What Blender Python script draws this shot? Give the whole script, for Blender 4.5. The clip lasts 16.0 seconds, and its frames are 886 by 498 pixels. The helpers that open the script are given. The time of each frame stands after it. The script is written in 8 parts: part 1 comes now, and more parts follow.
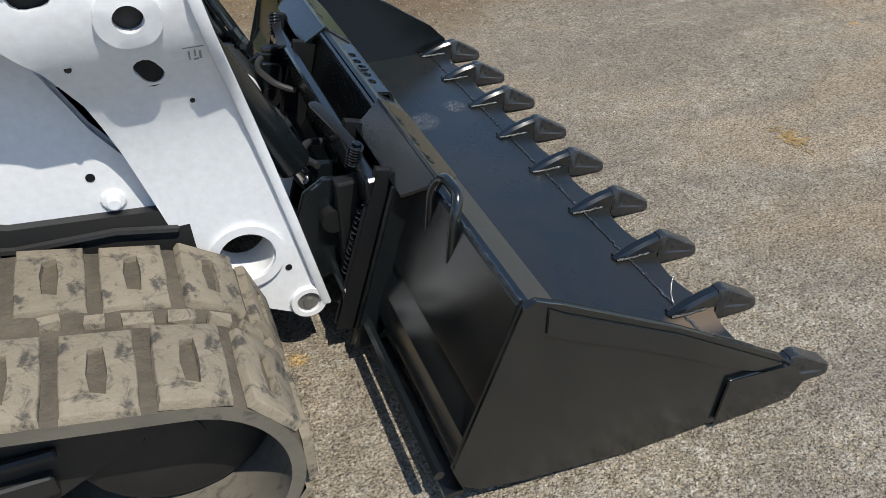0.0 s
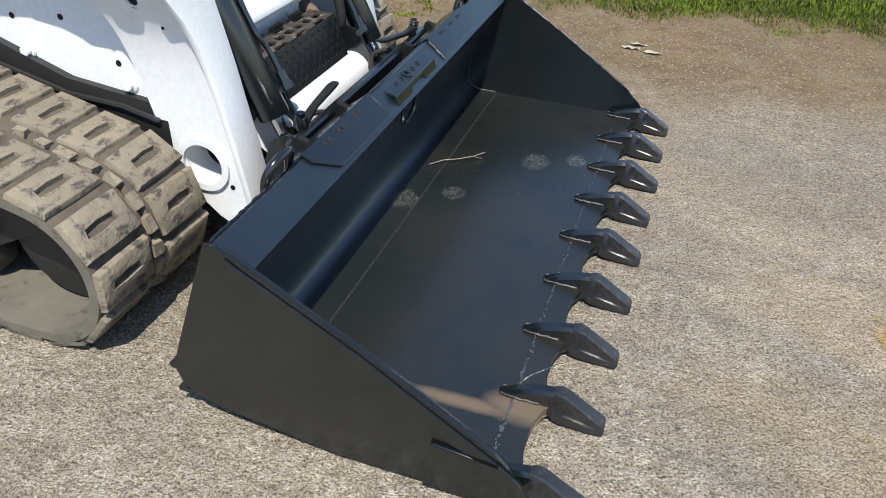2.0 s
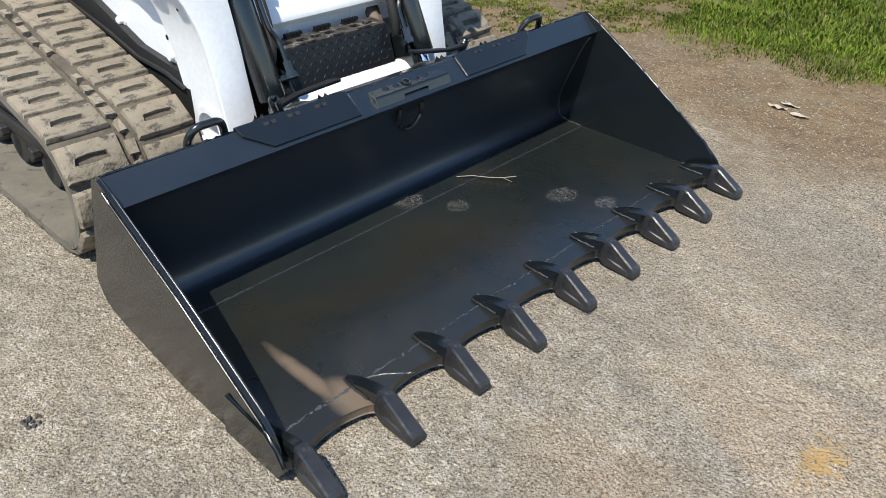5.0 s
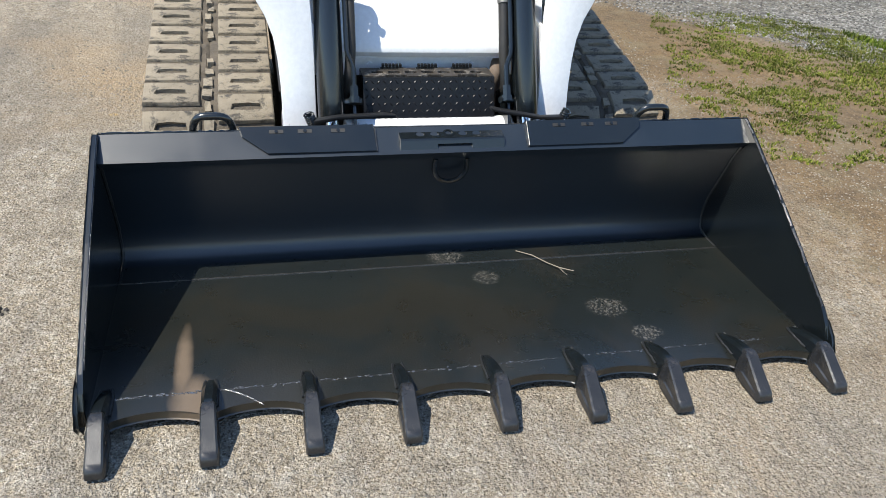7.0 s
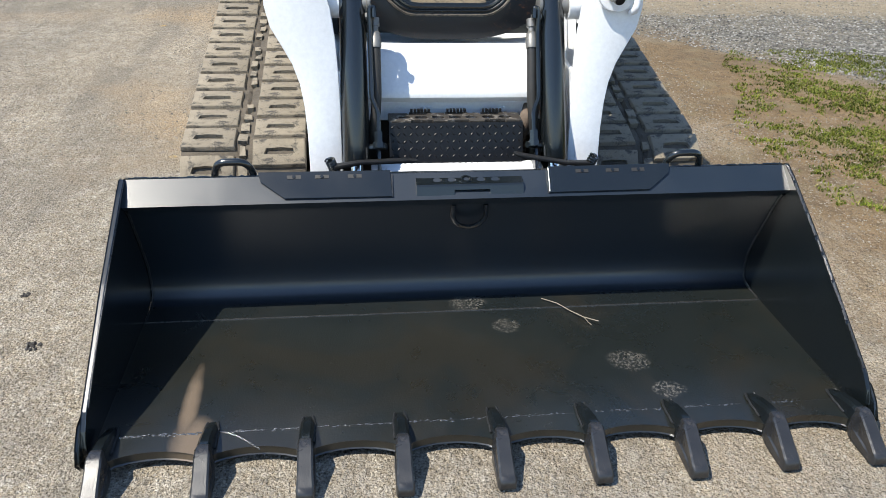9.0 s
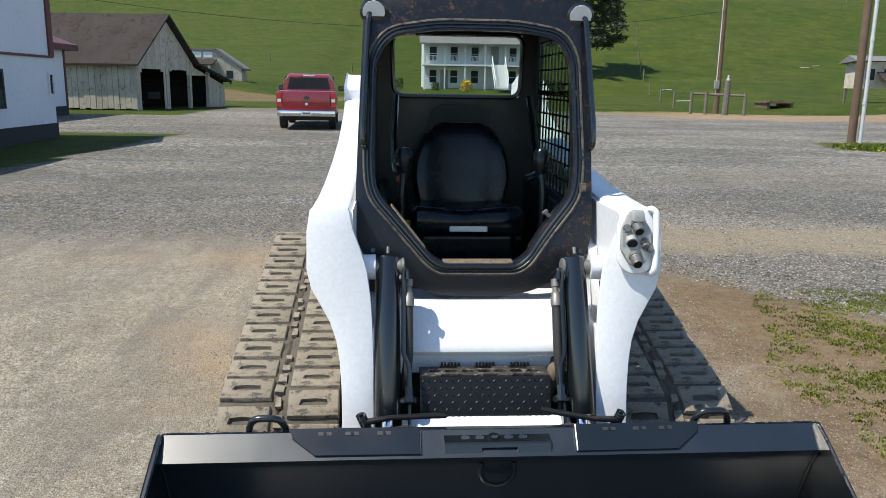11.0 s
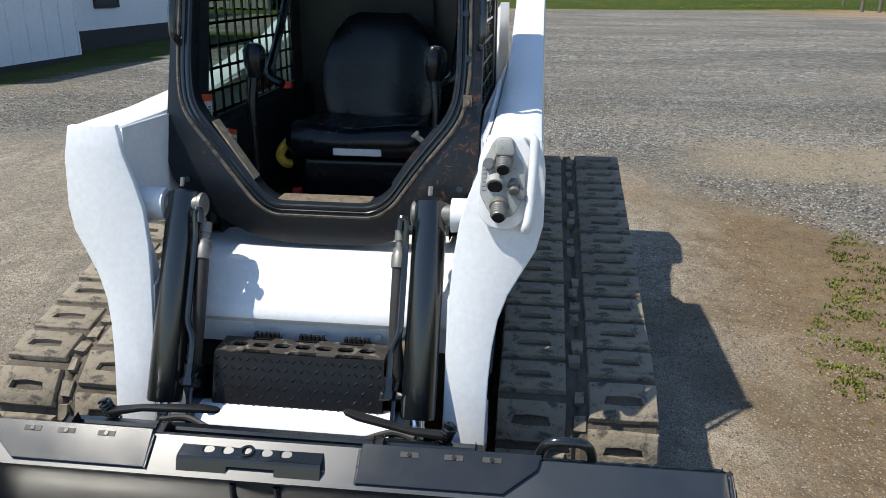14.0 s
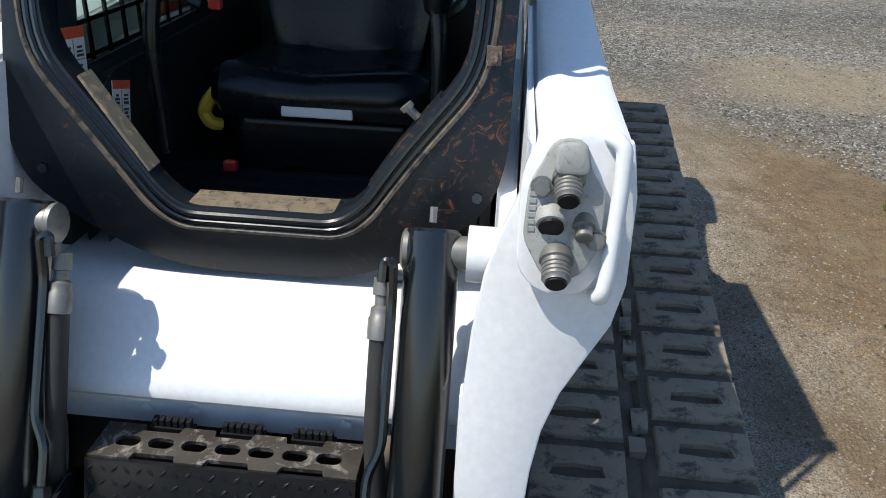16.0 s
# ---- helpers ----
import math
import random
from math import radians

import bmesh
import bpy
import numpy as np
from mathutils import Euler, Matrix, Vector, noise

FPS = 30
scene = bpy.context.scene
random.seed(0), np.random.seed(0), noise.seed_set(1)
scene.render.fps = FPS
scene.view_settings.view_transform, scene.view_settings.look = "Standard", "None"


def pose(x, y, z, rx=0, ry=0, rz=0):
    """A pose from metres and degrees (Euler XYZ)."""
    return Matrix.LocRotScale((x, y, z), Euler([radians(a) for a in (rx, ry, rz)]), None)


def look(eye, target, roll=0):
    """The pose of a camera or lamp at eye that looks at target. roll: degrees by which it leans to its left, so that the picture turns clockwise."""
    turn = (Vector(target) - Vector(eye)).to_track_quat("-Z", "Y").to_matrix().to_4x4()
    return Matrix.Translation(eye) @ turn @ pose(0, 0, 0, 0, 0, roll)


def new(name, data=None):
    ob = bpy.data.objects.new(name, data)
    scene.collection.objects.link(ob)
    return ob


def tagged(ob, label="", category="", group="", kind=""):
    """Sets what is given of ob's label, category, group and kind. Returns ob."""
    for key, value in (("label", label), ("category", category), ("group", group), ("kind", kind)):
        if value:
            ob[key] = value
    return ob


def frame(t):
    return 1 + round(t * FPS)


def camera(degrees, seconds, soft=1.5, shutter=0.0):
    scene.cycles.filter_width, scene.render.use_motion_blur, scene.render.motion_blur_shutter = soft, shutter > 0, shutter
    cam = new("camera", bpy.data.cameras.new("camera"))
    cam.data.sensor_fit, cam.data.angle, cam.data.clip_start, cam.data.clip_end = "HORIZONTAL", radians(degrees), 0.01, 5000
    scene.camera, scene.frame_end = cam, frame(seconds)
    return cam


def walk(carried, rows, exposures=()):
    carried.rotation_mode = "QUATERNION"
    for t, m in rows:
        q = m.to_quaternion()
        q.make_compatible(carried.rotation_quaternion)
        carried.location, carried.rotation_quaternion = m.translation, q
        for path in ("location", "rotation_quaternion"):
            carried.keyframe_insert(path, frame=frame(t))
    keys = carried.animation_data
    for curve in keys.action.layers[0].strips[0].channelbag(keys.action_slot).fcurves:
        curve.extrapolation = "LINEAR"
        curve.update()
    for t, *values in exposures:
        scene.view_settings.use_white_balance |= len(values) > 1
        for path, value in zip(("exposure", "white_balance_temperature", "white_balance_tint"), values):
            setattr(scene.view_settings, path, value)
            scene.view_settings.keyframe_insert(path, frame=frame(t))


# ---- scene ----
cam = camera(60.0, 16.0, soft=0.6)
PATH = [
    (0, (0.034, 0.076, 1.367), (0.614, 1.561, 0.159), -1.0),
    (0.5, (0.383, 0.058, 1.353), (0.732, 1.608, 0.138), 1.2),
    (1, (0.747, 0.017, 1.379), (0.767, 1.589, 0.142), -1.2),
    (1.5, (1.086, -0.069, 1.397), (0.786, 1.508, 0.204), 0.8),
    (2, (1.331, -0.157, 1.415), (0.854, 1.421, 0.282), 3.2),
    (2.5, (1.636, -0.154, 1.428), (0.914, 1.362, 0.341), 0.8),
    (3, (1.957, -0.014, 1.411), (1.03, 1.374, 0.309), 5.1),
    (3.5, (2.041, 0.018, 1.423), (1.054, 1.395, 0.36), 4.2),
    (4, (2.077, 0.032, 1.414), (1.056, 1.412, 0.388), 3.1),
    (4.2, (2.091, 0.042, 1.415), (1.057, 1.411, 0.387), 2.4),
    (6.3, (2.675, 0.988, 1.475), (1.158, 1.725, 0.399), 3.4),
    (6.5, (2.713, 1.104, 1.455), (1.113, 1.727, 0.43), 3.5),
    (7, (2.732, 1.361, 1.435), (1.075, 1.822, 0.415), 4.8),
    (7.5, (2.751, 1.523, 1.452), (1.054, 1.817, 0.436), 3.8),
    (8, (2.733, 1.569, 1.458), (1.029, 1.84, 0.447), 3.3),
    (8.5, (2.736, 1.607, 1.465), (1.035, 1.857, 0.442), 2.8),
    (9, (2.732, 1.604, 1.463), (0.988, 1.832, 0.511), 1.9),
    (9.5, (2.72, 1.616, 1.543), (0.856, 1.816, 0.845), 1.3),
    (10, (2.743, 1.626, 1.589), (0.818, 1.789, 1.074), 0.7),
    (10.2, (2.743, 1.622, 1.597), (0.801, 1.782, 1.145), 0.8),
    (12.3, (2.855, 1.864, 1.592), (0.901, 1.981, 1.184), 1.1),
    (12.5, (2.790, 1.953, 1.576), (0.845, 2.058, 1.125), 1.4),
    (13, (2.568, 2.214, 1.584), (0.639, 2.300, 1.061), 1.7),
    (13.5, (2.301, 2.434, 1.558), (0.379, 2.381, 1.005), 1.6),
    (14, (1.985, 2.576, 1.531), (0.109, 2.352, 0.875), 0.4),
    (14.5, (1.617, 2.518, 1.524), (-0.246, 2.338, 0.819), 0.3),
    (15, (1.372, 2.488, 1.519), (-0.462, 2.305, 0.743), -0.4),
    (15.5, (1.2, 2.469, 1.51), (-0.607, 2.273, 0.674), 0.5),
    (16, (1.14, 2.413, 1.509), (-0.64, 2.272, 0.609), 2.2),
]
walk(cam, [(t, look(eye, target, roll)) for t, eye, target, roll in PATH], exposures=[(0.0, 0.13), (0.5, 0.31), (1.2, 0.50), (4.0, 0.53), (8.5, 0.70), (10.0, 0.55), (12.5, 0.36), (14.5, 0.33), (16.0, 0.28)])

# ---- light ----
SUN_TO = Vector((0.19, -0.542, 1.0)).normalized()
world = bpy.data.worlds.new("sky")
scene.world = world
world.use_nodes = True
wn = world.node_tree
sky = wn.nodes.new("ShaderNodeTexSky")
sky.sky_type, sky.sun_disc = "NISHITA", False
sky.sun_elevation = math.asin(SUN_TO.z)
sky.sun_rotation = math.atan2(SUN_TO.x, SUN_TO.y)
sky.air_density, sky.dust_density, sky.ozone_density = 1.0, 0.1, 2.4
wn.links.new(sky.outputs[0], wn.nodes["Background"].inputs[0])
wn.nodes["Background"].inputs[1].default_value = 0.148
sun_data = bpy.data.lights.new("sun", "SUN")
sun_data.energy, sun_data.angle, sun_data.color = 4.75, radians(0.53), (1.0, 0.948, 0.845)
sun = new("sun", sun_data)
sun.matrix_basis = look(SUN_TO * 50, (0, 0, 0))


# ---- materials ----
def mat_new(name):
    m = bpy.data.materials.new(name)
    m.use_nodes = True
    nt = m.node_tree
    return m, nt, nt.nodes["Principled BSDF"]


def node(nt, kind, **values):
    n = nt.nodes.new(kind)
    for k, v in values.items():
        if k in n.inputs:
            n.inputs[k].default_value = v
    return n


def coords(nt, scale=1.0, world_space=False):
    """Object coordinates, or world ones, scaled."""
    if world_space:
        src = nt.nodes.new("ShaderNodeNewGeometry").outputs["Position"]
    else:
        src = nt.nodes.new("ShaderNodeTexCoord").outputs["Object"]
    mp = nt.nodes.new("ShaderNodeMapping")
    mp.inputs["Scale"].default_value = (scale,) * 3 if not isinstance(scale, tuple) else scale
    nt.links.new(src, mp.inputs["Vector"])
    return mp.outputs["Vector"]


def noise_tex(nt, vec, scale, detail=4.0, rough=0.55, distort=0.0):
    n = node(nt, "ShaderNodeTexNoise", Scale=scale, Detail=detail, Roughness=rough, Distortion=distort)
    nt.links.new(vec, n.inputs["Vector"])
    return n.outputs["Fac"]


def ramp(nt, fac, stops):
    r = nt.nodes.new("ShaderNodeValToRGB")
    e = r.color_ramp.elements
    while len(e) < len(stops):
        e.new(0.5)
    for el, (p, c) in zip(e, stops):
        el.position = p
        el.color = (*c, 1) if isinstance(c, tuple) else (c, c, c, 1)
    nt.links.new(fac, r.inputs["Fac"])
    return r.outputs["Color"]


def mix(nt, fac, a, b, blend="MIX"):
    m = nt.nodes.new("ShaderNodeMix")
    m.data_type, m.blend_type = "RGBA", blend
    for sock, v in ((m.inputs[0], fac), (m.inputs[6], a), (m.inputs[7], b)):
        if isinstance(v, (int, float)):
            sock.default_value = v
        elif isinstance(v, tuple):
            sock.default_value = (*v, 1)
        else:
            nt.links.new(v, sock)
    return m.outputs[2]


def maths(nt, op, a, b=0.0, clamp=False):
    m = nt.nodes.new("ShaderNodeMath")
    m.operation, m.use_clamp = op, clamp
    for i, v in enumerate((a, b)):
        if isinstance(v, (int, float)):
            m.inputs[i].default_value = v
        else:
            nt.links.new(v, m.inputs[i])
    return m.outputs[0]


def bump(nt, bsdf, height, strength=0.3, distance=0.01):
    b = node(nt, "ShaderNodeBump", Strength=strength, Distance=distance)
    nt.links.new(height, b.inputs["Height"])
    nt.links.new(b.outputs[0], bsdf.inputs["Normal"])


def surface(name, c1, c2, rough=0.5, metal=0.0, scale=6.0, fine=80.0, bump_s=0.15, bump_d=0.003, rough_var=0.15, coat=0.0, c3=None, c3_at=0.68, island=0.0, obj_rand=0.0, spec=0.5):
    """Two-scale variation of colour and gloss, with fine relief; c3: stains."""
    m, nt, b = mat_new(name)
    v = coords(nt)
    big = noise_tex(nt, v, scale, 5.0, 0.6, 0.3)
    small = noise_tex(nt, v, fine, 3.0, 0.6)
    col = mix(nt, ramp(nt, big, [(0.3, 0.0), (0.7, 1.0)]), c1, c2)
    col = mix(nt, 0.35, col, mix(nt, small, tuple(x * 0.6 for x in c1), tuple(min(1, x * 1.3) for x in c2)))
    if c3:
        stain = noise_tex(nt, v, scale * 2.3, 8.0, 0.7, 0.6)
        col = mix(nt, ramp(nt, stain, [(c3_at - 0.06, 0.0), (c3_at + 0.05, 1.0)]), col, c3)
    if island or obj_rand:
        if island:
            rnd = nt.nodes.new("ShaderNodeNewGeometry").outputs["Random Per Island"]
        else:
            rnd = nt.nodes.new("ShaderNodeObjectInfo").outputs["Random"]
        k = island or obj_rand
        hsv = nt.nodes.new("ShaderNodeHueSaturation")
        nt.links.new(maths(nt, "ADD", maths(nt, "MULTIPLY", rnd, 2 * k), 1 - k), hsv.inputs["Value"])
        nt.links.new(col, hsv.inputs["Color"])
        col = hsv.outputs[0]
    nt.links.new(col, b.inputs["Base Color"])
    r = maths(nt, "ADD", maths(nt, "MULTIPLY", maths(nt, "SUBTRACT", big, 0.5), rough_var * 2), rough, True)
    nt.links.new(r, b.inputs["Roughness"])
    b.inputs["Metallic"].default_value = metal
    b.inputs["Specular IOR Level"].default_value = spec
    if coat:
        b.inputs["Coat Weight"].default_value, b.inputs["Coat Roughness"].default_value = coat, 0.2
    if bump_s:
        bump(nt, b, maths(nt, "ADD", maths(nt, "MULTIPLY", small, 0.6), big), bump_s, bump_d)
    return m


M = {}
M["white"] = surface("white_paint", (0.745, 0.755, 0.765), (0.725, 0.735, 0.745), 0.36, scale=3.0, fine=60, bump_s=0.03, bump_d=0.002, coat=0.2, c3=(0.55, 0.54, 0.5), c3_at=0.80)
M["black"] = surface("black_paint", (0.0048, 0.0070, 0.0082), (0.0076, 0.0100, 0.0112), 0.22, scale=4.0, fine=320, bump_s=0.14, bump_d=0.0015, rough_var=0.12, spec=0.7, coat=0.2)
# back wall's black; the sky's blue sheen is put into its base colour
M["black_shell"] = surface("black_shell_paint", (0.0062, 0.0110, 0.0165), (0.0090, 0.0140, 0.0195), 0.34, scale=4.0, fine=320, bump_s=0.12, bump_d=0.0015, rough_var=0.12, spec=0.8, coat=0.15)
M["tooth"] = surface("rubbed_tooth_steel", (0.018, 0.019, 0.021), (0.034, 0.034, 0.035), 0.30, 0.25, scale=14.0, fine=240, bump_s=0.3, bump_d=0.002, spec=0.7, c3=(0.07, 0.062, 0.055), c3_at=0.64)
M["black_matt"] = surface("black_steel", (0.0065, 0.007, 0.008), (0.011, 0.011, 0.011), 0.5, scale=5.0, fine=90, bump_s=0.2, spec=0.3)
M["cab_steel"] = surface("worn_black_paint", (0.006, 0.0068, 0.008), (0.010, 0.0103, 0.0105), 0.34, scale=7.0, fine=60, bump_s=0.14, c3=(0.085, 0.046, 0.028), c3_at=0.64, spec=0.3)
M["chrome"] = surface("chrome", (0.75, 0.76, 0.78), (0.7, 0.7, 0.72), 0.12, 1.0, bump_s=0.0, rough_var=0.05)
M["steel"] = surface("bare_steel", (0.27, 0.265, 0.25), (0.17, 0.165, 0.15), 0.5, 0.6, scale=30, c3=(0.2, 0.14, 0.09))
M["alu"] = surface("cast_aluminium", (0.40, 0.405, 0.385), (0.30, 0.305, 0.285), 0.6, 0.1, scale=25, fine=250, bump_s=0.4, c3=(0.19, 0.18, 0.145), c3_at=0.62)
M["hose"] = surface("rubber_hose", (0.012, 0.012, 0.012), (0.03, 0.028, 0.025), 0.6, scale=20, fine=300, bump_s=0.3)
M["cloth_wrap"] = surface("hose_sleeve", (0.16, 0.12, 0.09), (0.09, 0.07, 0.055), 0.9, scale=25, fine=200, bump_s=0.5)
M["rubber"] = surface("dusty_rubber", (0.270, 0.228, 0.165), (0.168, 0.143, 0.106), 0.9, scale=9.0, fine=70, bump_s=0.8, bump_d=0.009, c3=(0.065, 0.058, 0.048), c3_at=0.57, obj_rand=0.10)
M["rubber_groove"] = surface("track_belt_rubber", (0.13, 0.105, 0.075), (0.055, 0.048, 0.038), 0.9, scale=14, fine=90, bump_s=0.8, bump_d=0.01)
M["rubber_side"] = surface("track_side_rubber", (0.165, 0.148, 0.116), (0.095, 0.086, 0.069), 0.85, scale=7, fine=60, bump_s=0.5, c3=(0.055, 0.05, 0.042), c3_at=0.62)
M["under"] = surface("dusty_undercarriage", (0.022, 0.021, 0.020), (0.011, 0.011, 0.011), 0.55, scale=8, fine=90, bump_s=0.3)
M["seat"] = surface("black_vinyl", (0.0022, 0.0040, 0.0062), (0.0036, 0.0058, 0.0086), 0.26, scale=8, fine=220, bump_s=0.2, bump_d=0.002, spec=0.3)
M["headrest_grey"] = surface("dark_grey_foam", (0.050, 0.053, 0.055), (0.028, 0.030, 0.032), 0.85, fine=300, bump_s=0.4, bump_d=0.002)
M["grey_plate"] = surface("grey_plastic", (0.30, 0.30, 0.29), (0.24, 0.24, 0.23), 0.5)
M["yellow"] = surface("yellow_webbing", (0.65, 0.42, 0.03), (0.45, 0.28, 0.03), 0.7, fine=300, bump_s=0.4)
M["red_plastic"] = surface("red_plastic", (0.60, 0.045, 0.04), (0.5, 0.03, 0.03), 0.4)
M["orange"] = surface("orange_red_decal", (0.62, 0.10, 0.045), (0.55, 0.08, 0.04), 0.4)
M["label_white"] = surface("label_white", (0.72, 0.72, 0.70), (0.62, 0.62, 0.6), 0.5, fine=300)
M["label_black"] = surface("label_ink", (0.03, 0.03, 0.03), (0.04, 0.04, 0.04), 0.5)
M["mud_tan"] = surface("dried_mud", (0.30, 0.235, 0.155), (0.21, 0.16, 0.105), 0.95, fine=120, bump_s=0.6)
M["weld"] = surface("weld_bead", (0.16, 0.16, 0.16), (0.03, 0.03, 0.03), 0.3, 0.7, scale=90, fine=300, bump_s=0.6)


def glass_mat():
    m, nt, b = mat_new("clear_glass")
    b.inputs["Base Color"].default_value = (0.80, 0.86, 0.80, 1)
    b.inputs["Roughness"].default_value, b.inputs["Transmission Weight"].default_value, b.inputs["IOR"].default_value = 0.01, 1.0, 1.02
    return m


M["glass"] = glass_mat()
M["tinted_glass"] = glass_mat()
M["tinted_glass"].name = "tinted_glass"
M["tinted_glass"].node_tree.nodes["Principled BSDF"].inputs["Base Color"].default_value = (0.36, 0.46, 0.42, 1)


def bucket_floor_mat():
    """Black paint with a film of brown dust, dried mud prints and a rougher tan corner."""
    m, nt, b = mat_new("dusty_black_paint")
    v = coords(nt)
    big = noise_tex(nt, v, 2.2, 5, 0.6, 0.4)
    small = noise_tex(nt, v, 140, 3, 0.6)
    col = mix(nt, ramp(nt, big, [(0.3, 0.0), (0.7, 1.0)]), (0.0050, 0.0078, 0.0080), (0.0082, 0.0112, 0.0106))
    col = mix(nt, maths(nt, "MULTIPLY", small, 0.22), col, (0.026, 0.024, 0.019))
    film = noise_tex(nt, v, 1.9, 6, 0.68, 0.7)
    col = mix(nt, ramp(nt, film, [(0.46, 0.0), (0.60, 0.6)]), col, (0.0175, 0.0150, 0.0098))
    smudge = noise_tex(nt, v, 7.5, 7, 0.72, 1.1)
    sep = nt.nodes.new("ShaderNodeSeparateXYZ")
    nt.links.new(v, sep.inputs[0])
    warp = noise_tex(nt, v, 9.0, 5, 0.65)

    def blob(x, y, rx, ry, lo=0.55, hi=1.0):
        dx = maths(nt, "DIVIDE", maths(nt, "SUBTRACT", sep.outputs["X"], x), rx)
        dy = maths(nt, "DIVIDE", maths(nt, "SUBTRACT", sep.outputs["Y"], y), ry)
        d = maths(nt, "ADD", maths(nt, "MULTIPLY", dx, dx), maths(nt, "MULTIPLY", dy, dy))
        d = maths(nt, "ADD", d, maths(nt, "MULTIPLY", maths(nt, "SUBTRACT", warp, 0.5), 1.6))
        mr = node(nt, "ShaderNodeMapRange")
        mr.inputs["From Min"].default_value, mr.inputs["From Max"].default_value = hi, lo
        nt.links.new(d, mr.inputs["Value"])
        return mr.outputs[0]

    speck = ramp(nt, noise_tex(nt, v, 170, 2, 0.7), [(0.52, 0.0), (0.58, 1.0)])
    for x, y, rx, ry in ((0.535, 0.01, 0.05, 0.065), (0.68, 0.12, 0.045, 0.05), (0.895, 0.46, 0.06, 0.075), (1.04, 0.54, 0.04, 0.06)):
        col = mix(nt, maths(nt, "MULTIPLY", maths(nt, "MULTIPLY", blob(x, y, rx, ry), speck), 0.75), col, (0.15, 0.138, 0.12))
    tan = maths(nt, "MAXIMUM", blob(1.16, -0.80, 0.10, 0.06, 0.1, 1.3), blob(1.0, -0.83, 0.16, 0.022, 0.1, 1.5))
    col = mix(nt, maths(nt, "MULTIPLY", tan, 0.65), col, (0.165, 0.115, 0.07))
    nt.links.new(col, b.inputs["Base Color"])
    rg = maths(nt, "ADD", maths(nt, "MULTIPLY", big, 0.22), 0.06)
    rg = maths(nt, "ADD", rg, maths(nt, "MULTIPLY", smudge, 0.26))
    rg = maths(nt, "ADD", rg, maths(nt, "MULTIPLY", tan, 0.3), True)
    nt.links.new(rg, b.inputs["Roughness"])
    b.inputs["Specular IOR Level"].default_value = 0.8
    b.inputs["Coat Weight"].default_value, b.inputs["Coat Roughness"].default_value = 0.22, 0.16
    bump(nt, b, maths(nt, "ADD", maths(nt, "MULTIPLY", small, 0.3), noise_tex(nt, v, 3.0, 2)), 0.22, 0.010)
    return m


M["bucket_floor"] = bucket_floor_mat()


def scuffed_mat():
    """Old black cab paint, rubbed through to rust and crossed by pale scratches."""
    m, nt, b = mat_new("scuffed_cab_paint")
    v = coords(nt)
    big = noise_tex(nt, v, 5.0, 4, 0.6, 0.4)
    fine = noise_tex(nt, v, 90.0, 4, 0.7)
    col = mix(nt, ramp(nt, big, [(0.35, 0.0), (0.65, 1.0)]), (0.0046, 0.0074, 0.0112), (0.0066, 0.0090, 0.0124))
    dust = noise_tex(nt, v, 17.0, 7, 0.75, 1.2)
    col = mix(nt, ramp(nt, dust, [(0.62, 0.0), (0.74, 0.35)]), col, (0.042, 0.032, 0.026))
    where = ramp(nt, noise_tex(nt, v, 3.3, 3, 0.5), [(0.44, 0.0), (0.58, 1.0)])
    rust = ramp(nt, noise_tex(nt, v, 34.0, 8, 0.8, 1.2), [(0.55, 0.0), (0.64, 0.9)])
    col = mix(nt, maths(nt, "MULTIPLY", rust, where), col, (0.155, 0.062, 0.026))
    for rot, sc in (((0.5, 0, 0), (6.0, 5.0, 95.0)), ((-0.9, 0.2, 0), (6.0, 7.0, 120.0)), ((1.7, 0, 0.1), (6.0, 9.0, 140.0))):
        mp = nt.nodes.new("ShaderNodeMapping")
        mp.inputs["Rotation"].default_value = rot
        mp.inputs["Scale"].default_value = sc
        nt.links.new(v, mp.inputs["Vector"])
        line = ramp(nt, noise_tex(nt, mp.outputs["Vector"], 1.0, 3, 0.6, 0.3), [(0.72, 0.0), (0.76, 0.6)])
        col = mix(nt, maths(nt, "MULTIPLY", line, where), col, (0.085, 0.070, 0.058))
    nt.links.new(col, b.inputs["Base Color"])
    nt.links.new(maths(nt, "ADD", maths(nt, "MULTIPLY", dust, 0.5), 0.12, True), b.inputs["Roughness"])
    b.inputs["Specular IOR Level"].default_value = 0.4
    bump(nt, b, maths(nt, "ADD", fine, maths(nt, "MULTIPLY", big, 2.0)), 0.15, 0.003)
    return m


M["cab_steel"] = scuffed_mat()
M["cab_plastic"] = surface("cab_trim_plastic", (0.011, 0.017, 0.019), (0.007, 0.011, 0.013), 0.42, scale=9, fine=120, bump_s=0.2, c3=(0.05, 0.045, 0.036), c3_at=0.66)
M["worn_edge"] = surface("rubbed_tan_edge", (0.16, 0.130, 0.092), (0.045, 0.040, 0.034), 0.6, scale=16, fine=140, bump_s=0.3, c3=(0.012, 0.012, 0.013), c3_at=0.56)
M["worn_step"] = surface("worn_step_steel", (0.035, 0.031, 0.028), (0.085, 0.074, 0.062), 0.42, 0.45, scale=14, fine=130, bump_s=0.3, c3=(0.30, 0.27, 0.235), c3_at=0.60)
M["weld_dull"] = surface("painted_weld", (0.055, 0.056, 0.056), (0.012, 0.013, 0.014), 0.34, 0.4, scale=90, fine=300, bump_s=0.6)
M["weld_bright"] = surface("bare_weld", (0.42, 0.42, 0.41), (0.16, 0.16, 0.16), 0.25, 0.85, scale=120, fine=400, bump_s=0.4)
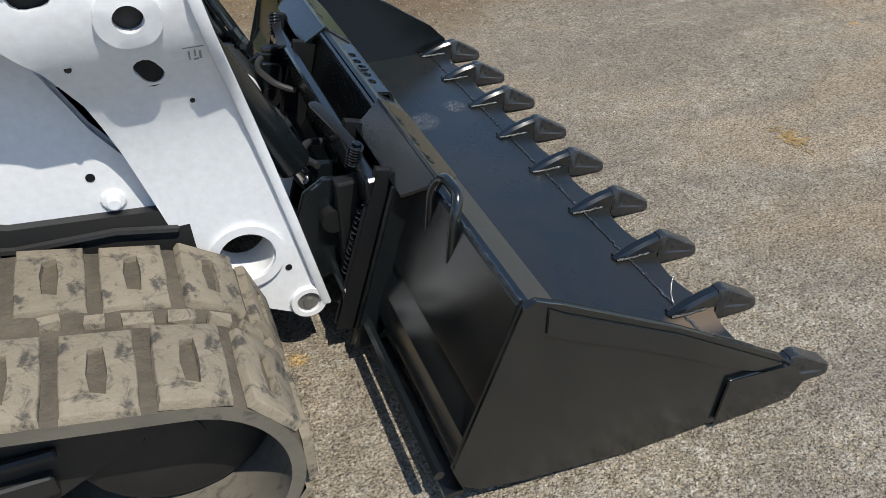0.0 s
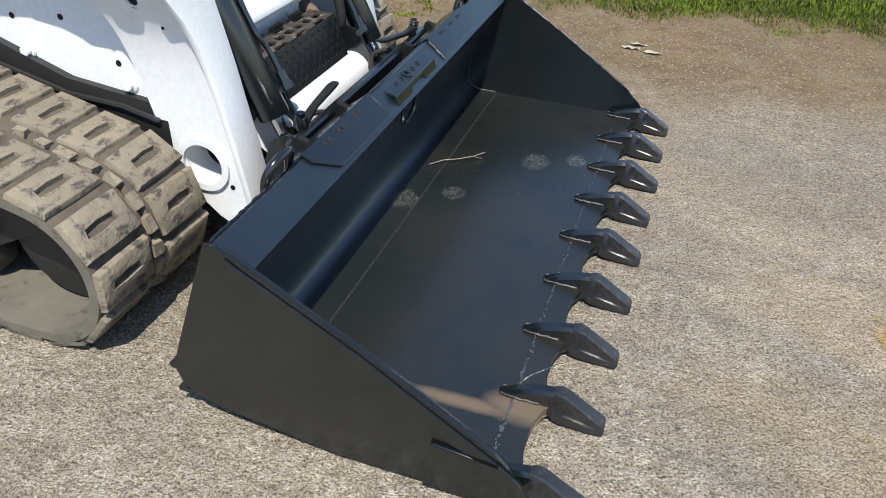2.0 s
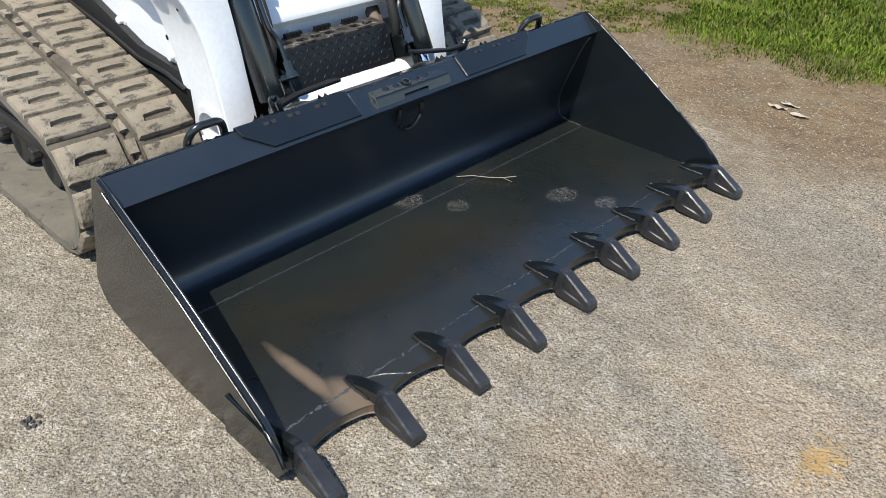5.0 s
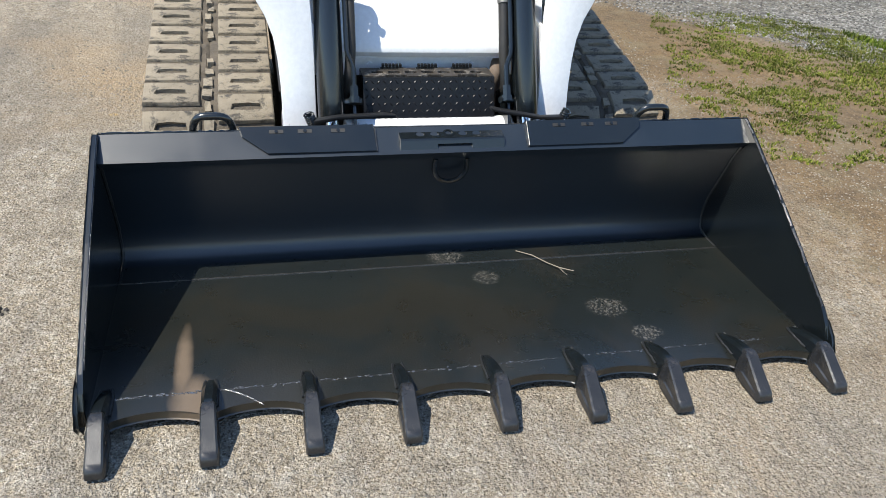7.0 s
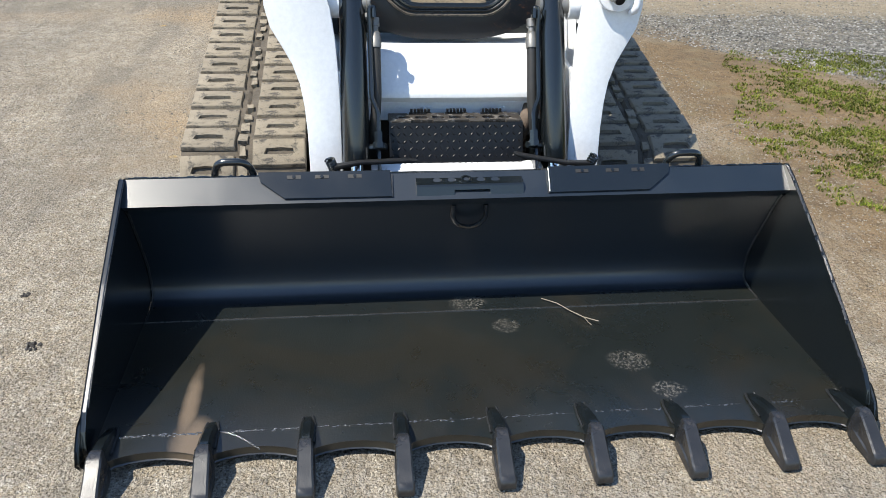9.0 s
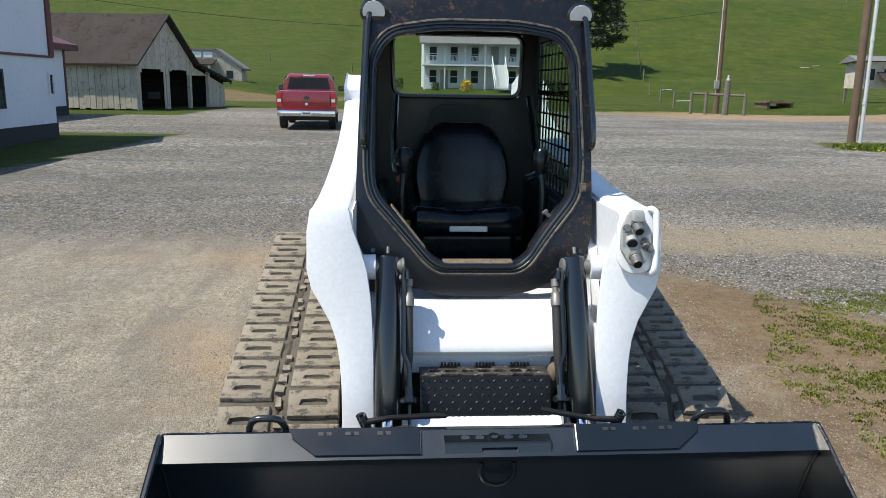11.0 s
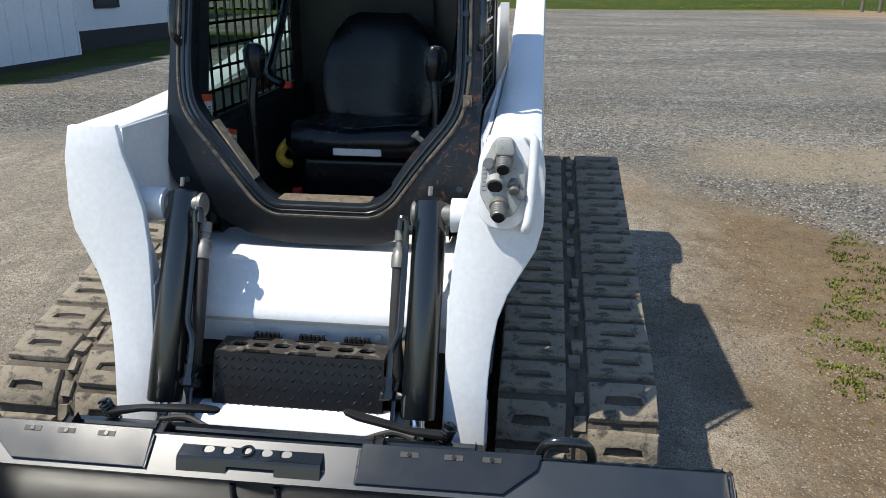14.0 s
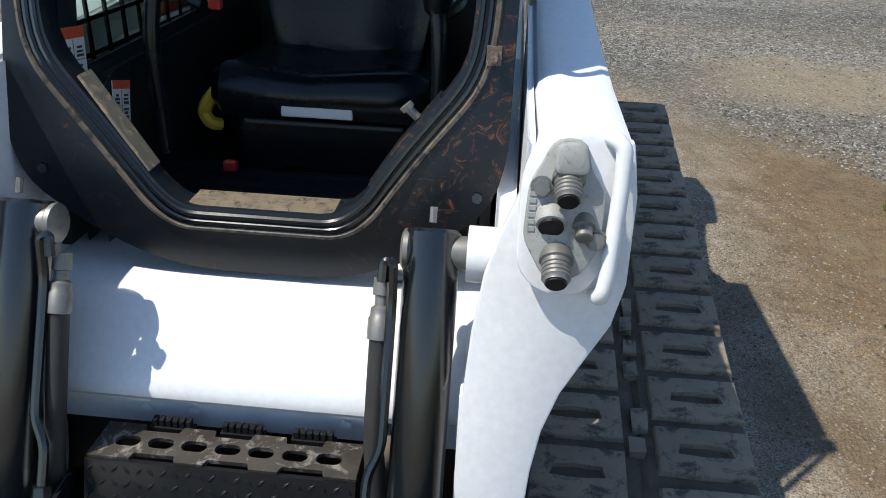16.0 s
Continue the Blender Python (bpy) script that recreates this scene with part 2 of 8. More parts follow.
M["rusty_steel"] = surface("rusty_steel", (0.16, 0.125, 0.095), (0.09, 0.062, 0.045), 0.6, 0.4, scale=60, fine=200, bump_s=0.4, c3=(0.26, 0.23, 0.2), c3_at=0.6)
M["sill_tan"] = surface("dusty_tread_sill", (0.20, 0.155, 0.10), (0.10, 0.080, 0.056), 0.85, scale=22, fine=150, bump_s=0.5, c3=(0.045, 0.038, 0.032), c3_at=0.58)
# dusty sill tone, with the sunlight on the left slope put into the colour
M["sill_grey"] = surface("dusty_sill", (0.17, 0.152, 0.118), (0.10, 0.09, 0.07), 0.8, scale=12, fine=130, bump_s=0.3, c3=(0.33, 0.25, 0.15), c3_at=0.6)


M["tread"] = surface("tread_plate", (0.0055, 0.0058, 0.0065), (0.010, 0.010, 0.0105), 0.38, scale=8, fine=120, bump_s=0.2, spec=0.3)


# ---- mesh helpers ----
def part(name, bm, material, parent=None, label="", smooth=False):
    me = bpy.data.meshes.new(name)
    bmesh.ops.recalc_face_normals(bm, faces=bm.faces[:])
    bm.to_mesh(me)
    bm.free()
    for mt in material if isinstance(material, (list, tuple)) else [material]:
        me.materials.append(mt)
    if smooth:
        for p in me.polygons:
            p.use_smooth = True
        me.set_sharp_from_angle(angle=radians(38))
    ob = new(name, me)
    if parent is not None:
        ob.parent = parent
    if label:
        ob["label"] = label
    return ob


def thing(name, at=(0, 0, 0), rz=0.0, **tags):
    ob = new(name)
    ob.matrix_basis = pose(*at, 0, 0, rz)
    return tagged(ob, **tags)


def box(bm, x0, x1, y0, y1, z0, z1, m=None):
    vs = [bm.verts.new((x, y, z)) for x in (x0, x1) for y in (y0, y1) for z in (z0, z1)]
    if m is not None:
        for v in vs:
            v.co = m @ v.co
    fs = [bm.faces.new([vs[i] for i in f]) for f in ((0, 1, 3, 2), (4, 6, 7, 5), (0, 4, 5, 1), (2, 3, 7, 6), (0, 2, 6, 4), (1, 5, 7, 3))]
    return vs, fs


def prism(bm, pts, axis, a0, a1):
    """A flat outline, drawn in the two axes other than axis, given thickness from a0 to a1."""
    def place(p, a):
        return {"x": (a, p[0], p[1]), "y": (p[0], a, p[1]), "z": (p[0], p[1], a)}[axis]
    lo = [bm.verts.new(place(p, a0)) for p in pts]
    hi = [bm.verts.new(place(p, a1)) for p in pts]
    n = len(pts)
    bm.faces.new(lo)
    bm.faces.new(hi[::-1])
    for i in range(n):
        bm.faces.new((lo[i], lo[(i + 1) % n], hi[(i + 1) % n], hi[i]))


def loft(bm, loops, closed=True, cap=True):
    """Skins a row of equal loops of points."""
    rings = [[bm.verts.new(p) for p in lp] for lp in loops]
    n = len(rings[0])
    for a, b in zip(rings, rings[1:]):
        for i in range(n if closed else n - 1):
            j = (i + 1) % n
            bm.faces.new((a[i], a[j], b[j], b[i]))
    if cap and closed:
        bm.faces.new(rings[0][::-1])
        bm.faces.new(rings[-1])
    return rings


def ring_plate(bm, outer, inner, axis, a0, a1):
    """A plate with a hole: two outlines of as many points each."""
    def place(p, a):
        return {"x": (a, p[0], p[1]), "y": (p[0], a, p[1]), "z": (p[0], p[1], a)}[axis]
    loops = [[bm.verts.new(place(p, a)) for p in o] for o, a in ((outer, a0), (outer, a1), (inner, a1), (inner, a0))]
    n = len(outer)
    for k in range(4):
        a, b = loops[k], loops[(k + 1) % 4]
        for i in range(n):
            j = (i + 1) % n
            bm.faces.new((a[i], a[j], b[j], b[i]))


def rod(bm, p0, p1, r, seg=14, r1=None, cap=True):
    p0, p1 = Vector(p0), Vector(p1)
    d = (p1 - p0).normalized()
    u = d.orthogonal().normalized()
    w = d.cross(u)
    r1 = r if r1 is None else r1
    ring = lambda c, rr: [c + (u * math.cos(2 * math.pi * i / seg) + w * math.sin(2 * math.pi * i / seg)) * rr for i in range(seg)]
    loft(bm, [ring(p0, r), ring(p1, r1)], True, cap)


def lathe(bm, p0, direction, profile, seg=18):
    """Rings of (distance, radius) along a direction."""
    p0, d = Vector(p0), Vector(direction).normalized()
    u = d.orthogonal().normalized()
    w = d.cross(u)
    loft(bm, [[p0 + d * t + (u * math.cos(2 * math.pi * i / seg) + w * math.sin(2 * math.pi * i / seg)) * r for i in range(seg)] for t, r in profile])


def sweep(bm, path, r, seg=8, closed=False):
    """A round bar along a path of points."""
    pts = [Vector(p) for p in path]
    n = len(pts)
    u = None
    rings = []
    for i, p in enumerate(pts):
        if closed:
            d = pts[(i + 1) % n] - pts[i - 1]
        else:
            d = pts[min(i + 1, n - 1)] - pts[max(i - 1, 0)]
        d.normalize()
        u = d.orthogonal().normalized() if u is None else (u - d * u.dot(d)).normalized()
        w = d.cross(u)
        rings.append([p + (u * math.cos(2 * math.pi * k / seg) + w * math.sin(2 * math.pi * k / seg)) * r for k in range(seg)])
    if closed:
        rings.append(rings[0])
    loft(bm, rings, True, not closed)


def rounded(pts, r, steps=4, closed=True):
    """A path with its corners rounded."""
    pts = [Vector(p) for p in pts]
    out = []
    n = len(pts)
    for i, p in enumerate(pts):
        if not closed and i in (0, n - 1):
            out.append(p)
            continue
        a, b = pts[i - 1], pts[(i + 1) % n]
        k = min(r, (a - p).length * 0.49, (b - p).length * 0.49)
        p0, p2 = p + (a - p).normalized() * k, p + (b - p).normalized() * k
        for s in range(steps + 1):
            t = s / steps
            out.append(p0 * (1 - t) ** 2 + p * 2 * t * (1 - t) + p2 * t * t)
    return out


def circle(cx, cy, r, n=24, start=0.0):
    return [(cx + r * math.cos(start + 2 * math.pi * i / n), cy + r * math.sin(start + 2 * math.pi * i / n)) for i in range(n)]


def bevel(bm, width, segments=2, angle=30):
    bm.normal_update()
    edges = [e for e in bm.edges if len(e.link_faces) == 2 and e.calc_face_angle(0) > radians(angle)]
    if edges:
        bmesh.ops.bevel(bm, geom=edges, offset=width, segments=segments, profile=0.5, affect="EDGES", clamp_overlap=True)


def B():
    return bmesh.new()


def plate_holes(bm, outer, holes, axis, a0, a1):
    """A plate of any outline with holes through it."""
    def place(p, a):
        return {"x": (a, p[0], p[1]), "y": (p[0], a, p[1]), "z": (p[0], p[1], a)}[axis]
    sides = []
    for a in (a0, a1):
        edges, loops = [], []
        for lp in (outer, *holes):
            vs = [bm.verts.new(place(p, a)) for p in lp]
            edges += [bm.edges.new((vs[i], vs[(i + 1) % len(vs)])) for i in range(len(vs))]
            loops.append(vs)
        bmesh.ops.triangle_fill(bm, edges=edges, use_beauty=True, use_dissolve=False)
        sides.append(loops)
    for lo, hi in zip(*sides):
        n = len(lo)
        for i in range(n):
            bm.faces.new((lo[i], lo[(i + 1) % n], hi[(i + 1) % n], hi[i]))


def slot_outline(cx, cy, half_long, r, angle=0.0, n=7):
    """A long round-ended hole."""
    ca, sa = math.cos(angle), math.sin(angle)
    pts = []
    for side in (1, -1):
        for i in range(n):
            a = -math.pi / 2 + math.pi * i / (n - 1)
            x, y = side * (half_long + r * math.cos(a)), side * r * math.sin(a)
            pts.append((cx + x * ca - y * sa, cy + x * sa + y * ca))
    return pts


# ---- the track loader ----
CY = 1.97
loader = thing("compact_track_loader", (0, CY, 0), label="white compact track loader with black cab, dusty rubber tracks, parked", category="track loader")


def mirror_pts(pts, s):
    return [(x, y * s, z) for x, y, z in pts]


def hull_path(circles, n=240):
    """The belt line round three wheels in the x-z plane, evenly spaced."""
    pts = []
    for i in range(1440):
        a = 2 * math.pi * i / 1440
        d = (math.cos(a), math.sin(a))
        best = max(circles, key=lambda c: c[0] * d[0] + c[1] * d[1] + c[2])
        pts.append(Vector((best[0] + best[2] * d[0], best[1] + best[2] * d[1])))
    lens = [0.0]
    for a, b in zip(pts, pts[1:] + pts[:1]):
        lens.append(lens[-1] + (b - a).length)
    total = lens[-1]
    out, k = [], 0
    ext = pts + [pts[0]]
    for i in range(n):
        s = total * i / n
        while lens[k + 1] < s:
            k += 1
        t = (s - lens[k]) / max(1e-9, lens[k + 1] - lens[k])
        out.append(ext[k].lerp(ext[k + 1], t))
    return out, total


TRACK_LUG = 0.013
TRACK_CIRCLES = [(-0.097, 0.232, 0.232 - TRACK_LUG), (-1.50, 0.535, 0.245 - TRACK_LUG), (-1.55, 0.26, 0.26 - TRACK_LUG)]
TRACK_PATH, TRACK_LEN = hull_path(TRACK_CIRCLES, 198)


def track_frame_at(i):
    """Place, outward way and running way at a step of the belt."""
    n = len(TRACK_PATH)
    p = TRACK_PATH[i % n]
    d = (TRACK_PATH[(i + 1) % n] - TRACK_PATH[(i - 1) % n]).normalized()
    return p, Vector((d.y, -d.x)), d


def lug_mesh(w):
    """One tread block with its sunk slot; u along the belt, v across, w outwards."""
    bm = B()
    h, g = TRACK_LUG, 0.006

    outer = [(-0.0575, 0.0), (0.0575, 0.0), (0.0595, w * 0.5), (0.0575, w), (-0.0575, w), (-0.0595, w * 0.5)]
    lo = [(u, v, -0.006) for u, v in outer]
    mid = [(u * 0.975, 0.003 + v * (1 - 0.006 / w), h * 0.75) for u, v in outer]
    top = [(u * 0.925, 0.007 + v * (1 - 0.014 / w), h) for u, v in outer]
    rim = [bm.verts.new(p) for p in top]
    a = [bm.verts.new(p) for p in lo]
    b = [bm.verts.new(p) for p in mid]
    for r0, r1 in ((a, b), (b, rim)):
        for i in range(6):
            bm.faces.new((r0[i], r0[(i + 1) % 6], r1[(i + 1) % 6], r1[i]))
    # the sunk slot
    slot = [(-0.010, w * 0.20), (0.013, w * 0.24), (0.018, w * 0.46), (0.014, w * 0.74), (-0.010, w * 0.78), (-0.014, w * 0.48)]
    s0 = [bm.verts.new((u, v, h)) for u, v in slot]
    s1 = [bm.verts.new((u * 0.8, w * 0.48 + (v - w * 0.48) * 0.93, -0.010)) for u, v in slot]
    for i in range(6):
        bm.faces.new((rim[i], rim[(i + 1) % 6], s0[(i + 1) % 6], s0[i]))
        bm.faces.new((s0[i], s0[(i + 1) % 6], s1[(i + 1) % 6], s1[i]))
    bm.faces.new(s1)
    me = bpy.data.meshes.new("lug")
    bmesh.ops.recalc_face_normals(bm, faces=bm.faces[:])
    bm.to_mesh(me)
    bm.free()
    me.materials.append(M["rubber"])
    for p in me.polygons:
        p.use_smooth = True
    me.set_sharp_from_angle(angle=radians(50))
    return me


LUG = lug_mesh(0.195)


def track(s, label):
    """A rubber track on the side s, with its belt, blocks, wheels and frame."""
    y_out, y_in = 0.985 * s, 0.535 * s
    lo, hi = min(y_out, y_in), max(y_out, y_in)
    bm = B()
    n = len(TRACK_PATH)
    loops = []
    for i in range(n):
        p, out, _ = track_frame_at(i)
        wob = 0.002 * math.sin(i * 1.7) + 0.0015 * math.sin(i * 0.37)
        o, q = p + out * wob, p - out * 0.032
        e = p - out * 0.006
        loops.append([(q.x, lo, q.y), (e.x, lo, e.y), (o.x, lo + 0.008, o.y), (o.x, -0.5 * (0 - lo - hi) - 0.012, o.y), (e.x - out.x * 0.004, 0.5 * (lo + hi), e.y - out.y * 0.004), (o.x, 0.5 * (lo + hi) + 0.012, o.y), (o.x, hi - 0.008, o.y), (e.x, hi, e.y), (q.x, hi, q.y)])
    loops.append(loops[0])
    loft(bm, loops, True, False)
    bmesh.ops.remove_doubles(bm, verts=bm.verts[:], dist=1e-5)
    belt = part("track", bm, [M["rubber_groove"], M["rubber_side"]], loader, label, smooth=True)
    for k, f in enumerate(belt.data.polygons):
        if k % 9 in (0, 7, 8):
            f.material_index = 1
    rnd = random.Random(5 if s < 0 else 9)
    count = 33
    for row, (v0, shift, flip) in enumerate(((lo, 0, False), (hi, 3, True))):
        for k in range(count):
            i = (k * 6 + shift) % n
            p, out, d = track_frame_at(i)
            ob = new("lug", LUG)
            ob.parent = belt
            cross = Vector((0, -1, 0)) if flip else Vector((0, 1, 0))
            along = Vector((d.x, 0, d.y))
            up = Vector((out.x, 0, out.y))
            m = Matrix((along, cross, up)).transposed().to_4x4()
            m.translation = Vector((p.x, v0, p.y)) + up * rnd.uniform(-0.0015, 0.001)
            ob.matrix_basis = m @ Matrix.Rotation(rnd.uniform(-0.012, 0.012), 4, "Z")
    # lumps of rubber and dirt in the middle groove
    bm = B()
    for k in range(66):
        p, out, d = track_frame_at(k * 3)
        if rnd.random() < 0.2:
            continue
        c = Vector((p.x, 0.5 * (lo + hi) + rnd.uniform(-0.008, 0.008), p.y)) + Vector((out.x, 0, out.y)) * 0.004
        m = Matrix((Vector((d.x, 0, d.y)), Vector((0, 1, 0)), Vector((out.x, 0, out.y)))).transposed().to_4x4()
        m.translation = c
        a, b, h = rnd.uniform(0.016, 0.027), rnd.uniform(0.010, 0.017), rnd.uniform(0.003, 0.012)
        vs, _ = box(bm, -a, a, -b, b, -0.01, h, m)
        for v in vs:
            v.co += Vector((rnd.uniform(-1, 1), rnd.uniform(-1, 1), rnd.uniform(-1, 1))) * 0.003
    tagged(part("groove_rubber", bm, M["rubber"], belt, "broken drive lumps in the middle groove"), kind="stuff")
    yc = 0.5 * (lo + hi)
    for (cx, cz, r), name in zip(TRACK_CIRCLES, ("front_idler", "drive_sprocket", "rear_idler")):
        bm = B()
        rr = r - 0.04
        for y0, y1 in ((yc - 0.085, yc - 0.02), (yc + 0.02, yc + 0.085)):
            lathe(bm, (cx, y0, cz), (0, 1, 0), [(0, rr * 0.3), (0.0, rr * 0.86), (0.015, rr), (y1 - y0 - 0.015, rr), (y1 - y0, rr * 0.86), (y1 - y0, rr * 0.3)], 28)
        rod(bm, (cx, yc - 0.088, cz), (cx, yc + 0.088, cz), 0.055, 16)
        part(name, bm, M["under"], loader, smooth=True)
    for k in range(4):
        bm = B()
        cx = -0.42 - 0.27 * k
        lathe(bm, (cx, yc - 0.09, 0.135), (0, 1, 0), [(0, 0.02), (0, 0.075), (0.02, 0.085), (0.06, 0.085), (0.07, 0.05), (0.11, 0.05), (0.12, 0.085), (0.16, 0.085), (0.18, 0.075), (0.18, 0.02)], 20)
        part("track_roller", bm, M["under"], loader, smooth=True)
    bm = B()
    prism(bm, [(-0.10, 0.30), (-0.30, 0.40), (-1.45, 0.46), (-1.62, 0.42), (-1.40, 0.20), (-0.35, 0.17)], "y", yc - 0.10, yc + 0.10)
    box(bm, -1.4, -0.3, yc - 0.12, yc + 0.12, 0.215, 0.265)
    sweep(bm, [(-1.3, yc + 0.125 * s, 0.33), (-0.6, yc + 0.125 * s, 0.33), (-0.28, yc + 0.11 * s, 0.31)], 0.012)
    for k in range(4):
        rod(bm, (-0.42 - 0.27 * k, yc + 0.11 * s, 0.2), (-0.42 - 0.27 * k, yc + 0.145 * s, 0.2), 0.03, 6)
    bevel(bm, 0.006, 1)
    part("track_carriage", bm, M["under"], loader)


track(-1, "rubber track caked with pale dry dirt, block tread")
track(1, "rubber track caked with pale dry dirt, block tread")

# ---- body ----
bm = B()
for s in (-1, 1):
    edge = [(-0.30, 1.02), (-0.235, 0.925), (-0.165, 0.800), (-0.115, 0.690), (-0.062, 0.610), (-0.020, 0.590)] if s < 0 else [(-0.14, 0.98), (-0.03, 0.72)]
    prism(bm, [(0.00, 0.505), (-0.30, 0.510), (-0.62, 0.605), (-0.95, 0.69), (-2.25, 0.72), (-2.25, 1.12), (-0.60, 1.12)] + edge, "y", s * 0.435, s * 0.47)
bevel(bm, 0.006, 2)
chassis = part("chassis_side", bm, M["white"], loader, "white body sides with bolts and small holes")
for s in (-1, 1):
    for x, z in ((-0.107, 0.538), (-0.44, 0.585), (-0.80, 0.70)):
        bm = B()
        lathe(bm, (x, s * 0.465, z), (0, s, 0), [(0, 0.025), (0.008, 0.025), (0.011, 0.021), (0.011, 0.0145), (0.026, 0.0145), (0.028, 0.011)], 14)
        part("bolt", bm, M["white"], chassis)
    for x, z in ((-0.135, 0.595), (-0.30, 0.70), (-0.47, 0.68), (-0.62, 0.80)):
        bm = B()
        rod(bm, (x, s * 0.4695, z), (x, s * 0.4715, z), 0.009, 12)
        part("bolt_hole", bm, M["black_matt"], chassis)
bm = B()
box(bm, -2.2, -0.02, -0.43, 0.43, 0.22, 0.60)
for s in (-1, 1):
    prism(bm, [(0.02, 0.30), (0.015, 0.500), (-0.3, 0.53), (-0.6, 0.63), (-1.9, 0.70), (-1.9, 0.22), (-0.1, 0.20)], "y", s * 0.43, s * 0.50)
    sweep(bm, [(-0.9, s * 0.505, 0.60), (-0.5, s * 0.505, 0.535), (-0.3, s * 0.505, 0.49), (-0.12, s * 0.505, 0.485), (0.0, s * 0.505, 0.46)], 0.010, 6)
bevel(bm, 0.008, 1)
part("belly_frame", bm, M["under"], loader, "black dusty lower frame")
bm = B()
prism(bm, [(-2.75, 0.35), (-1.45, 0.35), (-1.45, 1.15), (-1.62, 1.42), (-2.55, 1.40), (-2.78, 1.1)], "y", -0.43, 0.43)
bevel(bm, 0.03, 3)
part("engine_housing", bm, M["white"], loader, smooth=True)

# white curved panel under the cab, with its shadow-side flange
bm = B()
prof = [(-0.30, 0.775), (-0.16, 0.778), (-0.10, 0.778), (-0.065, 0.775), (-0.035, 0.768), (-0.012, 0.752), (0.030, 0.708), (0.066, 0.668), (0.080, 0.648), (0.081, 0.632), (0.072, 0.620), (0.03, 0.612)]
inner = [(x - 0.012, z - 0.010) for x, z in prof]
prism(bm, prof + inner[::-1], "y", -0.43, 0.43)
front_panel = part("front_panel", bm, M["white"], loader, "white curved panel below the cab", smooth=True)
bm = B()
box(bm, 0.02, 0.034, -0.43, 0.43, 0.535, 0.612)
box(bm, 0.02, 0.062, -0.36, -0.17, 0.606, 0.611)
box(bm, 0.02, 0.062, 0.17, 0.36, 0.606, 0.611)
part("panel_flange", bm, M["white"], front_panel)
for y in (-0.19, 0.19, -0.10, 0.28):
    bm = B()
    rod(bm, (0.034, y, 0.575), (0.044, y, 0.575), 0.011, 6)
    part("bolt", bm, M["white"], front_panel)

# ---- step ----
bm = B()
holes = [slot_outline(0.165, y, 0.010, 0.013, math.pi / 2) for y in (-0.18, -0.12, -0.06, 0.0, 0.06, 0.12, 0.18)]
outer = [(0.12, -0.235), (0.208, -0.235)]
for k, y in enumerate((-0.16, -0.03, 0.10)):
    outer += [(0.208, y), (0.194, y + 0.005), (0.194, y + 0.075), (0.208, y + 0.08)]
outer += [(0.208, 0.235), (0.12, 0.235)]
for y in (0.165, 0.035, -0.095):
    outer += [(0.12, y), (0.136, y - 0.004), (0.136, y - 0.068), (0.12, y - 0.072)]
plate_holes(bm, outer, holes, "z", 0.602, 0.610)
step = part("step", bm, M["worn_step"], loader, "black steel step with slotted tread, worn bright")
bm = B()
prism(bm, [(0.203, 0.604), (0.213, 0.606), (0.262, 0.462), (0.252, 0.457)], "y", -0.236, 0.236)
face = part("tread_plate", bm, M["tread"], step, "black diamond tread plate")
# raised diamonds on the plate
bm = B()
rnd = random.Random(3)
d_dn = Vector((0.049, 0, -0.144)).normalized()
d_ac = Vector((0, 1, 0))
d_up = d_ac.cross(d_dn).normalized()
if d_up.x < 0:
    d_up = -d_up
for i in range(6):
    for j in range(22):
        c = Vector((0.2135, 0, 0.605)) + d_dn * (0.014 + i * 0.025) + d_ac * (-0.225 + j * 0.0214) + d_up * 0.0005
        ang = radians(45 if (i + j) % 2 else -45)
        u = d_ac * math.cos(ang) + d_dn * math.sin(ang)
        w = d_up.cross(u)
        base = [c + u * 0.0095, c + w * 0.0036, c - u * 0.0095, c - w * 0.0036]
        tip = [c + u * 0.004 + d_up * 0.0022, c - u * 0.004 + d_up * 0.0022]
        v = [bm.verts.new(p) for p in base + tip]
        for f in ((0, 1, 4), (0, 4, 3), (2, 5, 1), (2, 3, 5), (1, 5, 4), (3, 4, 5)):
            bm.faces.new([v[q] for q in f])
tagged(part("tread_studs", bm, M["tread"], step), kind="stuff")
for y0 in (-0.155, -0.025, 0.105):
    bm = B()
    for k in range(6):
        box(bm, 0.106, 0.120, y0 + k * 0.0125, y0 + k * 0.0125 + 0.008, 0.604, 0.622)
    box(bm, 0.104, 0.124, y0 - 0.004, y0 + 0.076, 0.596, 0.608)
    part("grip_teeth", bm, M["black_matt"], step)
for s in (-1, 1):
    bm = B()
    prism(bm, [(0.12, 0.607), (0.208, 0.607), (0.262, 0.460), (0.17, 0.44), (0.10, 0.50)], "y", s * 0.228, s * 0.236)
    part("step_side", bm, M["black"], step)

step.location = (-0.026, 0, -0.030)

# ---- cross tube and brackets between the arms ----
bm = B()
rod(bm, (0.232, -0.30, 0.374), (0.232, 0.30, 0.374), 0.070, 32)
part("cross_tube", bm, M["white"], loader, "white round tube joining the arms", smooth=True)
for s in (-1, 1):
    bm = B()
    ring_plate(bm, circle(0.119, 0.350, 0.066, 28), circle(0.119, 0.350, 0.0595, 28), "y", s * 0.40, s * 0.497)
    part("boss_tube", bm, M["white"], loader, smooth=True)
    bm = B()
    prism(bm, [(0.17, 0.36), (0.13, 0.50), (0.18, 0.53), (0.25, 0.52), (0.32, 0.40), (0.30, 0.34)], "y", s * 0.268, s * 0.28)
    bevel(bm, 0.004, 2)
    part("tube_bracket", bm, M["black"], loader)

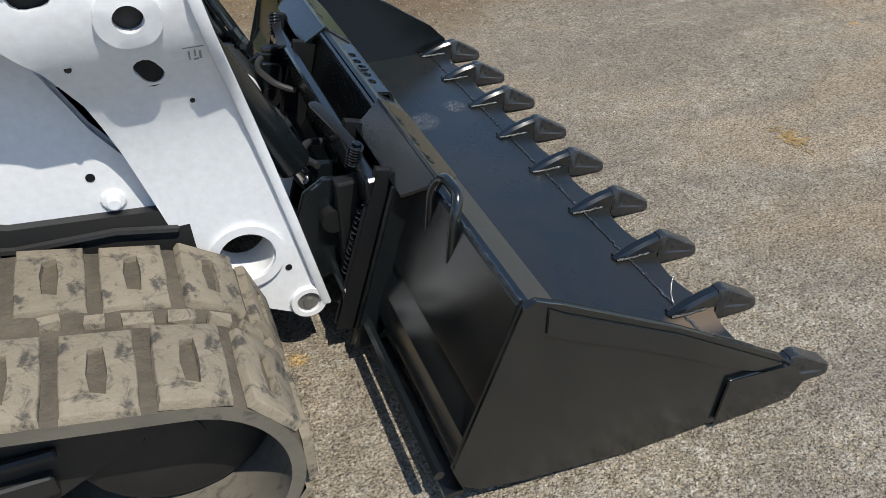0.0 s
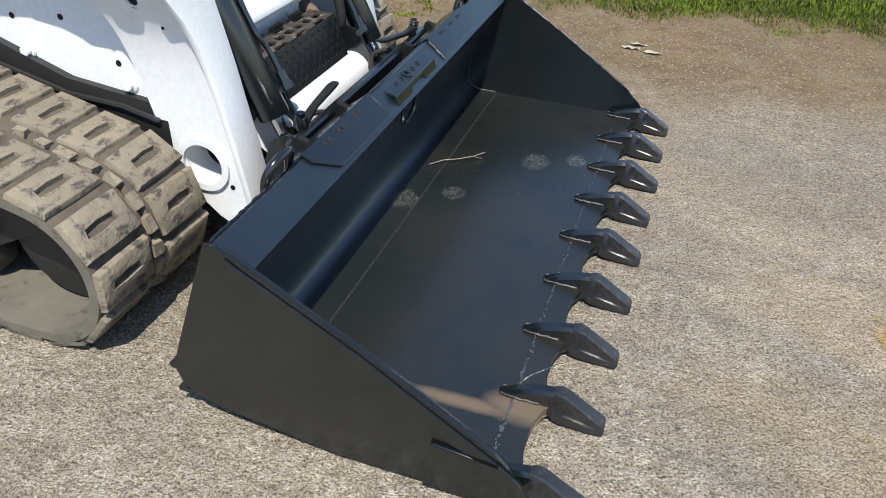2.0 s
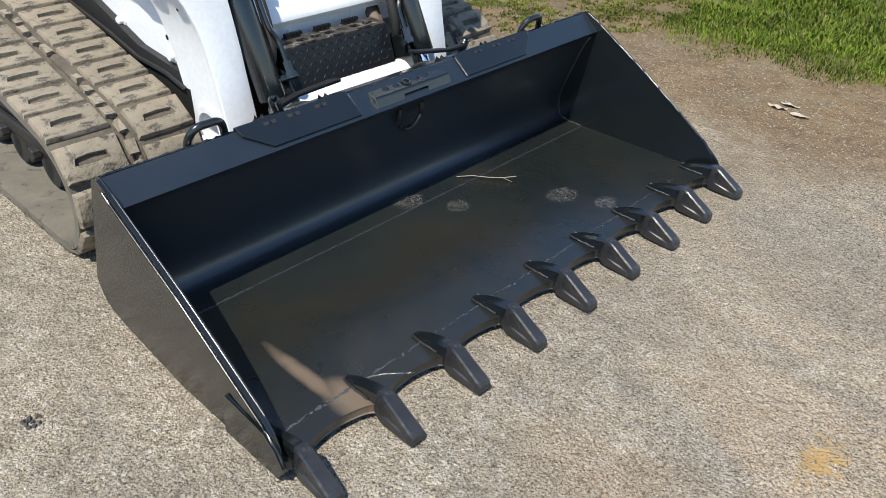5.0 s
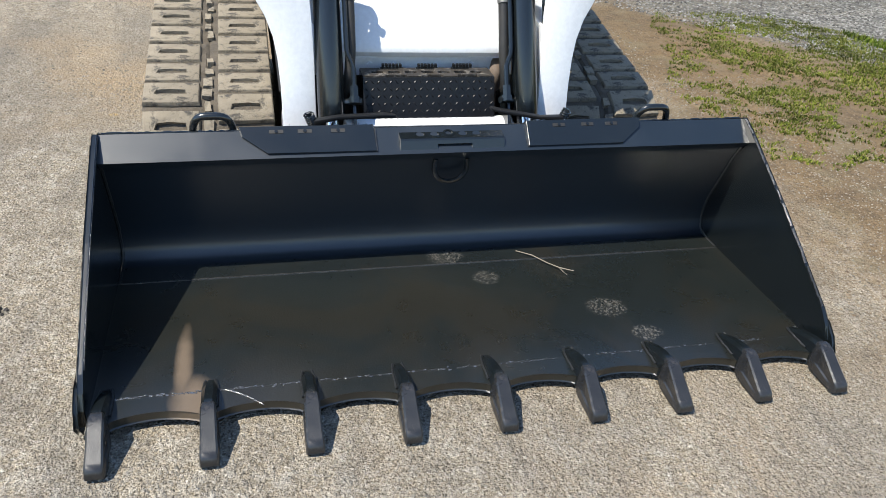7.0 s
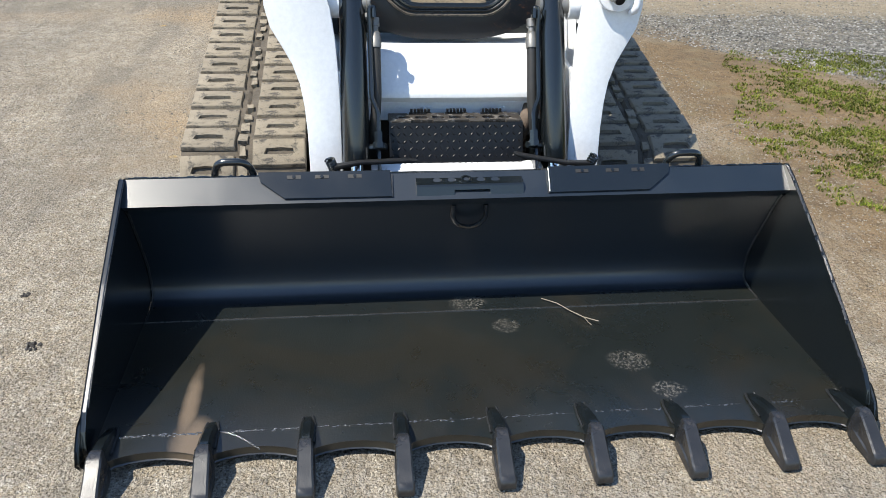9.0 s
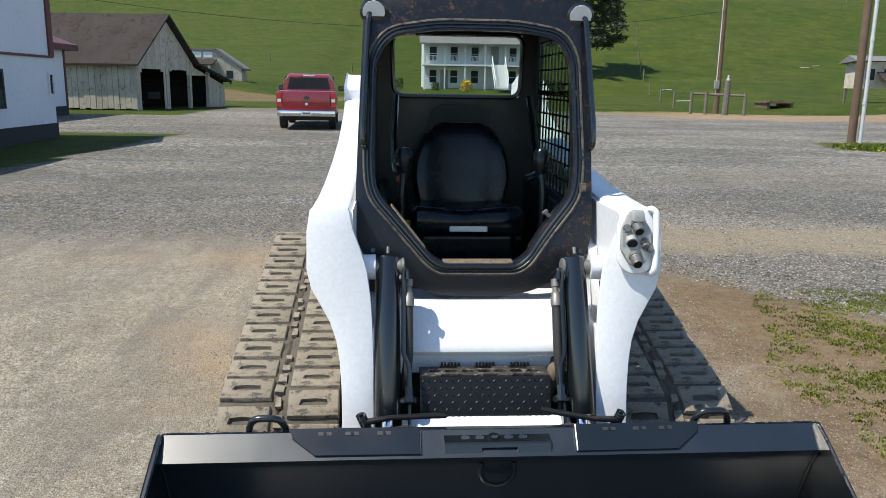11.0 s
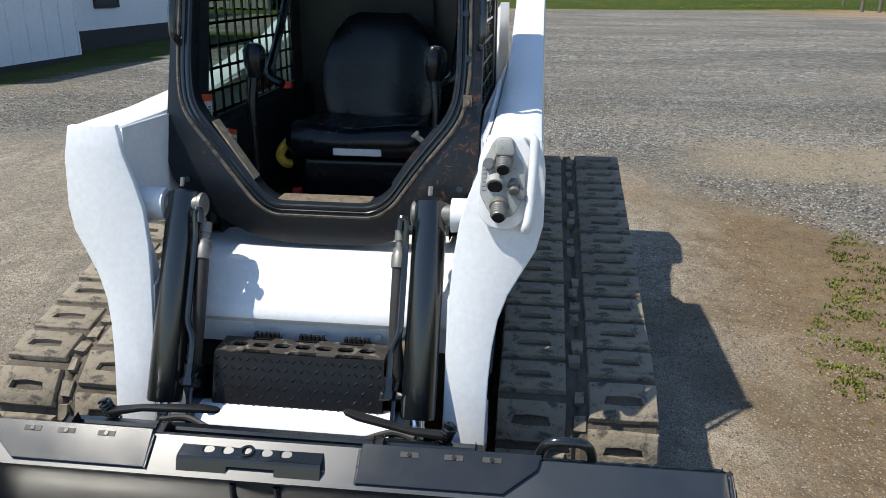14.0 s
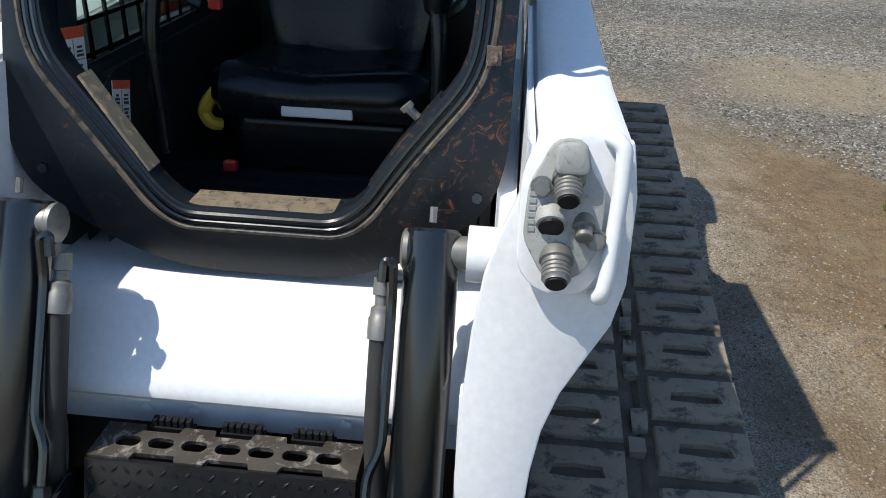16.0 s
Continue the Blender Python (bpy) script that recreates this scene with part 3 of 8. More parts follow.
# ---- lift arms ----
FRONT_OUT = [(0.625, 1.168), (0.637, 1.09), (0.638, 0.955), (0.622, 0.89), (0.590, 0.835), (0.556, 0.775), (0.533, 0.71), (0.521, 0.64), (0.514, 0.55), (0.511, 0.42), (0.511, 0.165)]
FRONT_IN = [(0.49, 1.172), (0.475, 1.10), (0.445, 1.02), (0.425, 0.95), (0.412, 0.86), (0.406, 0.78), (0.402, 0.69), (0.400, 0.62), (0.400, 0.54), (0.398, 0.42), (0.398, 0.165)]


ARM_LINE = [(0.18, 0.289), (0.60, 0.202), (0.85, 0.145), (0.94, 0.126), (1.0, 0.119), (1.08, 0.110), (1.20, 0.090)]


def arm_front_x(z):
    return float(np.interp(z, [a for a, _ in ARM_LINE], [b for _, b in ARM_LINE]))


def arm_side_y(z):
    """How far out the bent side sheet stands at a height."""
    zs = [b for _, b in FRONT_OUT][::-1]
    ys = [a for a, _ in FRONT_OUT][::-1]
    return float(np.interp(z, zs, ys)) - 0.012


def bend_to_arm(bm, s, cuts):
    """Bends a flat upright sheet, built with its outer face at y = 0, to the arm's S-curve."""
    for z in cuts:
        bmesh.ops.bisect_plane(bm, geom=bm.verts[:] + bm.edges[:] + bm.faces[:], plane_co=(0, 0, z), plane_no=(0, 0, 1))
    for v in bm.verts:
        v.co.y = s * (arm_side_y(v.co.z) - v.co.y)


def arm(s, label):
    bm = B()
    t = 0.022
    loops = []
    for (yo, zo), (yi, zi) in zip(FRONT_OUT, FRONT_IN):
        loops.append([(arm_front_x(zo), s * yo, zo), (arm_front_x(zi), s * yi, zi), (arm_front_x(zi) - t, s * yi, zi), (arm_front_x(zo) - t, s * yo, zo)])
    loft(bm, loops)
    bevel(bm, 0.005, 2, 50)
    front = part("lift_arm", bm, M["white"], loader, label, smooth=True)
    # outer side sheet with its holes
    CUTS = [0.42, 0.48, 0.54, 0.58, 0.62, 0.655, 0.69, 0.72, 0.755, 0.79, 0.82, 0.855, 0.89, 0.925, 0.96, 1.0]
    bm = B()
    rear = [(-0.34, 1.13), (-0.34, 0.965), (-0.25, 0.955), (-0.190, 0.920), (-0.138, 0.855), (-0.098, 0.770), (-0.066, 0.660), (-0.038, 0.545), (-0.006, 0.415), (0.060, 0.262), (0.150, 0.185), (0.205, 0.155)]
    fr = [(arm_front_x(z) - 0.012, z) for z in (0.165, 0.30, 0.45, 0.60, 0.75, 0.85, 0.94, 1.0, 1.08, 1.13)]
    holes = [circle(0.010, 0.938, 0.024, 20), circle(0.119, 0.350, 0.062, 24), slot_outline(0.020, 0.828, 0.009, 0.020, radians(-60)), slot_outline(-0.118, 0.992, 0.010, 0.022, 0.1)]
    plate_holes(bm, rear + fr, holes, "y", 0.0, 0.014)
    bend_to_arm(bm, s, CUTS)
    part("side_plate", bm, M["white"], front, "white bent side plate with round and slotted holes", smooth=True)
    bm = B()
    plate_holes(bm, [(x, z) for x, z in rear[5:] + fr[:5]], [circle(0.119, 0.350, 0.062, 24)], "y", s * 0.400, s * 0.412)
    part("inner_plate", bm, M["white"], front)
    for c, r0, r1 in (((0.010, 0.938), 0.024, 0.052), ((0.119, 0.350), 0.062, 0.082)):
        bm = B()
        ring_plate(bm, circle(*c, r1, 32), circle(*c, r0, 32), "y", -0.010, 0.002)
        bend_to_arm(bm, s, CUTS)
        part("boss_ring", bm, M["white"], front, smooth=True)
    bm = B()
    rod(bm, (0.010, s * 0.585, 0.938), (0.010, s * 0.60, 0.938), 0.0275, 20)
    part("pin_recess", bm, M["under"], front)
    bm = B()
    rod(bm, (0.022, s * 0.545, 0.828), (0.022, s * 0.555, 0.828), 0.036, 16)
    part("slot_recess", bm, M["black_matt"], front)
    bm = B()
    rod(bm, (-0.118, s * 0.599, 0.992), (-0.118, s * 0.607, 0.992), 0.040, 16)
    part("slot_recess", bm, M["black_matt"], front)
    bm = B()
    lathe(bm, (0.236, s * 0.39, 0.182), (0, s, 0), [(0, 0.03), (0, 0.045), (0.112, 0.045), (0.119, 0.041), (0.119, 0.029), (0.105, 0.027), (0.105, 0.0)], 24)
    pivot = part("pivot_boss", bm, M["white"], front, smooth=True)
    bm = B()
    rod(bm, (0.236, s * 0.492, 0.182), (0.236, s * 0.501, 0.182), 0.026, 16)
    rod(bm, (0.236, s * 0.497, 0.182), (0.236, s * 0.511, 0.182), 0.013, 6)
    part("pin", bm, M["steel"], front)
    for x, z, r in ((0.204, 0.292, 0.008), (-0.10, 0.86, 0.006), (0.08, 0.745, 0.005)):
        bm = B()
        rod(bm, (x, s * (arm_side_y(z) - 0.004), z), (x, s * (arm_side_y(z) + 0.0015), z), r, 10)
        part("bolt_hole", bm, M["black_matt"], front)
    # bead along the front edge
    bm = B()
    sweep(bm, [(arm_front_x(z) - 0.016, s * (arm_side_y(z) + 0.002), z) for z in [0.19 + 0.035 * k for k in range(24)]], 0.0055, 6)
    part("weld_bead", bm, M["white"], front, smooth=True)
    # top cap of the knee and box of the upper arm
    bm = B()
    line = [(0.070, 1.168), (-0.20, 1.172), (-0.56, 1.195), (-1.00, 1.245), (-1.45, 1.315), (-1.90, 1.44), (-2.25, 1.60)]
    depth = [0.16, 0.18, 0.24, 0.22, 0.22, 0.24, 0.28]
    loops = []
    for (x, z), d in zip(line, depth):
        o, i = 0.630, 0.487
        r = 0.022
        loops.append([(x, s * o, z - d), (x, s * o, z - r), (x, s * (o - 0.3 * r), z - 0.3 * r), (x, s * (o - r), z), (x, s * (i + r), z), (x, s * (i + 0.3 * r), z - 0.3 * r), (x, s * i, z - r), (x, s * i, z - d)])
    loft(bm, loops)
    tube = part("upper_arm", bm, M["white"], front, smooth=True)
    # folded web behind the knee
    bm = B()
    prism(bm, [(0.05, 1.14), (0.06, 1.02), (-0.12, 0.99), (-0.35, 0.99), (-0.6, 1.0), (-0.6, 1.15)], "y", s * 0.515, s * 0.598)
    part("knee_web", bm, M["white"], front)
    bm = B()
    prism(bm, [(0.085, 1.160), (0.098, 1.06), (0.100, 0.95), (0.060, 0.895), (-0.08, 0.865), (-0.35, 0.885), (-0.80, 0.985), (-0.80, 1.205), (-0.20, 1.155)], "y", s * 0.474, s * 0.486)
    bevel(bm, 0.004, 1, 40)
    part("knee_inner_plate", bm, M["white"], front)
    # rear tower
    bm = B()
    prism(bm, [(-2.05, 1.58), (-2.35, 1.66), (-2.62, 1.60), (-2.70, 1.2), (-2.35, 0.9), (-2.05, 1.1)], "y", s * 0.49, s * 0.63)
    bevel(bm, 0.02, 2)
    part("rear_link", bm, M["white"], front, smooth=True)
    return front


arm_r = arm(-1, "white welded lift arm with S-shaped lower edge")
arm_l = arm(1, "white welded lift arm carrying the hydraulic coupler block")
bm = B()
prism(bm, [(-1.15, 1.05), (-0.42, 0.99), (-0.42, 1.10), (-1.15, 1.19)], "y", -0.489, -0.4855)
part("decal", bm, M["orange"], arm_r, "orange-red stripe decal on the inner side")
# stamped mark on the side plate, as plain bars
bm = B()
for x0, x1, z0, z1 in ((0.080, 0.116, 0.866, 0.868), (0.088, 0.091, 0.840, 0.860), (0.096, 0.105, 0.838, 0.842), (0.098, 0.101, 0.846, 0.861), (0.106, 0.110, 0.840, 0.858)):
    box(bm, x0, x1, -0.0012, 0.002, z0, z1)
bend_to_arm(bm, -1, [])
part("stamp", bm, M["grey_plate"], arm_r, "small dark stamped mark")


# ---- tilt cylinders ----
def cylinder(s):
    off_y = 0.351 if s < 0 else 0.338
    top, bot = Vector((0.030, s * off_y, 0.950)), Vector((0.335, s * off_y, 0.335))
    d = (bot - top).normalized()
    bm = B()
    lathe(bm, top - d * 0.030, d, [(0, 0.02), (0.0, 0.040), (0.006, 0.0455), (0.568, 0.0455), (0.574, 0.042), (0.576, 0.022)], 28)
    barrel = part("tilt_cylinder", bm, M["black"], loader, "black hydraulic tilt cylinder with chrome rod", smooth=True)
    bm = B()
    rod(bm, top + d * 0.50, bot, 0.020, 18)
    part("rod", bm, M["chrome"], barrel, "bright chrome rod", smooth=True)
    bm = B()
    rod(bm, bot + Vector((0, -0.045, 0)), bot + Vector((0, 0.045, 0)), 0.034, 18)
    part("rod_eye", bm, M["black"], barrel, smooth=True)
    bm = B()
    lathe(bm, (0.036, s * 0.401, 0.946), (0, -s, 0), [(0, 0.025), (0.0, 0.028), (0.095, 0.028), (0.10, 0.034), (0.108, 0.034), (0.112, 0.028), (0.112, 0.008)], 18)
    part("pivot_pin", bm, M["steel"], barrel, smooth=True)
    bm = B()
    rod(bm, (0.036, s * 0.396, 0.946), (0.036, s * 0.47, 0.946), 0.046, 20)
    part("arm_lug", bm, M["white"], barrel, smooth=True)
    bm = B()
    rod(bm, top - d * 0.055 + Vector((0.02, 0, 0.02)), top - d * 0.03 + Vector((0.02, 0, 0.02)), 0.006, 8)
    part("grease_nipple", bm, M["steel"], barrel)
    # steel line along the barrel
    side = Vector((0, -s, 0))
    nrm = side.cross(d).normalized()
    if nrm.x < 0:
        nrm = -nrm
    off = side * 0.056 + nrm * 0.03
    bm = B()
    a = top + d * 0.06 + side * 0.072 + nrm * 0.045
    path = [a, top + d * 0.025 + side * 0.070 + nrm * 0.05, top + d * 0.03 + off + nrm * 0.02, top + d * 0.10 + off, top + d * 0.33 + off, top + d * 0.37 + off + side * 0.02, top + d * 0.47 + off + side * 0.02]
    sweep(bm, rounded(path, 0.025, 4, False), 0.0085, 8)
    part("steel_line", bm, M["black"], barrel, smooth=True)
    bm = B()
    lathe(bm, top + d * 0.44 + off + side * 0.02, d, [(0, 0.010), (0, 0.015), (0.035, 0.015), (0.035, 0.02), (0.055, 0.02), (0.055, 0.01)], 6)
    rod(bm, top + d * 0.49 + side * 0.03, top + d * 0.49 + off + side * 0.045, 0.012, 8)
    part("fitting", bm, M["black"], barrel)
    # hose with its crimped end
    bm = B()
    h0 = top + d * 0.055 + side * 0.074 + nrm * 0.012
    lathe(bm, h0, d, [(0, 0.010), (0.0, 0.016), (0.028, 0.016), (0.030, 0.012), (0.045, 0.012), (0.05, 0.018), (0.062, 0.018), (0.066, 0.021), (0.10, 0.021), (0.102, 0.014)], 12)
    rod(bm, h0 - d * 0.004 + nrm * 0.02, h0 - d * 0.004 - side * 0.03 + nrm * 0.01, 0.011, 8)
    part("hose_fitting", bm, M["steel"], barrel, smooth=True)
    bm = B()
    p0 = h0 + d * 0.095
    path = [p0, p0 + d * 0.08 + nrm * -0.004, p0 + d * 0.18 - nrm * 0.012, p0 + d * 0.27 - nrm * 0.035 - side * 0.01, p0 + d * 0.33 - nrm * 0.09 - side * 0.03]
    sweep(bm, rounded(path, 0.06, 4, False), 0.0175, 10)
    part("hose", bm, M["hose"], barrel, "black rubber hose", smooth=True)


cylinder(-1)
cylinder(1)
# taped hose bundle beside the step
bm = B()
sweep(bm, rounded([(-0.02, 0.31, 0.62), (0.05, 0.285, 0.57), (0.10, 0.262, 0.555), (0.10, 0.255, 0.50), (0.04, 0.26, 0.46)], 0.04, 5, False), 0.024, 10)
part("taped_hose", bm, M["cloth_wrap"], loader, "dirty tan taped hose", smooth=True)
bm = B()
sweep(bm, rounded([(0.0, 0.33, 0.60), (0.07, 0.30, 0.55), (0.11, 0.285, 0.50), (0.05, 0.28, 0.44)], 0.04, 5, False), 0.018, 10)
part("taped_hose", bm, M["cloth_wrap"], loader, "dirty tan taped hose", smooth=True)

# ---- coupler block on the arm ----
bm = B()
ax = lambda z: arm_front_x(z)
nrm_arm = Vector((1, 0, 0.25)).normalized()
C0 = Vector((ax(1.06), 0.537, 1.058))
DU = Vector((0, 1, 0))
DV = DU.cross(nrm_arm).normalized()
if DV.z < 0:
    DV = -DV


def on_arm(u, v, w=0.0):
    return C0 + DU * u + DV * v + nrm_arm * w


def arm_plate(bm, outline, w0, w1):
    lo = [on_arm(u, v, w0) for u, v in outline]
    hi = [on_arm(u, v, w1) for u, v in outline]
    loft(bm, [lo, hi])


pad = rounded([(-0.068, 0.06, 0), (-0.045, 0.115, 0), (0.03, 0.125, 0), (0.068, 0.10, 0), (0.066, -0.06, 0), (0.035, -0.115, 0), (-0.03, -0.115, 0), (-0.066, -0.08, 0)], 0.03, 4)
arm_plate(bm, [(p.x, p.y) for p in pad], 0.001, 0.018)
bevel(bm, 0.004, 2, 50)
coupler = part("coupler_block", bm, M["white"], loader, "hydraulic quick coupler block with steel plugs on white pad", smooth=True)
bm = B()
cast = rounded([(-0.056, 0.05, 0), (-0.040, 0.078, 0), (-0.026, 0.112, 0), (0.020, 0.114, 0), (0.028, 0.070, 0), (0.050, 0.045, 0), (0.050, -0.035, 0), (0.022, -0.085, 0), (-0.028, -0.085, 0), (-0.045, -0.055, 0), (-0.060, -0.03, 0)], 0.02, 3)
arm_plate(bm, [(p.x, p.y) for p in cast], 0.018, 0.040)
bevel(bm, 0.003, 2, 50)
part("manifold", bm, M["alu"], coupler, "grey cast aluminium manifold", smooth=True)
bm = B()
arm_plate(bm, [(p.x, p.y) for p in rounded([(-0.026, 0.066, 0), (-0.022, 0.108, 0), (0.018, 0.110, 0), (0.024, 0.066, 0)], 0.012, 3)], 0.030, 0.062)
bevel(bm, 0.005, 2, 50)
part("manifold_head", bm, M["alu"], coupler, smooth=True)
tilt = (nrm_arm * 0.75 - DV * 0.66).normalized()
for (u, v), r, ln in (((-0.003, 0.066), 0.0235, 0.052), ((-0.010, -0.048), 0.0245, 0.054)):
    bm = B()
    p0 = on_arm(u, v, 0.030)
    prof = [(0, r * 0.9), (0.01, r), (0.018, r), (0.02, r * 0.86)]
    for k in range(4):
        prof += [(0.022 + 0.007 * k, r * 0.84), (0.026 + 0.007 * k, r * 0.84), (0.028 + 0.007 * k, r * 0.74)]
    prof += [(ln, r * 0.68), (ln, r * 0.62)]
    lathe(bm, p0, tilt, prof, 22)
    plug = part("coupler_plug", bm, M["steel"], coupler, "ribbed steel plug", smooth=True)
    bm = B()
    rod(bm, p0 + tilt * ln, p0 + tilt * (ln + 0.003), r * 0.60, 18)
    part("plug_face", bm, M["black_matt"], plug)
bm = B()
lathe(bm, on_arm(-0.022, 0.006, 0.03), tilt, [(0, 0.024), (0.012, 0.024), (0.02, 0.021), (0.022, 0.016)], 20)
sock = part("coupler_socket", bm, M["alu"], coupler, smooth=True)
bm = B()
rod(bm, on_arm(-0.022, 0.006, 0.03) + tilt * 0.020, on_arm(-0.022, 0.006, 0.03) + tilt * 0.026, 0.018, 16)
part("socket_hole", bm, M["black_matt"], sock)
bm = B()
lathe(bm, on_arm(0.024, 0.002, 0.03), tilt, [(0, 0.016), (0.016, 0.016), (0.018, 0.012), (0.034, 0.012), (0.036, 0.009)], 18)
part("case_drain", bm, M["steel"], coupler, "small bright coupler", smooth=True)
for u, v in ((-0.039, 0.045), (0.042, -0.025)):
    bm = B()
    rod(bm, on_arm(u, v, 0.038), on_arm(u, v, 0.052), 0.012, 6)
    rod(bm, on_arm(u, v, 0.038), on_arm(u, v, 0.041), 0.016, 14)
    part("bolt", bm, M["steel"], coupler)
# raised cast lettering, unreadable bars
for k in range(6):
    bm = B()
    u, v = -0.050, 0.035 - k * 0.010
    arm_plate(bm, [(u - 0.005, v - 0.003), (u + 0.005, v - 0.003), (u + 0.005, v + 0.003), (u - 0.005, v + 0.003)], 0.040, 0.0415)
    part("cast_mark", bm, M["alu"], coupler)
# bent guard bar
bm = B()
sweep(bm, rounded([on_arm(0.052, 0.115, 0.0), on_arm(0.054, 0.118, 0.030), on_arm(0.070, 0.105, 0.036), on_arm(0.071, 0.06, 0.036), on_arm(0.064, -0.08, 0.036), on_arm(0.058, -0.112, 0.034), on_arm(0.054, -0.114, 0.0)], 0.03, 5, False), 0.012, 10)
part("guard_bar", bm, M["white"], coupler, "bent white guard bar", smooth=True)

# ---- cab ----
XF = -0.16


def lean(ob):
    """Sets the cab front forward at the sill and back at the roof."""
    for v in ob.data.vertices:
        z = v.co.z
        v.co.x += 0.045 if z < 0.91 else 0.045 - 0.262 * (z - 0.91)


def eased(pts, r):
    """An outline in y and z with rounded corners."""
    return [(p.x, p.y) for p in rounded([(y, z, 0) for y, z in pts], r, 3)]


outer = [(-0.448, 1.92), (-0.468, 1.45), (-0.483, 1.04), (-0.450, 0.955), (-0.315, 0.862), (-0.22, 0.815), (-0.12, 0.793), (0.12, 0.793), (0.22, 0.815), (0.31, 0.862), (0.425, 0.955), (0.45, 1.04), (0.45, 1.45), (0.43, 1.92), (0.20, 1.955), (-0.20, 1.955)]
inn = [(-0.335, 1.79), (-0.400, 1.70), (-0.408, 1.30), (-0.398, 1.19), (-0.266, 1.045), (-0.190, 0.955), (-0.142, 0.922), (0.142, 0.922), (0.190, 0.955), (0.250, 1.045), (0.368, 1.19), (0.378, 1.30), (0.372, 1.70), (0.32, 1.79), (0.15, 1.815), (-0.15, 1.815)]
bm = B()
ring_plate(bm, eased(outer, 0.07), eased(inn, 0.07), "x", XF - 0.050, XF)
bevel(bm, 0.010, 2, 40)
cab = part("cab_frame", bm, M["cab_steel"], loader, "black steel cab front frame with rubbed rusty edges", smooth=True)
for k, (g, w, mname) in enumerate(((0.012, 0.0055, "black"), (0.026, 0.0055, "black"), (0.040, 0.0055, "worn_edge"))):
    bm = B()
    cy, cz = 0.0, 1.40
    loop = []
    for y, z in inn:
        v = Vector((y - cy, z - cz))
        v = v * (1 + g / max(0.2, v.length) * 1.05)
        loop.append((XF + 0.001, cy + v.x, cz + v.y))
    sweep(bm, rounded(loop, 0.06, 4), w, 6, True)
    part("door_seal", bm, M[mname], cab, smooth=True)
# worn sill
bm = B()
prism(bm, [(XF - 0.073, 0.919), (XF - 0.008, 0.920), (XF - 0.013, 0.926), (XF - 0.073, 0.926)], "y", -0.138, 0.138)
part("worn_sill", bm, M["sill_tan"], cab, "sill worn to dusty bare metal")
# sloping sills; the dusty left one is painted paler to stand for sun
for s in (-1, 1):
    bm = B()
    ring = []
    for x in (XF - 0.048, XF - 0.004):
        wide = 0.016 if s < 0 else 0.0
        ring.append([(x, s * (y + wide * k), z) for y, z, k in ((0.205, 0.978, 0.4), (0.2535, 1.049, 1.0), (0.326, 1.138, 1.0), (0.3215, 1.1415, 1.0), (0.249, 1.0525, 1.0), (0.2005, 0.9815, 0.4))])
    loft(bm, ring)
    part("worn_sill", bm, M["sill_grey"] if s < 0 else M["cab_steel"], cab, "dusty sloping sill coloured pale as sunlit" if s < 0 else "")
# upright grab bar and outer post strip
for s in (-1, 1):
    bm = B()
    sweep(bm, rounded([(XF + 0.002, s * 0.44, 1.36), (XF + 0.03, s * 0.45, 1.38), (XF + 0.04, s * 0.45, 1.45), (XF + 0.02, s * 0.43, 1.86), (XF - 0.01, s * 0.42, 1.89)], 0.02, 4, False), 0.011, 8)
    part("grab_bar", bm, M["black"], cab, smooth=True)
bm = B()
box(bm, XF, XF + 0.012, 0.400, 0.426, 1.200, 1.231)
rod(bm, (XF + 0.01, 0.412, 1.215), (XF + 0.022, 0.412, 1.215), 0.010, 6)
part("striker_plate", bm, M["rusty_steel"], cab, "rusty striker plate with a bolt")
for y, z in ((0.40, 0.975), (-0.41, 0.975), (0.40, 1.45), (0.41, 1.33)):
    bm = B()
    rod(bm, (XF - 0.002, y, z), (XF + 0.008, y, z), 0.010, 6)
    part("bolt", bm, M["black"], cab)
lean(cab)
for o in cab.children:
    lean(o)
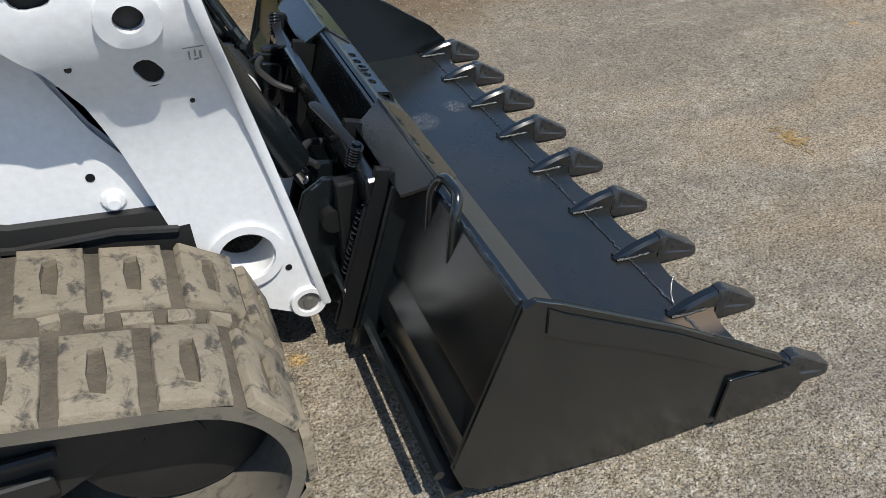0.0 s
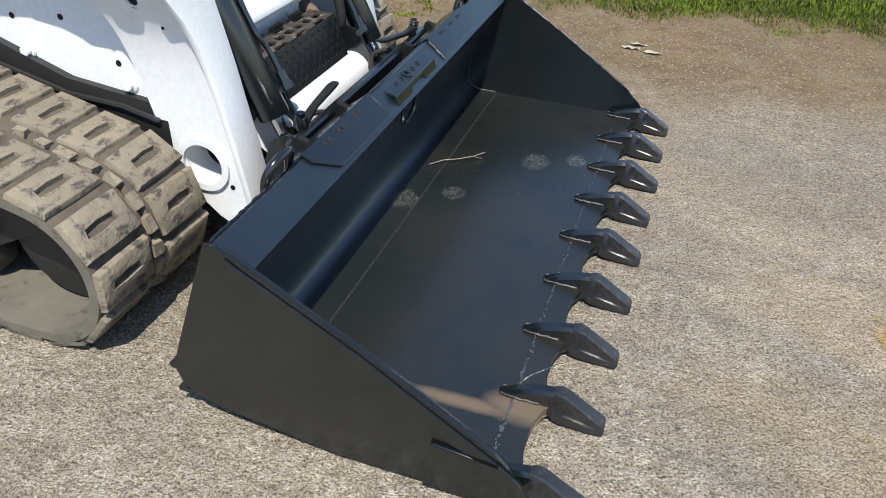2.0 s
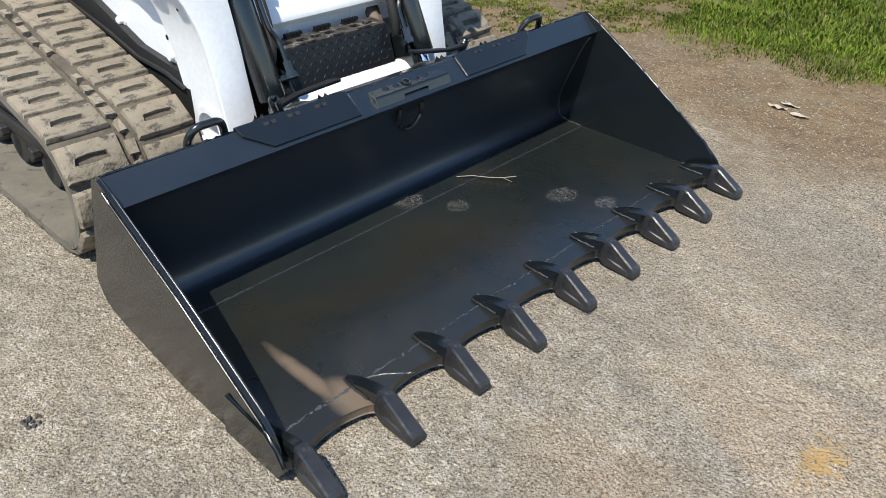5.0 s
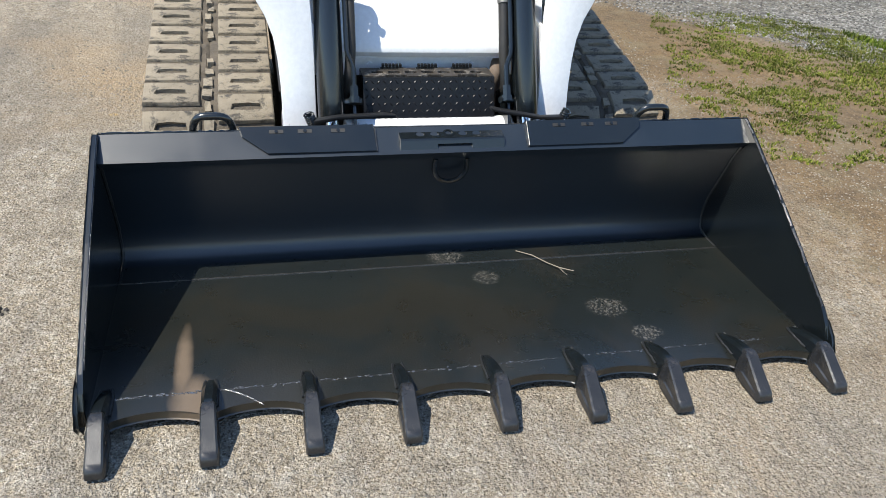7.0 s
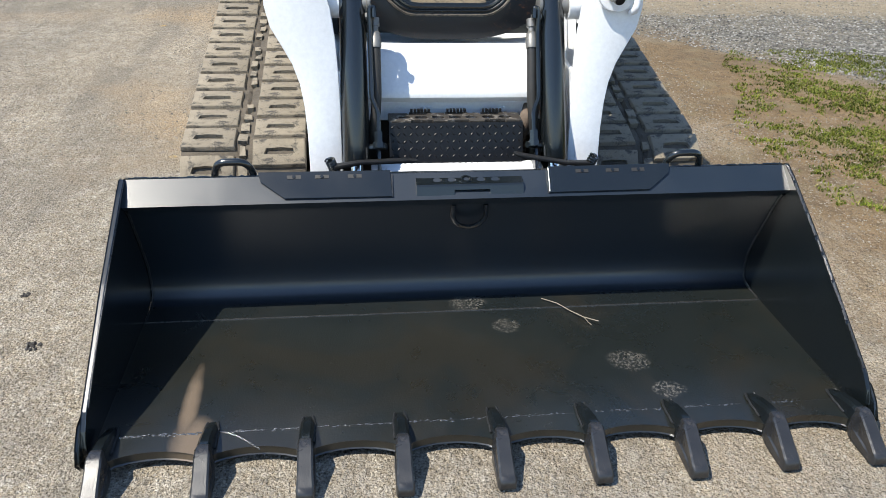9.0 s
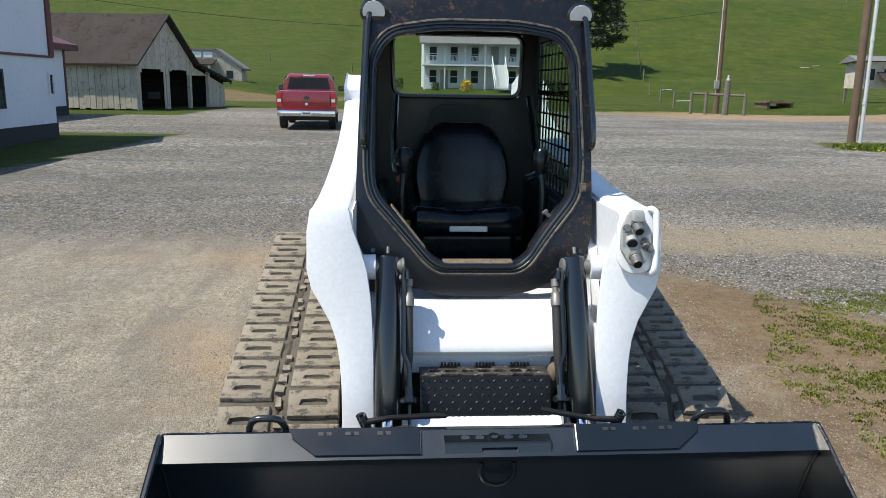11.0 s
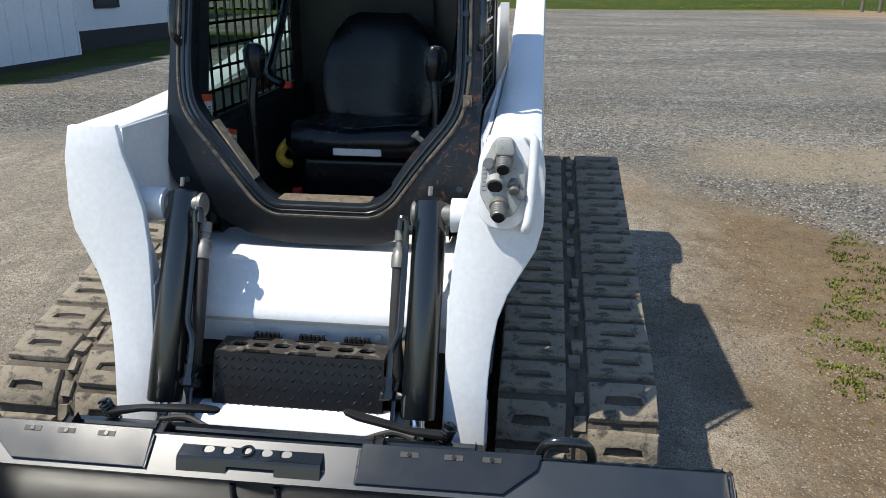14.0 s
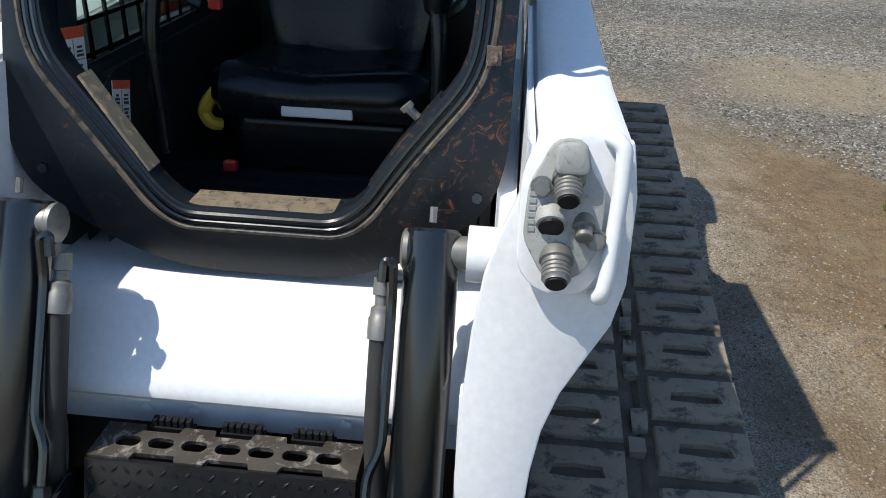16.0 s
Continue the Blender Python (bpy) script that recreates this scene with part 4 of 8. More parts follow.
# roof, walls, floor
bm = B()
box(bm, -1.36, -0.405, -0.43, 0.425, 1.915, 1.958)
bevel(bm, 0.015, 2)
part("roof", bm, M["cab_steel"], cab)
for s in (-1, 1):
    bm = B()
    lathe(bm, (-0.41, s * 0.41, 1.885), (1, 0, -0.15), [(0, 0.03), (0, 0.05), (0.05, 0.055), (0.055, 0.045)], 16)
    lamp = part("work_lamp", bm, M["black"], cab, "round white work lamp", smooth=True)
    bm = B()
    rod(bm, (-0.356, s * 0.41, 1.877), (-0.353, s * 0.41, 1.876), 0.044, 16)
    part("lens", bm, M["label_white"], lamp)
for s in (-1, 1):
    bm = B()
    o = [(-1.34, 0.80), (-0.16, 0.80), (-0.42, 1.92), (-1.34, 1.92)]
    i2 = [(-1.20, 1.14), (-0.30, 1.12), (-0.47, 1.82), (-1.20, 1.82)]
    ring_plate(bm, o, i2, "y", s * 0.405, s * 0.425)
    wall = part("cab_side", bm, M["cab_plastic"], cab)
    bm = B()
    for k in range(13):
        x = -1.20 + 0.9 * k / 12
        box(bm, x - 0.0045, x + 0.0045, s * 0.411, s * 0.417, 1.10, min(1.84, 1.84 if x < -0.5 else 1.2 + (-0.31 - x) / 0.24))
    for k in range(11):
        z = 1.13 + 0.69 * k / 10
        box(bm, -1.21, -0.28 - 0.24 * (z - 1.1), s * 0.4175, s * 0.4215, z - 0.0045, z + 0.0045)
    part("window_screen", bm, M["black"], wall, "black square-mesh side screen")
    bm = B()
    prism(bm, [(-1.205, 1.135), (-0.295, 1.115), (-0.465, 1.825), (-1.205, 1.825)], "y", s * 0.4062, s * 0.4092)
    part("side_pane", bm, M["tinted_glass"], wall, "tinted side window pane")
    bm = B()
    box(bm, -1.22, -0.40, s * 0.410, s * 0.424, 1.56, 1.585)
    part("screen_bar", bm, M["black"], wall)
bm = B()
ring_plate(bm, [(-0.43, 0.80), (0.43, 0.80), (0.43, 1.915), (-0.43, 1.915)], [(-0.33, 1.545), (0.33, 1.545), (0.34, 1.86), (-0.34, 1.86)], "x", -1.36, -1.31)
rear = part("cab_rear", bm, M["cab_plastic"], cab)
bm = B()
box(bm, -1.336, -1.332, -0.345, 0.345, 1.535, 1.875)
pane = part("rear_pane", bm, M["glass"], rear, "clear rear window")
pane.visible_shadow = False
bm = B()
fr = rounded([(-1.305, -0.33, 1.545), (-1.305, 0.33, 1.545), (-1.305, 0.34, 1.86), (-1.305, -0.34, 1.86)], 0.06, 5)
sweep(bm, fr, 0.012, 6, True)
part("rear_seal", bm, M["black"], rear, smooth=True)
bm = B()
box(bm, -1.32, XF - 0.06, -0.42, 0.42, 0.74, 0.775)
box(bm, -0.75, -0.30, -0.42, 0.42, 0.775, 0.80)
for k in range(8):
    box(bm, -0.32 - 0.05 * k, -0.30 - 0.05 * k, -0.36, 0.36, 0.80, 0.806)
part("cab_floor", bm, M["cab_plastic"], cab, "black ribbed cab floor")
for s in (-1, 1):
    bm = B()
    prism(bm, [(-0.24, 0.80), (-0.24, 1.04), (-0.36, 1.09), (-1.25, 1.11), (-1.25, 0.80)], "y", s * 0.36, s * 0.404)
    bevel(bm, 0.02, 2)
    part("side_console", bm, M["cab_plastic"], cab)
# warning labels inside
for (x, z, w, h, rot, y0) in ((-0.285, 1.150, 0.085, 0.105, -6, -0.404), (-0.350, 1.043, 0.072, 0.085, -14, -0.357)):
    bm = B()
    m = Matrix.Translation((x, y0, z)) @ Matrix.Rotation(radians(rot), 4, "Y")
    box(bm, -w / 2, w / 2, 0, 0.002, -h / 2, h / 2, m)
    lab = part("warning_label", bm, M["label_white"], cab, "white warning label with orange head")
    bm = B()
    box(bm, -w / 2, w / 2, 0.002, 0.003, h * 0.30, h / 2, m)
    part("label_head", bm, M["orange"], lab)
    bm = B()
    rnd = random.Random(int(z * 1000))
    for i in range(2):
        for j in range(2):
            cx, cz = (-0.25 + 0.5 * i) * w, (-0.28 + 0.34 * j) * h
            for q in range(3):
                a = rnd.uniform(0.1, 0.3) * w
                box(bm, cx - a / 2, cx + a / 2, 0.002, 0.0028, cz - 0.011 + q * 0.008, cz - 0.007 + q * 0.008 + rnd.uniform(0, 0.002), m)
    box(bm, -w * 0.005, w * 0.005, 0.002, 0.0028, -h * 0.45, h * 0.27, m)
    box(bm, -w * 0.45, w * 0.45, 0.002, 0.0028, -h * 0.10, -h * 0.09, m)
    part("label_print", bm, M["label_black"], lab)

# ---- seat ----
bm = B()
prism(bm, [(-0.47, 0.80), (-0.46, 0.99), (-0.90, 1.00), (-0.95, 0.80)], "y", -0.20, 0.24)
bevel(bm, 0.03, 3)
seat = part("operator_seat", bm, M["seat"], loader, "black vinyl operator seat with high back", smooth=True)
bm = B()
loops = []
for y in (-0.235, -0.21, -0.15, 0.0, 0.17, 0.245, 0.275):
    e = 0.02 if y in (-0.235, 0.275) else 0.0
    side = 0.018 if abs(y - 0.02) > 0.15 else 0.0
    loops.append([(-0.405 - e, y, 1.00 + e), (-0.388 - e, y, 1.040), (-0.394 - e, y, 1.068 + side * 0.6 - e), (-0.418 - e, y, 1.088 + side - e), (-0.450, y, 1.096 + side - e), (-0.52, y, 1.085 + side - e), (-0.86, y, 1.07 + side - e), (-0.88, y, 0.99 + e)])
loft(bm, loops)
part("cushion", bm, M["seat"], seat, smooth=True)
bm = B()
loops = []
for z, w, x, t in ((1.05, 0.19, -0.80, 0.09), (1.10, 0.225, -0.80, 0.12), (1.20, 0.245, -0.81, 0.13), (1.28, 0.236, -0.83, 0.13), (1.35, 0.210, -0.845, 0.12), (1.405, 0.180, -0.865, 0.11), (1.44, 0.150, -0.88, 0.09), (1.460, 0.10, -0.90, 0.05)):
    b = 0.030 if z < 1.36 else 0.008
    loops.append([(x, 0.02 - w * 0.55, z), (x + b, 0.02 - w * 0.72, z), (x + b, 0.02 - w * 0.9, z), (x - t * 0.3, 0.02 - w, z), (x - t, 0.02 - w * 0.9, z), (x - t, 0.02 + w * 0.9, z), (x - t * 0.3, 0.02 + w, z), (x + b, 0.02 + w * 0.9, z), (x + b, 0.02 + w * 0.72, z), (x, 0.02 + w * 0.55, z)])
loft(bm, loops)
part("backrest", bm, M["seat"], seat, smooth=True)
bm = B()
prism(bm, [(-0.12, 1.38), (-0.12, 1.45), (-0.08, 1.485), (0.12, 1.485), (0.16, 1.45), (0.16, 1.38)], "x", -1.26, -1.20)
bevel(bm, 0.02, 2)
part("headrest", bm, M["headrest_grey"], cab, "dark grey panel behind the seat")
bm = B()
box(bm, -0.405, -0.392, -0.065, 0.105, 1.005, 1.035)
bevel(bm, 0.004, 2)
part("seat_tag", bm, M["label_white"], seat, "grey-white seat front tag")
bm = B()
sweep(bm, rounded([(-0.47, -0.245, 1.035), (-0.445, -0.262, 1.012), (-0.45, -0.275, 0.985), (-0.44, -0.255, 0.962), (-0.46, -0.24, 0.955)], 0.012, 3, False), 0.0165, 8)
part("retractor_strap", bm, M["yellow"], seat, "crumpled yellow strap", smooth=True)
for (x, y, z) in ((-0.40, -0.20, 0.86), (-0.62, -0.285, 1.20)):
    bm = B()
    box(bm, x - 0.012, x + 0.012, y - 0.016, y + 0.016, z, z + 0.024)
    bevel(bm, 0.004, 2)
    part("buckle", bm, M["red_plastic"], seat, "red plastic buckle")
for o in (seat,):
    o.location.x -= 0.165
    o.location.y -= 0.018
    o.location.z -= 0.04
for s in (-1, 1):
    bm = B()
    sweep(bm, rounded([(-0.40, s * 0.30 + 0.0, 0.92), (-0.40, s * 0.30, 1.16), (-0.42, s * 0.29, 1.26)], 0.05, 4, False), 0.017, 10)
    stick = part("joystick", bm, M["seat"], loader, "black control lever with rounded grip", smooth=True)
    bm = B()
    lathe(bm, (-0.42, s * 0.29, 1.235), (-0.1, 0, 1), [(0, 0.016), (0.01, 0.025), (0.05, 0.034), (0.09, 0.037), (0.108, 0.026), (0.113, 0.01)], 14)
    part("grip", bm, M["seat"], stick, smooth=True)
    bm = B()
    sweep(bm, rounded([(-0.95, s * 0.32, 1.55), (-0.80, s * 0.33, 1.35), (-0.62, s * 0.32, 1.22), (-0.60, s * 0.26, 1.20)], 0.08, 4, False), 0.016, 8)
    part("lap_bar", bm, M["black"], loader, smooth=True)
bm = B()
box(bm, -0.30, -0.26, 0.10, 0.20, 0.80, 0.83)
bevel(bm, 0.006, 2)
part("pedal", bm, M["grey_plate"], loader)
bm = B()
rod(bm, (XF - 0.02, 0.285, 1.10), (XF - 0.02, 0.268, 1.115), 0.008, 8)
rod(bm, (XF - 0.02, 0.268, 1.115), (XF - 0.02, 0.262, 1.122), 0.013, 10)
part("knob", bm, M["steel"], loader)
for k in range(5):
    bm = B()
    z = 1.30 + 0.06 * k
    box(bm, -0.30, -0.285, 0.38, 0.398, z, z + 0.05, Matrix.Rotation(0.0, 4, "Y"))
    bevel(bm, 0.004, 1)
    part("switch", bm, M["black"], cab)


# ---- quick-attach plate between the arms and the bucket ----
bm = B()
box(bm, 0.36, 0.385, -0.50, 0.50, 0.20, 0.30)
bevel(bm, 0.006, 2)
qa = part("quick_attach", bm, M["black"], loader, "black quick-attach frame with levers and springs")
for y in (-0.5125, -0.27, 0.27, 0.5125):
    bm = B()
    prism(bm, [(0.425, 0.50), (0.475, 0.485), (0.385, 0.13), (0.335, 0.085), (0.295, 0.095)], "y", y - 0.012, y + 0.012)
    bevel(bm, 0.006, 2)
    part("cheek_plate", bm, M["black_matt"], qa)
bm = B()
box(bm, 0.395, 0.425, -0.52, 0.52, 0.40, 0.485)
box(bm, 0.315, 0.335, -0.52, 0.52, 0.10, 0.20)
bevel(bm, 0.006, 1)
part("cross_bar", bm, M["black"], qa)
for s in (-1, 1):
    for y in (0.31, 0.39):
        bm = B()
        prism(bm, [(0.375, 0.42), (0.33, 0.43), (0.28, 0.40), (0.245, 0.30), (0.205, 0.24), (0.20, 0.18), (0.25, 0.155), (0.33, 0.17), (0.40, 0.30)], "y", s * y - 0.010, s * y + 0.010)
        bevel(bm, 0.004, 2)
        part("pivot_plate", bm, M["black"], qa)
    bm = B()
    lathe(bm, (0.335, s * 0.43, 0.335), (0, -s, 0), [(0, 0.02), (0, 0.03), (0.15, 0.03), (0.15, 0.02)], 16)
    part("lower_pin", bm, M["black_matt"], qa, smooth=True)
    bm = B()
    box(bm, 0.345, 0.40, s * 0.42 - 0.02, s * 0.42 + 0.02, 0.12, 0.44)
    bevel(bm, 0.006, 2)
    part("wedge_guide", bm, M["black_matt"], qa)
    # lever and its coil spring
    bm = B()
    y0, y1 = s * 0.425, s * (0.150 if s < 0 else 0.170)
    a, b = Vector((0.405, y0, 0.505)), Vector((0.370, y1, 0.508 if s < 0 else 0.532))
    d = (b - a).normalized()
    side = Vector((0, 0, 1)).cross(d).normalized()
    loops = []
    for t, w, h in ((0.0, 0.014, 0.008), (0.3, 0.011, 0.006), (0.85, 0.014, 0.006), (0.97, 0.011, 0.005), (1.0, 0.005, 0.004)):
        c = a.lerp(b, t) + Vector((0, 0, 0.012 * math.sin(math.pi * t) * -s))
        loops.append([c + side * w - Vector((0, 0, h)), c + side * w + Vector((0, 0, h)), c - side * w + Vector((0, 0, h)), c - side * w - Vector((0, 0, h))])
    loft(bm, loops)
    bevel(bm, 0.003, 2, 40)
    lever = part("lever", bm, M["black_matt"], qa, "flat black locking lever", smooth=True)
    bm = B()
    pts = []
    c0, cd = Vector((0.395, s * 0.418, 0.475)), Vector((0.12, s * 0.35, 0.93)).normalized()
    u = cd.orthogonal().normalized()
    w = cd.cross(u)
    for k in range(81):
        an = 2 * math.pi * k / 12
        pts.append(c0 + cd * (0.060 * k / 80) + (u * math.cos(an) + w * math.sin(an)) * 0.0145)
    sweep(bm, pts, 0.0035, 6)
    rod(bm, c0 - cd * 0.01, c0 + cd * 0.065, 0.007, 8)
    part("spring", bm, M["black"], lever, smooth=True)
    bm = B()
    pts = []
    for k in range(161):
        an = 2 * math.pi * k / 12
        pts.append(Vector((0.398 - 0.055 * k / 160 + 0.013 * math.cos(an), s * 0.46 + 0.013 * math.sin(an), 0.38 - 0.18 * k / 160)))
    sweep(bm, pts, 0.003, 5)
    part("spring", bm, M["black"], qa, smooth=True)
    bm = B()
    sweep(bm, rounded([(0.33, s * 0.34, 0.44), (0.30, s * 0.28, 0.44), (0.34, s * 0.18, 0.42), (0.39, s * 0.16, 0.40)], 0.05, 4, False), 0.009, 8)
    part("grease_line", bm, M["hose"], qa, smooth=True)

# ---- bucket ----
bucket = thing("bucket", (0, CY, 0), label="black toothed loader bucket resting on the ground, dusty floor", category="loader bucket")
SIDE = [(0.497, 0.548), (0.520, 0.556), (0.570, 0.532), (0.84, 0.366), (1.145, 0.160), (1.178, 0.125), (1.195, 0.085), (1.19, 0.03), (1.01, 0.018), (0.78, 0.018), (0.52, 0.055), (0.43, 0.075), (0.392, 0.105), (0.375, 0.155)]
HW = 1.060
TH = 0.014
for s in (-1, 1):
    bm = B()
    prism(bm, SIDE, "y", s * (HW - TH), s * HW)
    bevel(bm, 0.003, 2, 40)
    sp = part("side_plate", bm, M["black"], bucket, "flat black side plate")
    bm = B()
    off = 0.005
    prism(bm, [(0.545, 0.532), (0.575, 0.512), (0.84, 0.350), (1.150, 0.140), (1.165, 0.115), (1.05, 0.165), (0.80, 0.322), (0.545, 0.475)], "y", s * HW, s * (HW + off))
    bevel(bm, 0.003, 2, 40)
    part("edge_band", bm, M["black"], sp, "doubled upper edge band")
    bm = B()
    prism(bm, [(1.00, 0.022), (1.01, 0.145), (1.165, 0.128), (1.20, 0.10), (1.225, 0.06), (1.20, 0.022)], "y", s * (HW - 0.002), s * (HW + 0.010))
    bevel(bm, 0.006, 2, 40)
    part("wear_plate", bm, M["black"], sp, "bolted corner wear plate", smooth=True)
    # bead along the inner upper edge
    bm = B()
    rnd = random.Random(21)
    pts = []
    for (x0, z0), (x1, z1), n in (((0.525, 0.552), (0.572, 0.530), 5), ((0.572, 0.530), (0.84, 0.366), 26), ((0.84, 0.366), (1.145, 0.160), 30)):
        for k in range(n):
            t = k / n
            pts.append((x0 + (x1 - x0) * t, s * (HW - TH - 0.001), z0 + (z1 - z0) * t - 0.001 + rnd.uniform(-0.0012, 0.0012)))
    if s < 0:
        sweep(bm, pts, 0.0020, 5)
    else:
        run = []
        for x, y, z in pts:
            run.append((x, HW - 0.007 + rnd.uniform(-0.002, 0.002), z + 0.0025 + rnd.uniform(-0.001, 0.002)))
            if len(run) > 2 and rnd.random() < 0.16:
                sweep(bm, run, rnd.uniform(0.0026, 0.0048), 6)
                run = []
        sweep(bm, run, 0.003, 5)
    part("weld_bead", bm, M["weld"], sp, "thin bright weld bead", smooth=True)
# curved shell
prof = [(0.512, 0.552), (0.586, 0.493), (0.578, 0.483), (0.556, 0.464), (0.545, 0.447), (0.534, 0.425), (0.505, 0.345), (0.474, 0.255), (0.453, 0.195), (0.443, 0.150), (0.442, 0.106), (0.452, 0.075), (0.470, 0.058), (0.494, 0.0520), (0.583, 0.0508)]
under = [(x + dx, z + dz) for (x, z), (dx, dz) in zip(prof, [(-0.010, -0.004), (-0.012, -0.008), (-0.012, -0.010), (-0.013, -0.010), (-0.013, -0.004)] + [(-0.013, 0.0)] * 5 + [(-0.010, -0.008), (-0.008, -0.010), (-0.004, -0.012), (0, -0.013), (0, -0.013)])]
bm = B()
prism(bm, prof + under[::-1], "y", -(HW - TH), HW - TH)
wall = part("back_wall", bm, [M["black_shell"], M["bucket_floor"]], bucket, "curved black back wall", smooth=True)
for f in wall.data.polygons:
    if f.center.x > 0.49 and f.center.z < 0.056:
        f.material_index = 1
for s in (-1, 1):
    bm = B()
    rnd = random.Random(50 + s)
    run = [Vector((x + 0.003, s * (HW - TH - 0.003), z)) for x, z in prof[3:]]
    pts = []
    for p, q in zip(run, run[1:]):
        n = max(1, int((q - p).length / 0.010))
        pts += [p.lerp(q, k / n) + Vector((rnd.uniform(-1, 1), rnd.uniform(-1, 1), rnd.uniform(-1, 1))) * 0.0012 for k in range(n)]
    sweep(bm, pts, 0.0042, 6)
    part("weld_bead", bm, M["weld_dull"], bucket, "half-painted weld in the corner", smooth=True)
bm = B()
box(bm, 0.583, 1.135, -(HW - TH), HW - TH, 0.030, 0.050)
bmesh.ops.subdivide_edges(bm, edges=[e for e in bm.edges if abs(e.verts[0].co.y - e.verts[1].co.y) > 0.5], cuts=24)
rnd = random.Random(4)
part("floor", bm, M["bucket_floor"], bucket, "dusty black floor with dried prints")
bm = B()
rnd = random.Random(8)
pts = [(0.583 + rnd.uniform(-0.0012, 0.0012), -1.04 + 2.08 * k / 160, 0.0505 + rnd.uniform(-0.0006, 0.0006)) for k in range(161)]
sweep(bm, pts, 0.0034, 5)
part("floor_seam", bm, M["weld"], bucket, "weld seam across the floor", smooth=True)
# scalloped cutting edge
TEETH = [-1.014 + 0.2535 * k for k in range(9)]
bm = B()
top = []
ys = [-(HW - TH)] + TEETH + [HW - TH]
for a, b in zip(TEETH, TEETH[1:]):
    for k in range(10):
        t = k / 10
        y = a + (b - a) * t
        top.append((1.222 - 0.040 * math.sin(math.pi * t) ** 0.55, y))
top.append((1.222, TEETH[-1]))
outline = [(1.125, -(HW - TH))] + [(1.20, -(HW - TH))] + top + [(1.20, HW - TH), (1.125, HW - TH)]
prism(bm, outline, "z", 0.024, 0.0522)
bevel(bm, 0.003, 1, 50)
part("cutting_edge", bm, M["bucket_floor"], bucket, "scalloped black cutting edge")
bm = B()
rnd = random.Random(12)
pts = [(1.124 + rnd.uniform(-0.0015, 0.0015), -1.04 + 2.08 * k / 170, 0.0515 + rnd.uniform(-0.001, 0.001)) for k in range(171)]
sweep(bm, pts, 0.0014, 5)
part("edge_seam", bm, M["weld_dull"], bucket, smooth=True)
# bare drops of weld along the seam, thickest at one corner, and one stray run
bm = B()
for k in range(330):
    y = -1.02 + 1.9 * rnd.random() ** 1.6
    x, r = 1.124 + rnd.gauss(0, 0.0025), rnd.uniform(0.0010, 0.0028)
    bmesh.ops.create_icosphere(bm, subdivisions=1, radius=r, matrix=Matrix.Translation((x, y, 0.0525)) @ Matrix.Diagonal((1.0, rnd.uniform(1.0, 3.0), 0.8, 1.0)))
for k in range(40):
    t = k / 39
    bmesh.ops.create_icosphere(bm, subdivisions=1, radius=rnd.uniform(0.0014, 0.0030), matrix=Matrix.Translation((1.128 + 0.070 * t ** 1.4 + rnd.gauss(0, 0.001), -0.722 + 0.098 * t, 0.0530)))
tagged(part("weld_spatter", bm, M["weld_bright"], bucket, "bare bright drops of weld", smooth=True), kind="stuff")


def tooth_meshes():
    """A narrow welded shank with a humped back, and the wedge-shaped cap driven over it."""
    shank, cap = B(), B()
    loops = []
    for x, z0, z1, hw in ((1.084, 0.050, 0.0545, 0.011), (1.105, 0.046, 0.066, 0.0155), (1.140, 0.030, 0.081, 0.0175), (1.180, 0.024, 0.093, 0.0180), (1.215, 0.022, 0.099, 0.0180), (1.240, 0.022, 0.098, 0.0160)):
        loops.append([(x, -hw, z0), (x, -hw, z1 - 0.009), (x, -hw * 0.55, z1), (x, hw * 0.55, z1), (x, hw, z1 - 0.009), (x, hw, z0)])
    loft(shank, loops)
    loops = []
    for x, z0, z1, hw, ridge in ((1.220, 0.018, 0.1005, 0.0200, 0.0150), (1.236, 0.012, 0.1030, 0.0225, 0.0175), (1.254, 0.010, 0.0970, 0.0230, 0.0180), (1.298, 0.008, 0.0690, 0.0230, 0.0185), (1.334, 0.007, 0.0470, 0.0235, 0.0200), (1.347, 0.008, 0.0385, 0.0230, 0.0195), (1.352, 0.013, 0.0310, 0.0200, 0.0170)):
        mid, in_y = z0 + 0.34 * (z1 - z0), hw * (0.80 if 1.25 < x < 1.33 else 0.93)
        half = [(hw, z0), (hw, mid), (in_y, mid + 0.004), (ridge * 1.08, z1 - 0.005), (ridge * 0.84, z1)]
        loops.append([(x, -y, z) for y, z in half] + [(x, y, z) for y, z in half[::-1]])
    loft(cap, loops)
    return shank, cap


shank_bm, cap_bm = tooth_meshes()
first = part("tooth", shank_bm, M["black"], bucket, "black forged bucket tooth", smooth=True)
first.location = (0, TEETH[0], 0)
cap = part("tooth_cap", cap_bm, M["tooth"], first, smooth=True)
tooth_bits = [cap]
rnd = random.Random(31)
for s in (-1, 1):
    bm = B()
    rod(bm, (1.266, s * 0.0140, 0.056), (1.266, s * 0.0200, 0.056), 0.0058, 12)
    tooth_bits.append(part("pin_hole", bm, M["under"], first))
    bm = B()
    sweep(bm, [(1.088 + 0.010 * k, s * (0.0135 + 0.0048 * min(1, k / 3) + rnd.uniform(-0.001, 0.001)), 0.0555 + rnd.uniform(-0.001, 0.0015)) for k in range(11)], 0.0042, 6)
    tooth_bits.append(part("weld_bead", bm, M["weld_dull"], first, "half-painted weld bead", smooth=True))
rnd = random.Random(17)
